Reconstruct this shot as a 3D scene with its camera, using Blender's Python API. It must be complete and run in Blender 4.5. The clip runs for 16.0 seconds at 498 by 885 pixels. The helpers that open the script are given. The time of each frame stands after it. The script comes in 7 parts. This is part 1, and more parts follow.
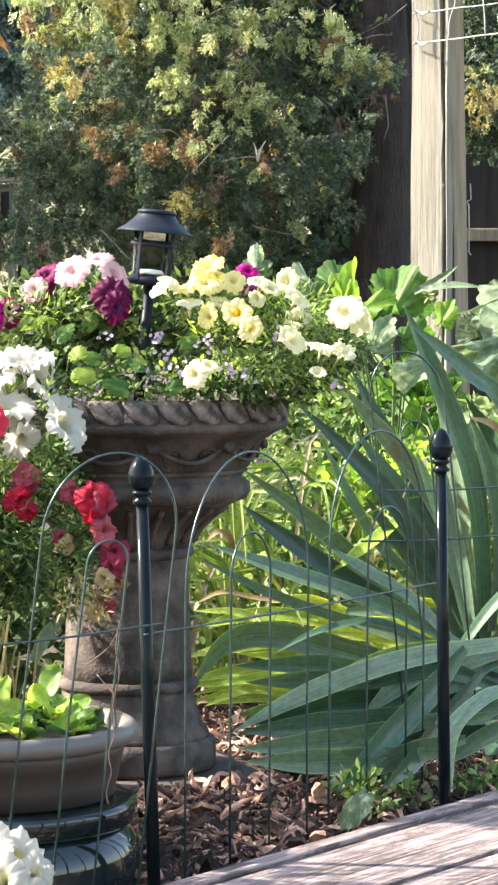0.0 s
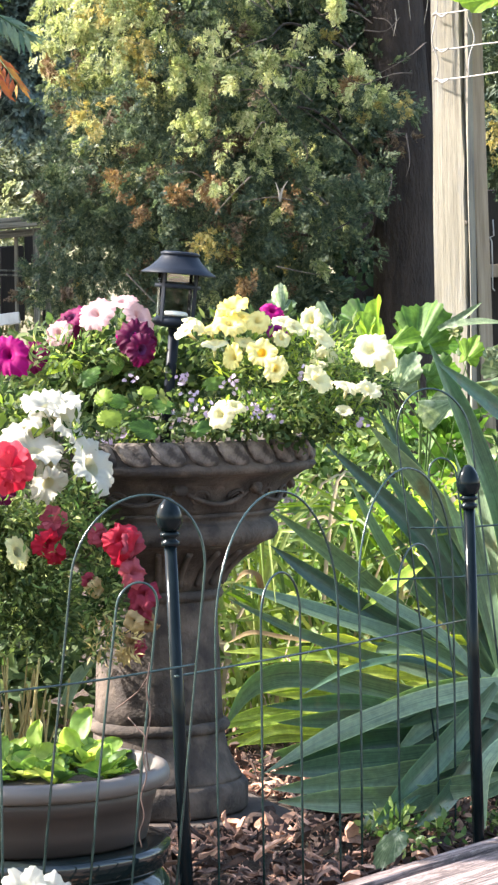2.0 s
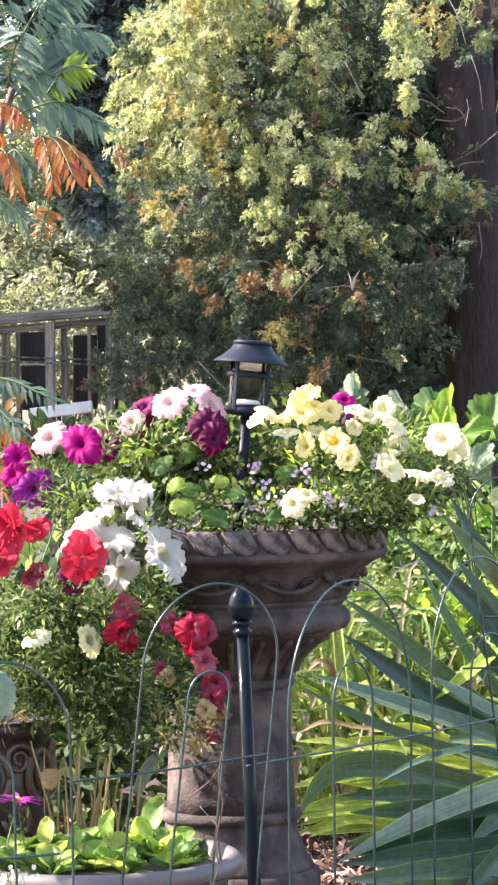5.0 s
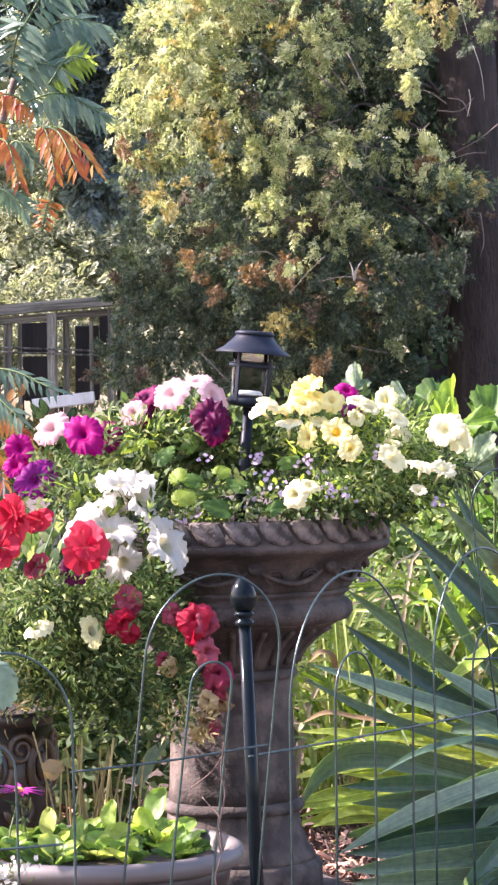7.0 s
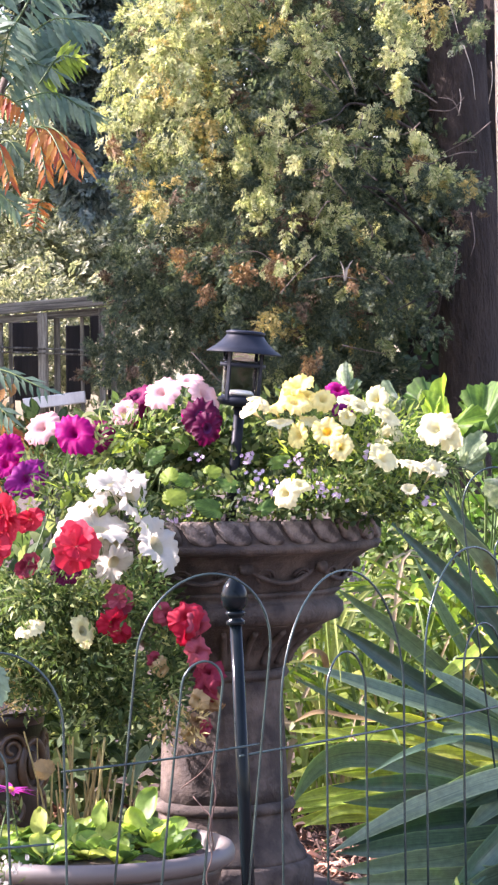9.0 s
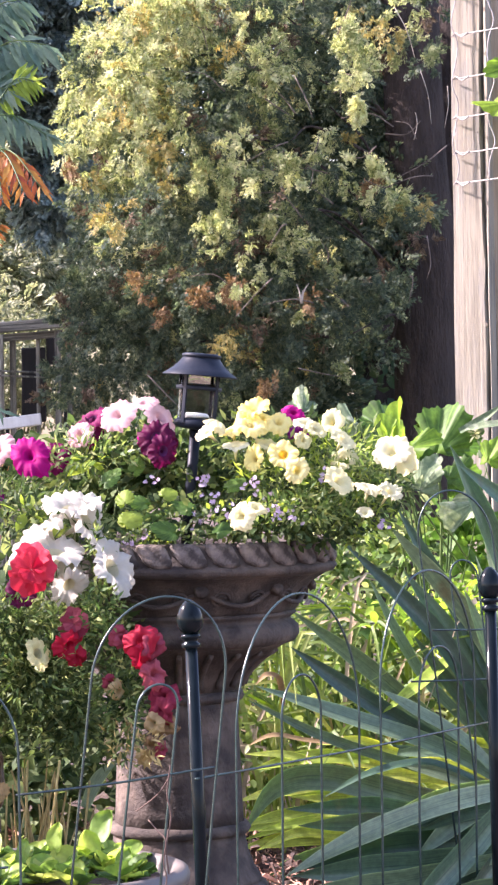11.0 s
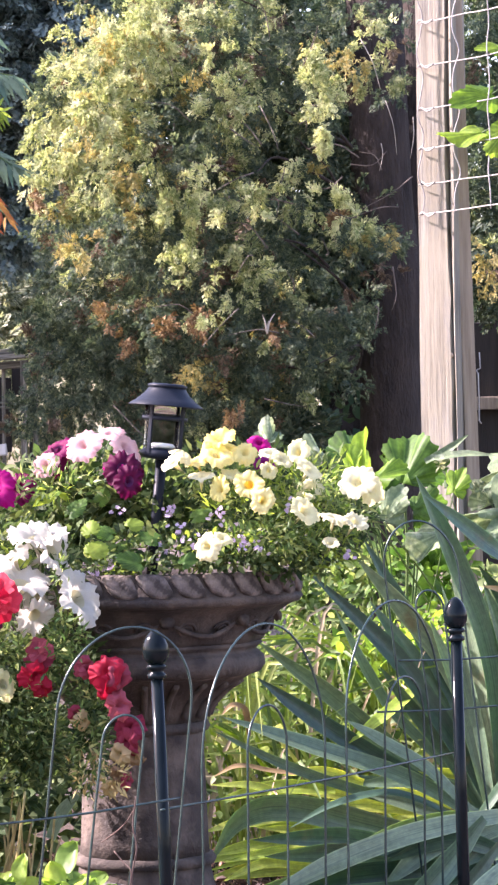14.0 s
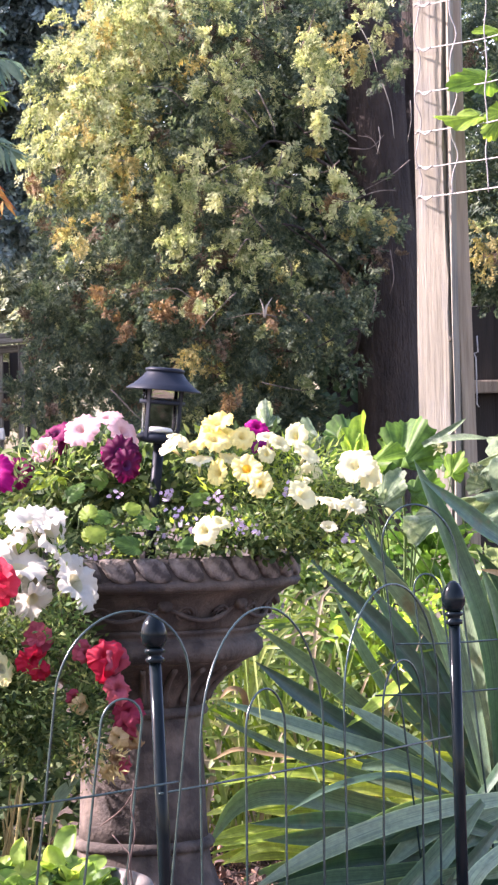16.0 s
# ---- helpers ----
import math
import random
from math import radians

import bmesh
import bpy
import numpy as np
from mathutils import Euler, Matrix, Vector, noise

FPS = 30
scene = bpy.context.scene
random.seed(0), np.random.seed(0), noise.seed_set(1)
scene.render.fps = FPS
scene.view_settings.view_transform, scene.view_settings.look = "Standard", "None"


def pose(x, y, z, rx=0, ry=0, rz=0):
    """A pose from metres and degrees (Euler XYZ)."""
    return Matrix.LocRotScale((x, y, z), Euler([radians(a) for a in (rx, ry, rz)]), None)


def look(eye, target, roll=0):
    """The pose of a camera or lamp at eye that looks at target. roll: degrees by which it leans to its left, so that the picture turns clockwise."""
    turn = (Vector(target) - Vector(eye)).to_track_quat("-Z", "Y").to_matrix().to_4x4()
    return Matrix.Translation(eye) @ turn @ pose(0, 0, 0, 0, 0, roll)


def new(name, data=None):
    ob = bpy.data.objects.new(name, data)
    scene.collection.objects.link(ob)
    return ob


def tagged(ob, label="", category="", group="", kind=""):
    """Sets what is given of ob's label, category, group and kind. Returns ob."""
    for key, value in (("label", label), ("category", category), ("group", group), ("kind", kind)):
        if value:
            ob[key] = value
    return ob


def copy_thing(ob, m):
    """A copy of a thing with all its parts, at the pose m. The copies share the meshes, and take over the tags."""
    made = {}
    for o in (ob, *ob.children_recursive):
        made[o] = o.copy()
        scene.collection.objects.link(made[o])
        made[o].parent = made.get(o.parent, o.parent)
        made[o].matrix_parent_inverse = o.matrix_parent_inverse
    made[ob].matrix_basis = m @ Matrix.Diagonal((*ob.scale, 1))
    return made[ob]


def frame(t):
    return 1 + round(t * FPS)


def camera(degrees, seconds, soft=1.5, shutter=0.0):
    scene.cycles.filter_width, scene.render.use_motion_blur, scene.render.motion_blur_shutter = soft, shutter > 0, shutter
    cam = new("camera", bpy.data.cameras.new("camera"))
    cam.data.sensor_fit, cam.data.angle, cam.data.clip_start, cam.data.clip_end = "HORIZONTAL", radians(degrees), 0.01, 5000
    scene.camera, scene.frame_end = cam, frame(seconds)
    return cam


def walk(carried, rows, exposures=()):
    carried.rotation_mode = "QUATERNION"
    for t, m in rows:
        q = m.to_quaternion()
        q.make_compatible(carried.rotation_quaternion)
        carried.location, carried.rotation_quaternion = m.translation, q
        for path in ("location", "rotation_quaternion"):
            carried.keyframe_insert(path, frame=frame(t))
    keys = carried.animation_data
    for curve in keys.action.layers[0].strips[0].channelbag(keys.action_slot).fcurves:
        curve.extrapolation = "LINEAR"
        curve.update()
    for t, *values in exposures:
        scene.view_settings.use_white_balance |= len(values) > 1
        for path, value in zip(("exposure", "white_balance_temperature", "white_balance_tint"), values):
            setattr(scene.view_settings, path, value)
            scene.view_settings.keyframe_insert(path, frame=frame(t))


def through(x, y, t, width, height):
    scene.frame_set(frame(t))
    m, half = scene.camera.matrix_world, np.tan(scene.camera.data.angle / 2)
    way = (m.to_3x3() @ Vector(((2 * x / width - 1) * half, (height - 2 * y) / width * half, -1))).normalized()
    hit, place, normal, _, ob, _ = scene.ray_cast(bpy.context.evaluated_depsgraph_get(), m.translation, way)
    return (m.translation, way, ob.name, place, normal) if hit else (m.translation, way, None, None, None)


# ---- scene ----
cam = camera(10.08, 16.0, soft=2.4)
EYE = (0.0, 0.0, 0.83)
PATH = [
    (0.0, (0.1774, 9.9844, 0.3006), 0.252),
    (0.5, (0.3470, 9.9802, 0.3063), 0.210),
    (1.0, (0.3925, 9.9796, 0.3271), -0.138),
    (1.5, (0.2743, 9.9858, 0.3741), -0.440),
    (2.0, (0.0831, 9.9921, 0.4427), -0.762),
    (2.5, (-0.1049, 9.9949, 0.5274), -0.983),
    (3.0, (-0.2072, 9.9956, 0.6184), -0.921),
    (3.5, (-0.2073, 9.9968, 0.6860), -0.884),
    (4.0, (-0.1689, 9.9981, 0.7360), -0.787),
    (4.2, (-0.1633, 9.9983, 0.7493), -0.782),
    (6.3, (-0.1806, 9.9981, 0.7629), -0.779),
    (6.5, (-0.1801, 9.9981, 0.7509), -0.779),
    (7.0, (-0.1766, 9.9979, 0.7271), -0.793),
    (7.5, (-0.1731, 9.9978, 0.7107), -0.829),
    (8.0, (-0.1726, 9.9977, 0.7059), -0.817),
    (8.2, (-0.1720, 9.9978, 0.7061), -0.831),
    (10.3, (-0.0582, 9.9997, 0.7782), -0.704),
    (10.5, (-0.0434, 9.9998, 0.7839), -0.694),
    (11.0, (0.0131, 10.0000, 0.8034), -0.701),
    (11.5, (0.0688, 9.9998, 0.8286), -0.642),
    (12.0, (0.1111, 9.9993, 0.8571), -0.634),
    (12.5, (0.1350, 9.9989, 0.8837), -0.642),
    (13.0, (0.1444, 9.9987, 0.9005), -0.689),
    (13.5, (0.1438, 9.9987, 0.9073), -0.672),
    (14.0, (0.1354, 9.9988, 0.9094), -0.700),
    (14.5, (0.1267, 9.9989, 0.9069), -0.742),
    (15.0, (0.1244, 9.9990, 0.8961), -0.775),
    (15.5, (0.1299, 9.9990, 0.8793), -0.782),
    (16.0, (0.1426, 9.9990, 0.8523), -0.792),
]
walk(cam, [(t, look(EYE, target, roll)) for t, target, roll in PATH],
     [(0.0, 2.20, 6500, 13), (3.5, 2.21, 6300, 19), (7.0, 2.19, 6250, 36), (13.0, 2.14, 6250, 38), (16.0, 2.14, 6250, 38)])

# ---------------------------------------------------------------- light
SUN_FROM = Vector((-0.78, 0.08, 0.60)).normalized()
world = bpy.data.worlds.new("sky")
scene.world = world
world.use_nodes = True
wn = world.node_tree.nodes
sky = wn.new("ShaderNodeTexSky")
sky.sky_type = "NISHITA"
sky.sun_disc = False
sky.sun_elevation = math.asin(SUN_FROM.z)
sky.sun_rotation = math.atan2(SUN_FROM.x, SUN_FROM.y)
sky.air_density = 1.3
sky.dust_density = 2.0
wn["Background"].inputs["Strength"].default_value = 0.15
world.node_tree.links.new(sky.outputs["Color"], wn["Background"].inputs["Color"])
sun = new("sun", bpy.data.lights.new("sun", "SUN"))
sun.data.energy, sun.data.angle, sun.data.color = 5.0, radians(0.6), (1.0, 0.94, 0.84)
sun.matrix_world = look(SUN_FROM * 20, (0, 0, 0))

rng = np.random.default_rng(7)
rnd = random.Random(11)


# ---------------------------------------------------------------- materials
def material(name, rough=0.6, metal=0.0):
    m = bpy.data.materials.new(name)
    m.use_nodes = True
    nt = m.node_tree
    p = nt.nodes["Principled BSDF"]
    p.inputs["Roughness"].default_value = rough
    p.inputs["Metallic"].default_value = metal
    return m, nt, p


def ramp(nt, source, stops):
    r = nt.nodes.new("ShaderNodeValToRGB")
    els = r.color_ramp.elements
    while len(els) < len(stops):
        els.new(0.5)
    for e, (pos, col) in zip(els, stops):
        e.position, e.color = pos, (*col, 1)
    nt.links.new(source, r.inputs[0])
    return r.outputs[0]


def noise_tex(nt, scale, detail=6, stretch=None, rough=0.6):
    tc = nt.nodes.new("ShaderNodeTexCoord")
    mp = nt.nodes.new("ShaderNodeMapping")
    if stretch:
        mp.inputs["Scale"].default_value = stretch
    n = nt.nodes.new("ShaderNodeTexNoise")
    n.inputs["Scale"].default_value, n.inputs["Detail"].default_value = scale, detail
    n.inputs["Roughness"].default_value = rough
    nt.links.new(tc.outputs["Object"], mp.inputs["Vector"])
    nt.links.new(mp.outputs["Vector"], n.inputs["Vector"])
    return n.outputs["Fac"]


def mix(nt, fac, a, b, mode="MIX"):
    x = nt.nodes.new("ShaderNodeMix")
    x.data_type, x.blend_type = "RGBA", mode
    for socket, v in ((x.inputs[0], fac), (x.inputs[6], a), (x.inputs[7], b)):
        if hasattr(v, "is_linked"):
            nt.links.new(v, socket)
        elif isinstance(v, (int, float)):
            socket.default_value = v
        else:
            socket.default_value = (*v, 1)
    return x.outputs[2]


def bump(nt, p, height, strength, distance=0.004):
    b = nt.nodes.new("ShaderNodeBump")
    b.inputs["Strength"].default_value, b.inputs["Distance"].default_value = strength, distance
    nt.links.new(height, b.inputs["Height"])
    nt.links.new(b.outputs["Normal"], p.inputs["Normal"])


def surface(name, dark, light, scale, rough=0.7, metal=0.0, stretch=None, stain=None, stain_scale=3.0, relief=0.4, distance=0.003, fine=5.0, pieces=None):
    """Two scales of colour variation, grain and relief."""
    m, nt, p = material(name, rough, metal)
    grain = noise_tex(nt, scale, 8, stretch)
    col = ramp(nt, grain, [(0.3, dark), (0.7, light)])
    if stain:
        patch = ramp(nt, noise_tex(nt, stain_scale, 5), [(0.45, (0, 0, 0)), (0.68, (1, 1, 1))])
        col = mix(nt, patch, col, stain)
    info = nt.nodes.new("ShaderNodeObjectInfo")
    tone = ramp(nt, info.outputs["Random"], [(0, (0.82, 0.82, 0.82)), (1, (1.12, 1.1, 1.08))])
    col = mix(nt, 1.0, col, tone, "MULTIPLY")
    if pieces:
        geo = nt.nodes.new("ShaderNodeNewGeometry")
        both, turn = nt.nodes.new("ShaderNodeMath"), nt.nodes.new("ShaderNodeMath")
        turn.operation = "FRACT"
        nt.links.new(geo.outputs["Random Per Island"], both.inputs[0])
        nt.links.new(info.outputs["Random"], both.inputs[1])
        nt.links.new(both.outputs[0], turn.inputs[0])
        col = mix(nt, 1.0, col, ramp(nt, turn.outputs[0], pieces), "MULTIPLY")
    nt.links.new(col, p.inputs["Base Color"])
    bump(nt, p, noise_tex(nt, scale * fine, 6, stretch), relief, distance)
    return m


def leafy(name, stops, through=0.4, rough=0.5, patch=None, patch_scale=8.0, gloss=0.35, streaks=False, tint=(1.15, 1.15, 0.78), veins=0):
    """Leaf or petal: colour differs from island to island, light shines through it."""
    m, nt, p = material(name, rough)
    geo = nt.nodes.new("ShaderNodeNewGeometry")
    info = nt.nodes.new("ShaderNodeObjectInfo")
    both, turn = nt.nodes.new("ShaderNodeMath"), nt.nodes.new("ShaderNodeMath")
    turn.operation = "FRACT"
    nt.links.new(geo.outputs["Random Per Island"], both.inputs[0])
    nt.links.new(info.outputs["Random"], both.inputs[1])
    nt.links.new(both.outputs[0], turn.inputs[0])
    col = ramp(nt, turn.outputs[0], stops)
    if patch:
        spot = ramp(nt, noise_tex(nt, patch_scale, 3), [(0.52, (0, 0, 0)), (0.66, (1, 1, 1))])
        col = mix(nt, spot, col, patch)
    if streaks:
        tc, mp, nz = nt.nodes.new("ShaderNodeTexCoord"), nt.nodes.new("ShaderNodeMapping"), nt.nodes.new("ShaderNodeTexNoise")
        mp.inputs["Scale"].default_value = (14, 0.7, 1)
        nz.inputs["Scale"].default_value, nz.inputs["Detail"].default_value = 2.2, 6
        nt.links.new(tc.outputs["UV"], mp.inputs["Vector"])
        nt.links.new(mp.outputs["Vector"], nz.inputs["Vector"])
        col = mix(nt, 1.0, col, ramp(nt, nz.outputs["Fac"], [(0.36, (0.74, 0.77, 0.80)), (0.64, (1.26, 1.22, 1.16))]), "MULTIPLY")
        sep, fold = nt.nodes.new("ShaderNodeSeparateXYZ"), nt.nodes.new("ShaderNodeMath")
        fold.operation = "PINGPONG"
        fold.inputs[1].default_value = 0.5
        nt.links.new(tc.outputs["UV"], sep.inputs[0])
        nt.links.new(sep.outputs["X"], fold.inputs[0])
        # Pale blade margins, brightened so that they carry an edge glint as well.
        col = mix(nt, 1.0, col, ramp(nt, fold.outputs[0], [(0.0, (1.9, 1.8, 1.6)), (0.04, (1.35, 1.3, 1.25)), (0.09, (1, 1, 1)), (0.46, (1, 1, 1)), (0.5, (0.75, 0.78, 0.75))]), "MULTIPLY")
        blot = ramp(nt, noise_tex(nt, 9, 5), [(0.62, (0, 0, 0)), (0.72, (0.7, 0.7, 0.7))])
        col = mix(nt, blot, col, (0.17, 0.13, 0.06))
    if veins:
        tc, sep = nt.nodes.new("ShaderNodeTexCoord"), nt.nodes.new("ShaderNodeSeparateXYZ")
        many, fold = nt.nodes.new("ShaderNodeMath"), nt.nodes.new("ShaderNodeMath")
        many.operation, fold.operation = "MULTIPLY", "PINGPONG"
        many.inputs[1].default_value, fold.inputs[1].default_value = veins, 0.5
        nt.links.new(tc.outputs["UV"], sep.inputs[0])
        nt.links.new(sep.outputs["X"], many.inputs[0])
        nt.links.new(many.outputs[0], fold.inputs[0])
        col = mix(nt, 1.0, col, ramp(nt, fold.outputs[0], [(0.0, (1.5, 1.42, 1.3)), (0.06, (1.05, 1.04, 1.0)), (0.16, (0.72, 0.76, 0.7)), (0.5, (1.08, 1.06, 1.0))]), "MULTIPLY")
        col = mix(nt, 1.0, col, ramp(nt, noise_tex(nt, 38, 4), [(0.35, (0.62, 0.66, 0.6)), (0.65, (1.25, 1.22, 1.1))]), "MULTIPLY")
    fine = ramp(nt, noise_tex(nt, 90, 4), [(0.3, (0.78, 0.78, 0.78)), (0.7, (1.15, 1.15, 1.15))])
    col = mix(nt, 1.0, col, fine, "MULTIPLY")
    nt.links.new(col, p.inputs["Base Color"])
    p.inputs["Specular IOR Level"].default_value = gloss
    tr = nt.nodes.new("ShaderNodeBsdfTranslucent")
    nt.links.new(mix(nt, 1.0, col, tint, "MULTIPLY"), tr.inputs["Color"])
    sh = nt.nodes.new("ShaderNodeMixShader")
    sh.inputs[0].default_value = through
    out = nt.nodes["Material Output"]
    nt.links.new(p.outputs[0], sh.inputs[1])
    nt.links.new(tr.outputs[0], sh.inputs[2])
    nt.links.new(sh.outputs[0], out.inputs["Surface"])
    bump(nt, p, noise_tex(nt, 160, 3), 0.25, 0.002)
    return m


M = {}
M["soil"] = surface("soil", (0.025, 0.016, 0.011), (0.09, 0.055, 0.035), 14, 0.95, stain=(0.05, 0.04, 0.02), relief=0.9, distance=0.02)
M["bark_chip"] = surface("bark_chip", (0.045, 0.024, 0.016), (0.26, 0.155, 0.105), 40, 0.9, stain=(0.30, 0.20, 0.145), stain_scale=14, relief=0.9,
                         pieces=[(0, (0.14, 0.13, 0.13)), (0.45, (0.34, 0.29, 0.27)), (0.66, (1.25, 1.08, 1.0)), (0.82, (2.8, 2.5, 2.35)), (1, (3.6, 3.35, 3.2))])


def weathered(name, tones, worn_tone, along, scale, checks=(0.60, 0.66), worn_size=(34, 5.5), contrast=1.0):
    """Weathered timber: raised grain, dark checks along it and worn patches; along: the axis of the grain."""
    m, nt, p = material(name, 0.88)

    def stretched(across, length):
        v = [across * scale] * 3
        v[along] = length * scale
        return tuple(v)

    grain = noise_tex(nt, 1.0, 9, stretched(150, 5.0), 0.75)
    col = ramp(nt, grain, list(zip((0.5 - 0.11 / contrast, 0.5, 0.5 + 0.11 / contrast), tones)))
    worn = ramp(nt, noise_tex(nt, 1.0, 8, stretched(*worn_size), 0.75), [(0.48, (0, 0, 0)), (0.58, (0.9, 0.9, 0.9))])
    col = mix(nt, worn, col, mix(nt, 1.0, worn_tone, ramp(nt, grain, [(0.35, (0.5, 0.5, 0.5)), (0.65, (1.7, 1.7, 1.7))]), "MULTIPLY"))
    check = ramp(nt, noise_tex(nt, 1.0, 6, stretched(70, 1.6), 0.6), [(checks[0], (1, 1, 1)), (checks[1], (0.22, 0.20, 0.19))])
    col = mix(nt, 1.0, col, check, "MULTIPLY")
    info = nt.nodes.new("ShaderNodeObjectInfo")
    col = mix(nt, 1.0, col, ramp(nt, info.outputs["Random"], [(0, (0.85, 0.85, 0.86)), (1, (1.1, 1.07, 1.05))]), "MULTIPLY")
    nt.links.new(col, p.inputs["Base Color"])
    bump(nt, p, mix(nt, 0.5, grain, check), 1.0, 0.005)
    return m


M["deck"] = weathered("weathered_deck_wood", [(0.046, 0.033, 0.029), (0.185, 0.141, 0.127), (0.33, 0.263, 0.24)], (0.062, 0.045, 0.039), 1, 1.0, worn_size=(42, 13))
M["post_wood"] = weathered("pale_post_wood", [(0.18, 0.16, 0.115), (0.255, 0.230, 0.170), (0.31, 0.283, 0.215)], (0.19, 0.180, 0.150), 2, 0.8, (0.645, 0.675), (16, 3.0), 0.75)
M["brown_wood"] = surface("brown_board_wood", (0.19, 0.147, 0.10), (0.34, 0.275, 0.195), 6, 0.85, stretch=(16, 16, 0.8), relief=0.6)
M["grey_wood"] = weathered("grey_rail_wood", [(0.06, 0.056, 0.042), (0.20, 0.185, 0.138), (0.41, 0.385, 0.30)], (0.10, 0.092, 0.070), 2, 0.5)
# Near-black tone: the shade over the back fence is put into this colour.
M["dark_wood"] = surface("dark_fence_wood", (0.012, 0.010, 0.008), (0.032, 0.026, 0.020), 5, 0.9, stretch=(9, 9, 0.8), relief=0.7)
M["urn"] = surface("weathered_brown_cast_stone", (0.013, 0.0088, 0.0064), (0.043, 0.030, 0.0215), 26, 0.8, stain=(0.095, 0.072, 0.054), stain_scale=16, relief=0.9, distance=0.004)
# Paler urn stone: lighter stain, and the sun on the foot put into colour.
M["urn_foot"] = surface("sunlit_dusty_cast_stone", (0.020, 0.0145, 0.011), (0.060, 0.044, 0.033), 26, 0.88, stain=(0.12, 0.092, 0.070), stain_scale=14, relief=0.9, distance=0.004)
M["urn_rim"] = surface("lichen_worn_cast_stone", (0.018, 0.013, 0.010), (0.075, 0.057, 0.045), 34, 0.85, stain=(0.20, 0.165, 0.138), stain_scale=34, relief=0.8, distance=0.004)
M["paver"] = surface("concrete_paver", (0.030, 0.022, 0.017), (0.075, 0.055, 0.043), 30, 0.9, stain=(0.05, 0.037, 0.028), relief=0.5)
# One plastic in two tones: shade painted into the body, skylight into the rim.
M["bowl"] = surface("shaded_taupe_plastic", (0.026, 0.020, 0.0165), (0.038, 0.030, 0.025), 12, 0.5, stain=(0.022, 0.017, 0.014), relief=0.08, fine=12)
M["bowl_rim"] = surface("toplit_taupe_plastic", (0.098, 0.087, 0.078), (0.140, 0.125, 0.113), 12, 0.5, stain=(0.085, 0.074, 0.065), relief=0.08, fine=12)
M["white_board"] = surface("white_painted_board", (0.58, 0.57, 0.53), (0.74, 0.73, 0.69), 10, 0.6, stretch=(1, 1, 6), stain=(0.30, 0.28, 0.25), relief=0.2)
M["glaze"] = surface("dark_green_glaze", (0.005, 0.009, 0.009), (0.013, 0.021, 0.021), 5, 0.05, stain=(0.024, 0.030, 0.028), stain_scale=7, relief=0.06)
M["brown_pot"] = surface("brown_relief_glaze", (0.008, 0.005, 0.004), (0.030, 0.017, 0.010), 12, 0.35, relief=0.3)
M["pot_relief"] = surface("golden_brown_relief", (0.030, 0.017, 0.009), (0.115, 0.068, 0.033), 20, 0.4, relief=0.5)
M["black_metal"] = surface("black_painted_metal", (0.003, 0.006, 0.007), (0.006, 0.010, 0.012), 30, 0.11, 0.0, relief=0.05)
M["lamp_metal"] = surface("dark_blue_grey_lamp_plastic", (0.009, 0.012, 0.018), (0.018, 0.022, 0.030), 25, 0.42, 0.0, relief=0.1)
M["green_wire"] = surface("dark_green_coated_wire", (0.011, 0.026, 0.023), (0.034, 0.064, 0.057), 60, 0.25, 0.1, relief=0.1)
M["white_wire"] = surface("weathered_galvanised_wire", (0.20, 0.185, 0.17), (0.36, 0.345, 0.32), 50, 0.55, 0.2, relief=0.2)
M["trunk"] = surface("cedar_bark", (0.022, 0.016, 0.012), (0.072, 0.052, 0.041), 7, 0.95, stretch=(3.4, 3.4, 0.9), relief=1.0, distance=0.02)
M["twig"] = surface("grey_brown_twig", (0.06, 0.045, 0.035), (0.20, 0.16, 0.13), 30, 0.9, relief=0.5)
M["straw"] = leafy("golden_straw", [(0, (0.26, 0.19, 0.07)), (1, (0.54, 0.45, 0.20))], 0.4, 0.7)
M["dry_stem"] = surface("dry_straw_stem", (0.26, 0.19, 0.10), (0.50, 0.40, 0.24), 30, 0.8, relief=0.3)

gl, nt, p = material("lantern_glass", 0.08)
p.inputs["Transmission Weight"].default_value = 1.0
p.inputs["IOR"].default_value = 1.08
p.inputs["Base Color"].default_value = (0.95, 0.95, 0.92, 1)
M["glass"] = gl
gl, nt, p = material("lens_plastic", 0.35)
p.inputs["Base Color"].default_value = (0.75, 0.75, 0.72, 1)
M["lens"] = gl

G1, G2, G3 = (0.022, 0.046, 0.018), (0.060, 0.102, 0.032), (0.130, 0.180, 0.062)
M["petunia_leaf"] = leafy("petunia_foliage", [(0, G1), (0.45, G2), (0.8, G3), (1, (0.24, 0.28, 0.110))], 0.48, 0.6, gloss=0.2)
M["lime_leaf"] = leafy("lime_foliage", [(0, (0.20, 0.30, 0.04)), (1, (0.36, 0.46, 0.07))], 0.62)
M["stem"] = leafy("green_stem", [(0, (0.05, 0.10, 0.03)), (1, (0.13, 0.19, 0.06))], 0.2)
M["iris"] = leafy("iris_blade", [(0, (0.030, 0.070, 0.042)), (0.5, (0.078, 0.145, 0.086)), (1, (0.19, 0.265, 0.158))], 0.34, 0.30, gloss=0.5, streaks=True, tint=(1.5, 1.6, 0.7))
M["iris_pale"] = leafy("pale_iris_blade", [(0, (0.13, 0.205, 0.13)), (1, (0.24, 0.32, 0.20))], 0.40, 0.38, gloss=0.5, streaks=True)
# Yellow blades; sunlight through the low ones is also put into this colour.
M["iris_yellow"] = leafy("sunlit_yellow_iris_blade", [(0, (0.33, 0.47, 0.07)), (1, (0.56, 0.62, 0.15))], 0.62, 0.5, streaks=True)
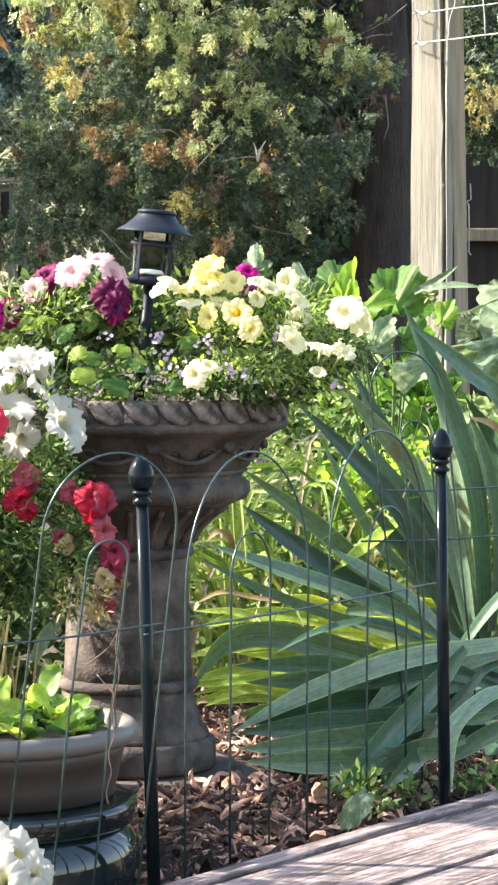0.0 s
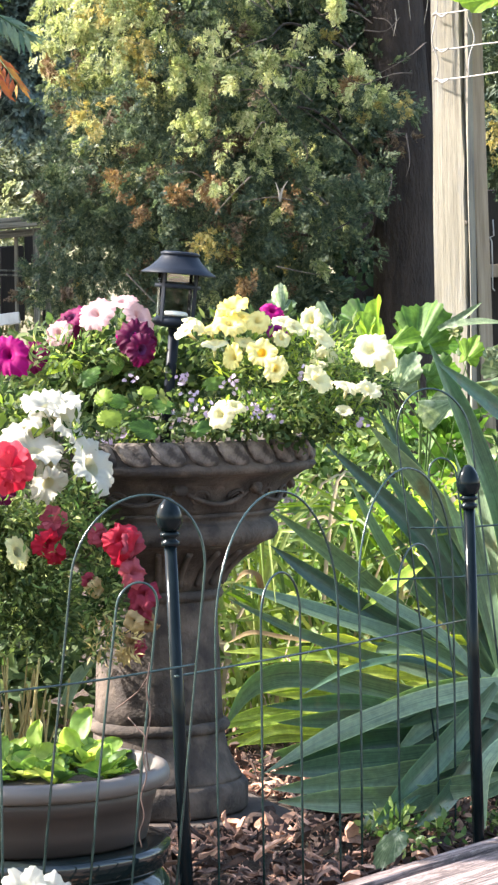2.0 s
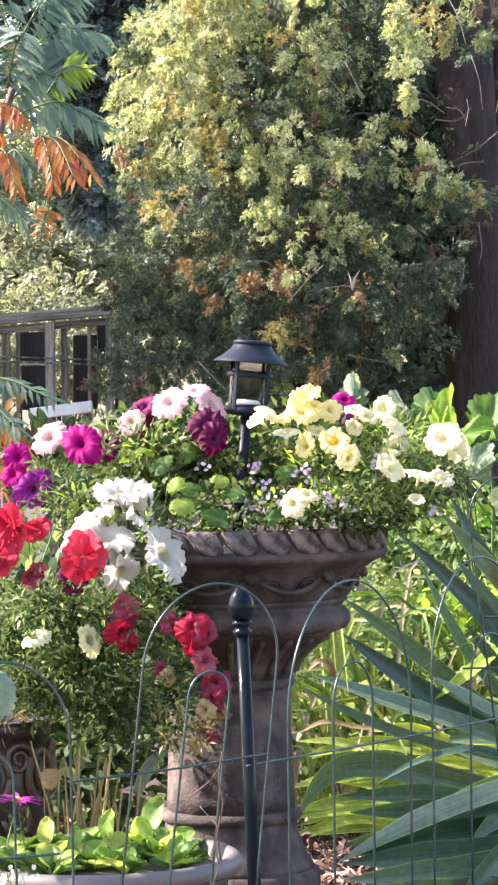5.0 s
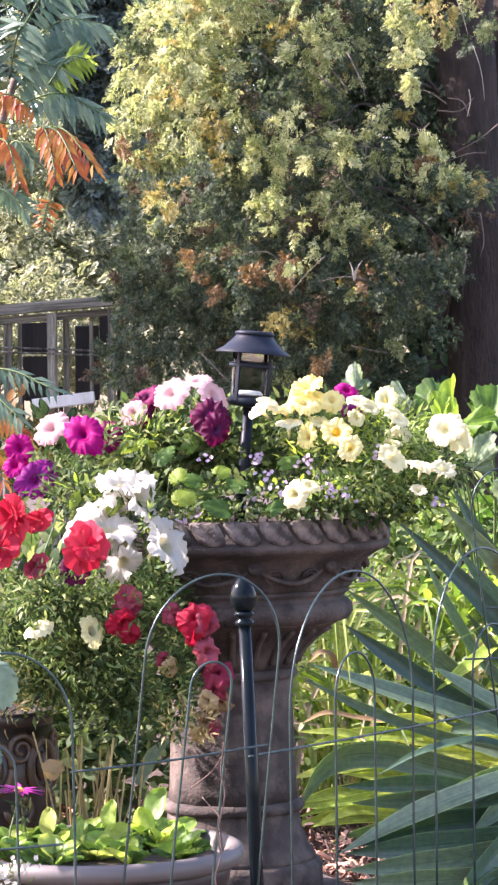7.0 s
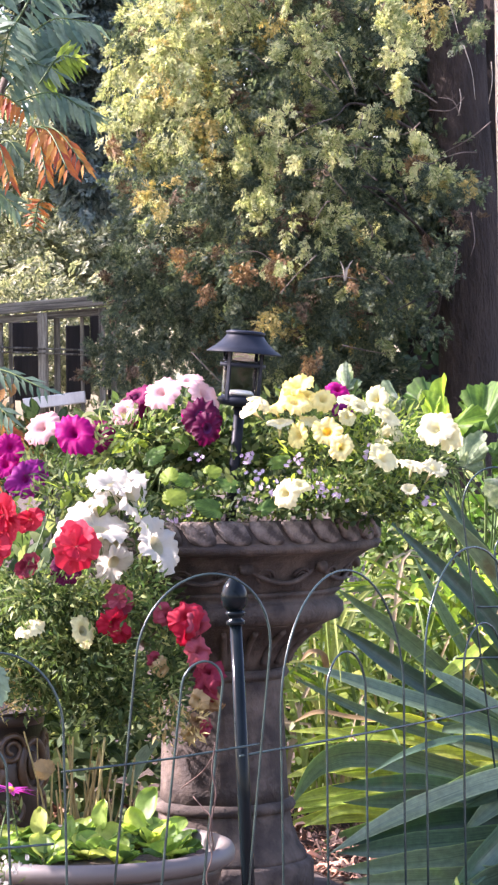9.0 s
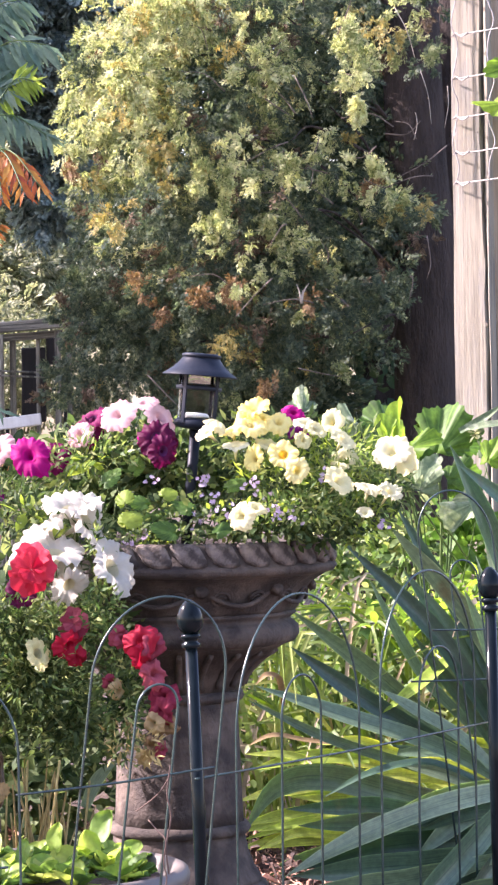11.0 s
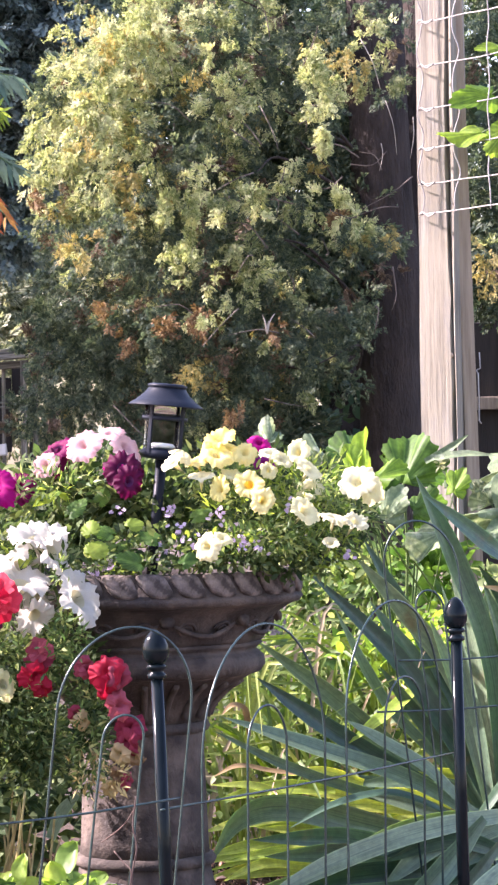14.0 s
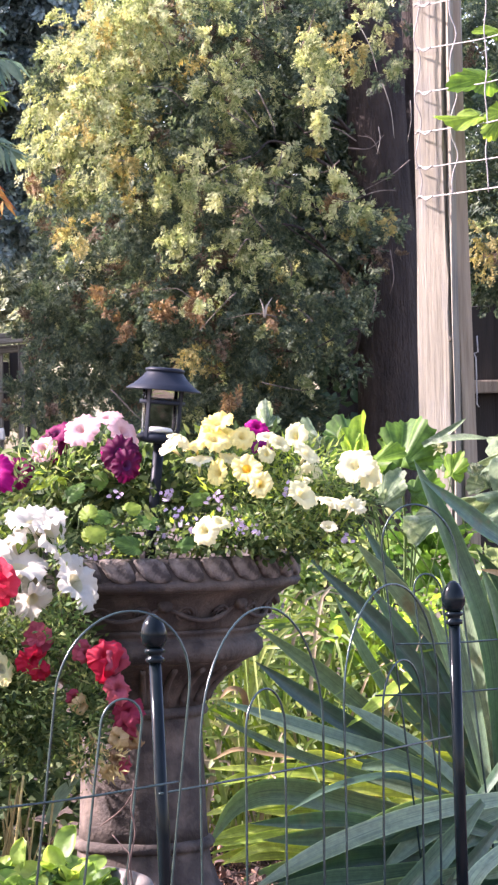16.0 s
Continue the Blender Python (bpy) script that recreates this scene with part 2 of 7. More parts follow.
M["dry_leaf"] = leafy("dry_leaf", [(0, (0.24, 0.16, 0.07)), (1, (0.44, 0.33, 0.16))], 0.35, 0.7)
M["lettuce"] = leafy("lettuce_leaf", [(0, (0.09, 0.18, 0.045)), (0.4, (0.21, 0.34, 0.06)), (0.75, (0.38, 0.50, 0.09)), (1, (0.50, 0.55, 0.14))], 0.58, 0.45)
M["lettuce_old"] = leafy("older_lettuce_leaf", [(0, (0.055, 0.125, 0.035)), (1, (0.14, 0.25, 0.06))], 0.5, 0.45)
M["squash"] = leafy("silvery_squash_leaf", [(0, (0.13, 0.19, 0.115)), (1, (0.22, 0.28, 0.18))], 0.35, 0.65, patch=(0.36, 0.40, 0.32), patch_scale=48, gloss=0.2, veins=5)
M["bright_leaf"] = leafy("bright_green_leaf", [(0, (0.13, 0.25, 0.03)), (1, (0.28, 0.42, 0.055))], 0.58, veins=5)
# Darker than bright_leaf: leaf age and lack of sun are both in the colour.
M["dim_leaf"] = leafy("dim_green_leaf", [(0, (0.045, 0.115, 0.022)), (1, (0.105, 0.205, 0.036))], 0.5, veins=6)
M["grass"] = leafy("yellow_green_grass", [(0, (0.07, 0.13, 0.03)), (0.5, (0.22, 0.31, 0.06)), (0.85, (0.42, 0.46, 0.14)), (1, (0.52, 0.44, 0.22))], 0.45)
M["weed"] = leafy("ground_weed", [(0, (0.04, 0.09, 0.02)), (0.5, (0.12, 0.20, 0.05)), (0.8, (0.24, 0.31, 0.10)), (1, (0.40, 0.43, 0.15))], 0.48)
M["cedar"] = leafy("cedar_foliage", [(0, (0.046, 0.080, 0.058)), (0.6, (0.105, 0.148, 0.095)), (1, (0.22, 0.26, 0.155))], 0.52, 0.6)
# Lime growth; these two paler kinds also paint the sunlit part of the crown.
M["cedar_lime"] = leafy("sunlit_lime_cedar_foliage", [(0, (0.19, 0.25, 0.11)), (0.5, (0.40, 0.45, 0.21)), (1, (0.62, 0.62, 0.37))], 0.58, 0.6)
M["pale_spray"] = leafy("sunlit_pale_cedar_tips", [(0, (0.42, 0.48, 0.23)), (1, (0.73, 0.71, 0.43))], 0.5, 0.6)
M["tendril"] = surface("reddish_dry_tendril", (0.045, 0.026, 0.020), (0.11, 0.066, 0.048), 40, 0.8, relief=0.3)
M["cedar_gold"] = leafy("golden_cedar_foliage", [(0, (0.25, 0.24, 0.09)), (0.6, (0.41, 0.35, 0.13)), (1, (0.54, 0.41, 0.14))], 0.45, 0.6)
M["bare_twig"] = surface("bare_twig_bark", (0.22, 0.19, 0.15), (0.42, 0.38, 0.31), 40, 0.85, relief=0.4, distance=0.002)
M["cedar_brown"] = leafy("dying_cedar_foliage", [(0, (0.09, 0.062, 0.040)), (0.6, (0.19, 0.135, 0.09)), (1, (0.30, 0.22, 0.15))], 0.35, 0.75)
M["cedar_rust"] = leafy("rust_cedar_foliage", [(0, (0.14, 0.085, 0.045)), (0.6, (0.27, 0.165, 0.075)), (1, (0.38, 0.26, 0.12))], 0.3, 0.7)
M["spruce"] = leafy("blue_green_needles", [(0, (0.07, 0.115, 0.11)), (1, (0.25, 0.32, 0.29))], 0.35, 0.6)
M["sumac_green"] = leafy("sumac_green_leaflet", [(0, (0.065, 0.13, 0.09)), (1, (0.16, 0.23, 0.15))], 0.4)
M["sumac_orange"] = leafy("sumac_orange_leaflet", [(0, (0.26, 0.05, 0.022)), (0.4, (0.38, 0.13, 0.028)), (1, (0.44, 0.24, 0.045))], 0.45, tint=(1.2, 1.0, 0.7))
M["autumn_leaf"] = leafy("olive_and_orange_leaf", [(0, (0.05, 0.065, 0.02)), (0.55, (0.16, 0.10, 0.03)), (1, (0.42, 0.20, 0.05))], 0.45, tint=(1.2, 1.0, 0.7))
M["far_leaf"] = leafy("pale_far_foliage", [(0, (0.09, 0.12, 0.075)), (0.5, (0.25, 0.28, 0.16)), (1, (0.45, 0.45, 0.30))], 0.5)
M["shade_leaf"] = leafy("shade_tree_foliage", [(0, (0.03, 0.07, 0.03)), (1, (0.08, 0.13, 0.05))], 0.3)
P_T = (1.15, 1.05, 1.0)
M["p_yellow"] = leafy("pale_yellow_petal", [(0, (0.74, 0.66, 0.20)), (1, (0.76, 0.70, 0.32))], 0.45, 0.85, gloss=0.1, tint=P_T)
M["p_cream"] = leafy("cream_petal", [(0, (0.67, 0.65, 0.33)), (1, (0.70, 0.69, 0.46))], 0.45, 0.85, gloss=0.1, tint=P_T)
M["p_gold"] = leafy("golden_throat", [(0, (0.74, 0.52, 0.06)), (1, (0.78, 0.58, 0.10))], 0.4, 0.6, tint=P_T)
M["p_white"] = leafy("white_petal", [(0, (0.50, 0.485, 0.405)), (1, (0.57, 0.555, 0.475))], 0.5, 0.75, gloss=0.12, tint=(1, 1, 1))
M["p_pink"] = leafy("pale_pink_petal", [(0, (0.52, 0.30, 0.31)), (1, (0.60, 0.40, 0.39))], 0.4, 0.6, gloss=0.12, tint=P_T)
M["p_magenta"] = leafy("magenta_petal", [(0, (0.27, 0.002, 0.11)), (1, (0.40, 0.008, 0.17))], 0.4, 0.55, gloss=0.12, tint=P_T)
M["p_burgundy"] = leafy("burgundy_petal", [(0, (0.07, 0.003, 0.028)), (1, (0.15, 0.006, 0.06))], 0.35, 0.5, gloss=0.12, tint=P_T)
M["p_violet"] = leafy("violet_petal", [(0, (0.16, 0.008, 0.12)), (1, (0.25, 0.020, 0.18))], 0.4, 0.5, gloss=0.12, tint=P_T)
M["p_red"] = leafy("red_petal", [(0, (0.32, 0.008, 0.028)), (1, (0.55, 0.045, 0.07))], 0.4, 0.55, gloss=0.12, tint=P_T)
M["p_faded"] = leafy("faded_rose_petal", [(0, (0.21, 0.022, 0.045)), (1, (0.42, 0.105, 0.13))], 0.4, 0.7, gloss=0.12, tint=P_T)
M["p_lime"] = leafy("lime_throat", [(0, (0.46, 0.47, 0.29)), (1, (0.54, 0.535, 0.37))], 0.5, 0.7, tint=P_T)
M["p_dark"] = leafy("dark_throat", [(0, (0.05, 0.005, 0.04)), (1, (0.08, 0.01, 0.06))], 0.2, 0.6)
M["p_lavender"] = leafy("lavender_petal", [(0, (0.40, 0.30, 0.45)), (1, (0.56, 0.47, 0.57))], 0.35, 0.6, tint=P_T)
M["p_hotpink"] = leafy("hot_pink_petal", [(0, (0.40, 0.035, 0.26)), (1, (0.55, 0.07, 0.37))], 0.4, 0.6, tint=P_T)

for key in ("black_metal", "lamp_metal"):
    M[key].node_tree.nodes["Principled BSDF"].inputs["Specular IOR Level"].default_value = 0.11


# ---------------------------------------------------------------- mesh helpers
def mesh_of(verts, faces, name="mesh", smooth=False):
    me = bpy.data.meshes.new(name)
    me.from_pydata([tuple(v) for v in verts], [], faces)
    if smooth:
        me.polygons.foreach_set("use_smooth", [True] * len(me.polygons))
    me.update()
    return me


def fast_mesh(verts, faces, name="mesh"):
    """A mesh from arrays: verts (n, 3) and faces (m, 3 or 4)."""
    verts, faces = np.asarray(verts, np.float32), np.asarray(faces, np.int32)
    me = bpy.data.meshes.new(name)
    k = faces.shape[1]
    me.vertices.add(len(verts))
    me.vertices.foreach_set("co", verts.ravel())
    me.loops.add(faces.size)
    me.loops.foreach_set("vertex_index", faces.ravel())
    me.polygons.add(len(faces))
    me.polygons.foreach_set("loop_start", np.arange(0, faces.size, k, dtype=np.int32))
    me.update(calc_edges=True)
    me.validate()
    return me


def with_uv(me, uv):
    """Gives a mesh texture coordinates, one pair a vertex."""
    layer = me.uv_layers.new(name="UVMap")
    index = np.empty(len(me.loops), np.int32)
    me.loops.foreach_get("vertex_index", index)
    layer.data.foreach_set("uv", np.array(uv, np.float32)[index].ravel())


def as_mesh(bm, name, smooth=True):
    me = bpy.data.meshes.new(name)
    bm.normal_update()
    bm.to_mesh(me)
    bm.free()
    if smooth:
        me.polygons.foreach_set("use_smooth", [True] * len(me.polygons))
    return me


def part(name, mesh, mat, parent, label="", at=None, kind=""):
    ob = new(name, mesh)
    if not mesh.materials:
        mesh.materials.append(M[mat])
    ob.parent = parent
    if at is not None:
        ob.matrix_basis = at
    return tagged(ob, label, kind=kind)


def thing(name, base, label, category, group="", kind=""):
    ob = new(name)
    ob.location = base
    ob.empty_display_size = 0.05
    return tagged(ob, label, category, group, kind)


def solid(name, mesh, mat, label, category, group="", kind="", base=(0, 0, 0)):
    ob = new(name, mesh)
    mesh.materials.append(M[mat])
    ob.location = base
    return tagged(ob, label, category, group, kind)


def box(sx, sy, sz, bevel=0.0, name="box", wobble=0.0):
    """A box with its base at z = 0, edges rounded."""
    bm = bmesh.new()
    bmesh.ops.create_cube(bm, size=1.0)
    for v in bm.verts:
        v.co = Vector((v.co.x * sx, v.co.y * sy, (v.co.z + 0.5) * sz))
    if bevel:
        bmesh.ops.bevel(bm, geom=bm.edges[:], offset=bevel, segments=2, profile=0.6, affect="EDGES")
    if wobble:
        for v in bm.verts:
            v.co += Vector((rnd.uniform(-1, 1), rnd.uniform(-1, 1), rnd.uniform(-1, 1))) * wobble
    return as_mesh(bm, name, False)


def lathe(profile, segs=48, name="lathe", lobes=None, closed=True):
    """Turned shape from (radius, height) pairs; lobes(angle, index) scales the radius."""
    vs, fs = [], []
    n = len(profile)
    for i, (r, z) in enumerate(profile):
        for k in range(segs):
            a = 2 * math.pi * k / segs
            q = r * (lobes(a, i) if lobes else 1.0)
            vs.append((q * math.cos(a), q * math.sin(a), z))
    for i in range(n - 1):
        for k in range(segs):
            j = (k + 1) % segs
            fs.append((i * segs + k, i * segs + j, (i + 1) * segs + j, (i + 1) * segs + k))
    if closed:
        fs.append(tuple(range(segs))[::-1])
        fs.append(tuple((n - 1) * segs + k for k in range(segs)))
    return mesh_of(vs, fs, name, True)


def spline(points, n):
    """n points of a smooth curve through the given ones."""
    p = [Vector(q) for q in points]
    if len(p) == 2:
        return [p[0].lerp(p[1], i / (n - 1)) for i in range(n)]
    p = [2 * p[0] - p[1]] + p + [2 * p[-1] - p[-2]]
    out, m = [], len(p) - 3
    for i in range(n):
        s = i / (n - 1) * m
        k = min(int(s), m - 1)
        t = s - k
        a, b, c, d = p[k : k + 4]
        out.append(0.5 * ((2 * b) + (c - a) * t + (2 * a - 5 * b + 4 * c - d) * t * t + (3 * b - a - 3 * c + d) * t ** 3))
    return out


def tube(points, radius, sides=6, name="tube", taper=None):
    """A round rod along points; taper: radius factor at the end."""
    vs, fs = [], []
    pts = [Vector(q) for q in points]
    n = len(pts)
    side = None
    for i, q in enumerate(pts):
        d = (pts[min(i + 1, n - 1)] - pts[max(i - 1, 0)]).normalized()
        if side is None:
            side = d.orthogonal().normalized()
        side = (side - d * side.dot(d)).normalized()
        other = d.cross(side)
        f = 1.0 if taper is None else 1 + (taper - 1) * i / (n - 1)
        for k in range(sides):
            a = 2 * math.pi * k / sides
            vs.append(q + (side * math.cos(a) + other * math.sin(a)) * radius * f)
    for i in range(n - 1):
        for k in range(sides):
            j = (k + 1) % sides
            fs.append((i * sides + k, i * sides + j, (i + 1) * sides + j, (i + 1) * sides + k))
    fs.append(tuple(range(sides))[::-1])
    fs.append(tuple((n - 1) * sides + k for k in range(sides)))
    return mesh_of(vs, fs, name, True)


def frames(directions, normals):
    """Rotation matrices with y along directions and z near normals."""
    d = directions / np.linalg.norm(directions, axis=1, keepdims=True)
    x = np.cross(d, normals)
    x /= np.linalg.norm(x, axis=1, keepdims=True) + 1e-9
    z = np.cross(x, d)
    return np.stack([x, d, z], -1)


def scatter(template, places, directions, normals, sizes, name="foliage"):
    """Copies of a template (verts, faces) joined into one mesh."""
    tv, tf = template
    tv, tf = np.asarray(tv, float), np.asarray(tf, int)
    n = len(places)
    rot = frames(np.asarray(directions, float), np.asarray(normals, float))
    v = np.einsum("nij,kj->nki", rot, tv) * np.asarray(sizes)[:, None, None] + np.asarray(places)[:, None]
    f = tf[None] + (np.arange(n) * len(tv))[:, None, None]
    return fast_mesh(v.reshape(-1, 3), f.reshape(-1, tf.shape[1]), name)


def unit(n):
    v = rng.normal(size=(n, 3))
    return v / np.linalg.norm(v, axis=1, keepdims=True)


# leaf templates: y is along the leaf, length 1
OVATE = ([(0, 0, 0), (-0.26, 0.35, 0.05), (0, 0.38, 0), (0.26, 0.35, 0.05), (-0.2, 0.72, 0.02), (0, 0.75, -0.03), (0.2, 0.72, 0.02), (0, 1, -0.12)],
         [(0, 2, 1), (0, 3, 2), (1, 2, 5), (1, 5, 4), (2, 3, 6), (2, 6, 5), (4, 5, 7), (5, 6, 7)])
NARROW = ([(0, 0, 0), (-0.1, 0.4, 0.03), (0, 0.45, 0), (0.1, 0.4, 0.03), (0, 1, -0.15)], [(0, 2, 1), (0, 3, 2), (1, 2, 4), (2, 3, 4)])


def spray_template(pairs=5, droop=0.25, wide=1.0, seed=3):
    """A flat fan of scaly leaflets on one stalk."""
    r0 = random.Random(seed)
    vs, fs = [(0, 0, 0)], []
    axis = 0
    for i in range(pairs):
        y = (i + 1) / (pairs + 1)
        vs.append((0.04 * (-1) ** i, y, -droop * y * y))
        a = len(vs) - 1
        for s in (-1, 1):
            ln = 0.46 * (1 - 0.5 * abs(y - 0.35)) * r0.uniform(0.7, 1.15)
            lift = r0.uniform(-0.12, 0.12)
            tip = (s * ln * 0.85, y + ln * 0.6, -droop * y * y + lift)
            mid = (s * ln * 0.5 + 0.05 * s, y + ln * (0.35 - 0.27 * wide), -droop * y * y + lift * 0.5 + 0.03)
            mid2 = (s * ln * 0.38, y + ln * (0.35 + 0.27 * wide), -droop * y * y + lift * 0.5)
            o = len(vs)
            vs += [mid, tip, mid2]
            fs += [(axis, o, o + 1), (axis, o + 1, o + 2)]
        axis = a
    o = len(vs)
    vs += [(-0.10, 0.88, -droop * 0.8), (0.10, 0.88, -droop * 0.8), (0, 1.08, -droop)]
    fs += [(axis, o + 1, o + 2), (axis, o + 2, o)]
    return vs, fs


SPRAY = spray_template()
FAN = spray_template(5, 0.15, 0.75, 8)


def frond_template(nodes=5, seed=5, droop=0.30):
    """A small flat cedar frond: side sprays along a drooping axis, each with pointed scaly leaflets."""
    r0 = random.Random(seed)
    vs, fs = [], []
    for i in range(nodes):
        y = i / nodes
        z = -droop * y * y + r0.uniform(-0.03, 0.03)
        for s in (-1, 1):
            ln = (0.52 - 0.36 * y) * r0.uniform(0.55, 1.2) + 0.08
            ang = radians(r0.uniform(22, 60))
            root = Vector((0, y, z))
            way = Vector((s * math.sin(ang), math.cos(ang), r0.uniform(-0.4, 0.2))).normalized()
            side = Vector((-way.y, way.x, 0)).normalized()
            o = len(vs)
            vs.extend([tuple(root - side * 0.03), tuple(root + side * 0.03), tuple(root + way * ln)])
            fs.append((o, o + 1, o + 2))
            for f, q in ((0.3, -1), (0.45, 1), (0.65, -1), (0.8, 1)):
                w = (way + side * q * r0.uniform(0.5, 1.0) + Vector((0, 0, r0.uniform(-0.3, 0.3)))).normalized()
                p = root + way * (ln * f)
                l = ln * r0.uniform(0.32, 0.52) * (1.15 - 0.5 * f)
                b = len(vs)
                vs.extend([tuple(p + way * l * 0.25), tuple(p + w * l)])
                fs.append((o, b, b + 1))
    return vs, fs


FRONDS = [frond_template(5, 5, 0.30), frond_template(4, 9, 0.15), frond_template(5, 14, 0.45)]


def blob_points(centre, radii, n, shell=0.55):
    """Points in an uneven ellipsoid, denser towards its outside, with outward directions."""
    d = unit(n)
    lump = np.array([0.82 + 0.35 * noise.noise(Vector(q * 2.2) + Vector(centre) * 3) for q in d])
    r = (shell + (1 - shell) * rng.random(n)) * lump
    return np.asarray(centre) + d * r[:, None] * np.asarray(radii), d


# ---------------------------------------------------------------- ground and deck
EDGE0, EDGE1 = Vector((-0.046, 3.827, 0)), Vector((0.491, 4.569, 0))
ALONG = (EDGE1 - EDGE0).normalized()
ACROSS = Vector((ALONG.y, -ALONG.x, 0))
DECK_TURN = math.degrees(math.atan2(ALONG.y, ALONG.x)) - 90


def bed(x, y):
    """The bed dips towards the deck and towards the near pots."""
    s = -(Vector((x, y, 0)) - EDGE0).dot(ACROSS)
    return -0.075 * max(0, 1 - max(0, s) / 0.30) - 0.07 * min(1, max(0, (4.25 - y) / 0.3))


def ground_sheet():
    n = 90
    xs = np.concatenate([np.linspace(-60, -3, 14), np.linspace(-2.5, 2.5, n), np.linspace(3, 60, 14)])
    ys = np.concatenate([np.linspace(-40, 1.5, 12), np.linspace(2, 9, n), np.linspace(10, 80, 14)])
    vs = []
    for y in ys:
        for x in xs:
            z = -0.012 + 0.018 * noise.noise(Vector((x * 3, y * 3, 0))) + 0.008 * noise.noise(Vector((x * 14, y * 14, 2)))
            vs.append((x, y, z + bed(x, y)))
    w = len(xs)
    fs = [(j * w + i, j * w + i + 1, (j + 1) * w + i + 1, (j + 1) * w + i) for j in range(len(ys) - 1) for i in range(w - 1)]
    return mesh_of(vs, fs, "ground", True)


solid("ground", ground_sheet(), "soil", "dark soil strewn with bark mulch", "ground", kind="structure")


def build_deck():
    deck = thing("deck", EDGE0 - ALONG * 1.5, "weathered grey-pink timber deck beside the bed", "deck", kind="structure")
    across, lengths = 0.0, 10.0
    turn = Matrix.Rotation(radians(DECK_TURN), 4, "Z")
    mid = EDGE0 - ALONG * 2.4
    inv = Matrix.Translation(deck.location).inverted()
    rim = box(0.034, lengths, 0.10, 0.004, "rim_board", 0.0012)
    part("rim_board", rim, "deck", deck, at=inv @ Matrix.Translation(mid + ACROSS * 0.017 + Vector((0, 0, -0.078))) @ turn)
    plank = box(0.194, lengths, 0.036, 0.005, "plank", 0.0006)
    across = 0.050
    while across < 3.9:
        c = mid + ACROSS * (across + 0.097) + Vector((rnd.uniform(-0.01, 0.01), 0, -0.016 + rnd.uniform(-0.001, 0.001)))
        part("plank", plank, "deck", deck, at=inv @ Matrix.Translation(c) @ turn @ Matrix.Rotation(radians(rnd.uniform(-0.1, 0.1)), 4, "Z"))
        across += 0.202
    return deck


build_deck()


URN_AT = (-0.120, 4.8)


def bark_mulch():
    n = 34000
    vs, fs = [], []
    for i in range(n):
        x, y = rnd.uniform(-0.75, 1.1), rnd.uniform(3.6, 5.9)
        if (Vector((x, y, 0)) - EDGE0).dot(ACROSS) > -0.015:
            continue
        if math.hypot(x - URN_AT[0], y - URN_AT[1]) < 0.235:
            continue
        big = rnd.random() ** 7
        thin = rnd.random() < 0.6
        l, w, h = 0.006 + 0.032 * big, (0.0009 + 0.002 * big if thin else 0.002 + 0.012 * big), 0.0009 + 0.004 * big
        lift = 0.020 * (0.5 + noise.noise(Vector((x * 9, y * 9, 3)))) + rnd.uniform(0.0, 0.020)
        m = Matrix.Translation((x, y, bed(x, y) + lift)) @ Euler((rnd.gauss(0, 0.5), rnd.gauss(0, 0.5), rnd.uniform(0, 6.3))).to_matrix().to_4x4()
        curl = rnd.uniform(-0.35, 0.35) * l
        o = len(vs)
        for dz, k in ((-1, 1.0), (1, 0.75)):
            for a in range(5):
                t = a / 5 * 6.283 + rnd.uniform(-0.45, 0.45)
                q = math.cos(t)
                vs.append(m @ Vector((q * l * k * rnd.uniform(0.7, 1.15), math.sin(t) * w * k, dz * h * rnd.uniform(0.5, 1) + curl * q * q)))
        fs += [tuple(o + 5 + a for a in range(5))] + [(o + a, o + (a + 1) % 5, o + 5 + (a + 1) % 5, o + 5 + a) for a in range(5)]
    return mesh_of(vs, fs, "bark_mulch")


mulch = solid("bark_mulch", bark_mulch(), "bark_chip", "brown shredded bark mulch on the bed", "mulch", kind="stuff")


def chip_shape(seed):
    """A splintered, curled flake of bark with ragged ends."""
    r0 = random.Random(seed)
    l, w, h = r0.uniform(0.008, 0.034), r0.choice((0.002, 0.003, 0.006, 0.015)) * r0.uniform(0.8, 1.3), r0.uniform(0.002, 0.006)
    curl, twist = r0.uniform(-0.4, 0.4), r0.uniform(-0.5, 0.5)
    vs, fs, n = [], [], 6
    for i in range(n):
        s = i / (n - 1) * 2 - 1
        wide = w * (1 - 0.35 * s * s) * r0.uniform(0.7, 1.2)
        c, d = math.cos(twist * s), math.sin(twist * s)
        for q, dz in ((-1, -1), (1, -1), (1, 1), (-1, 1)):
            end = r0.uniform(-0.25, 0.35) * l if i in (0, n - 1) else 0
            yy, zz = q * wide * (0.8 if dz > 0 else 1), dz * h * r0.uniform(0.4, 1.2)
            vs.append((s * l + math.copysign(abs(end), s), yy * c - zz * d, yy * d + zz * c + curl * l * s * s))
    for i in range(n - 1):
        for j in range(4):
            k = (j + 1) % 4
            fs.append((i * 4 + j, i * 4 + k, (i + 1) * 4 + k, (i + 1) * 4 + j))
    return mesh_of(vs, fs + [(3, 2, 1, 0), (n * 4 - 4, n * 4 - 3, n * 4 - 2, n * 4 - 1)], "bark_flake")


flakes = [chip_shape(k) for k in range(14)]
for me in flakes:
    me.materials.append(M["bark_chip"])
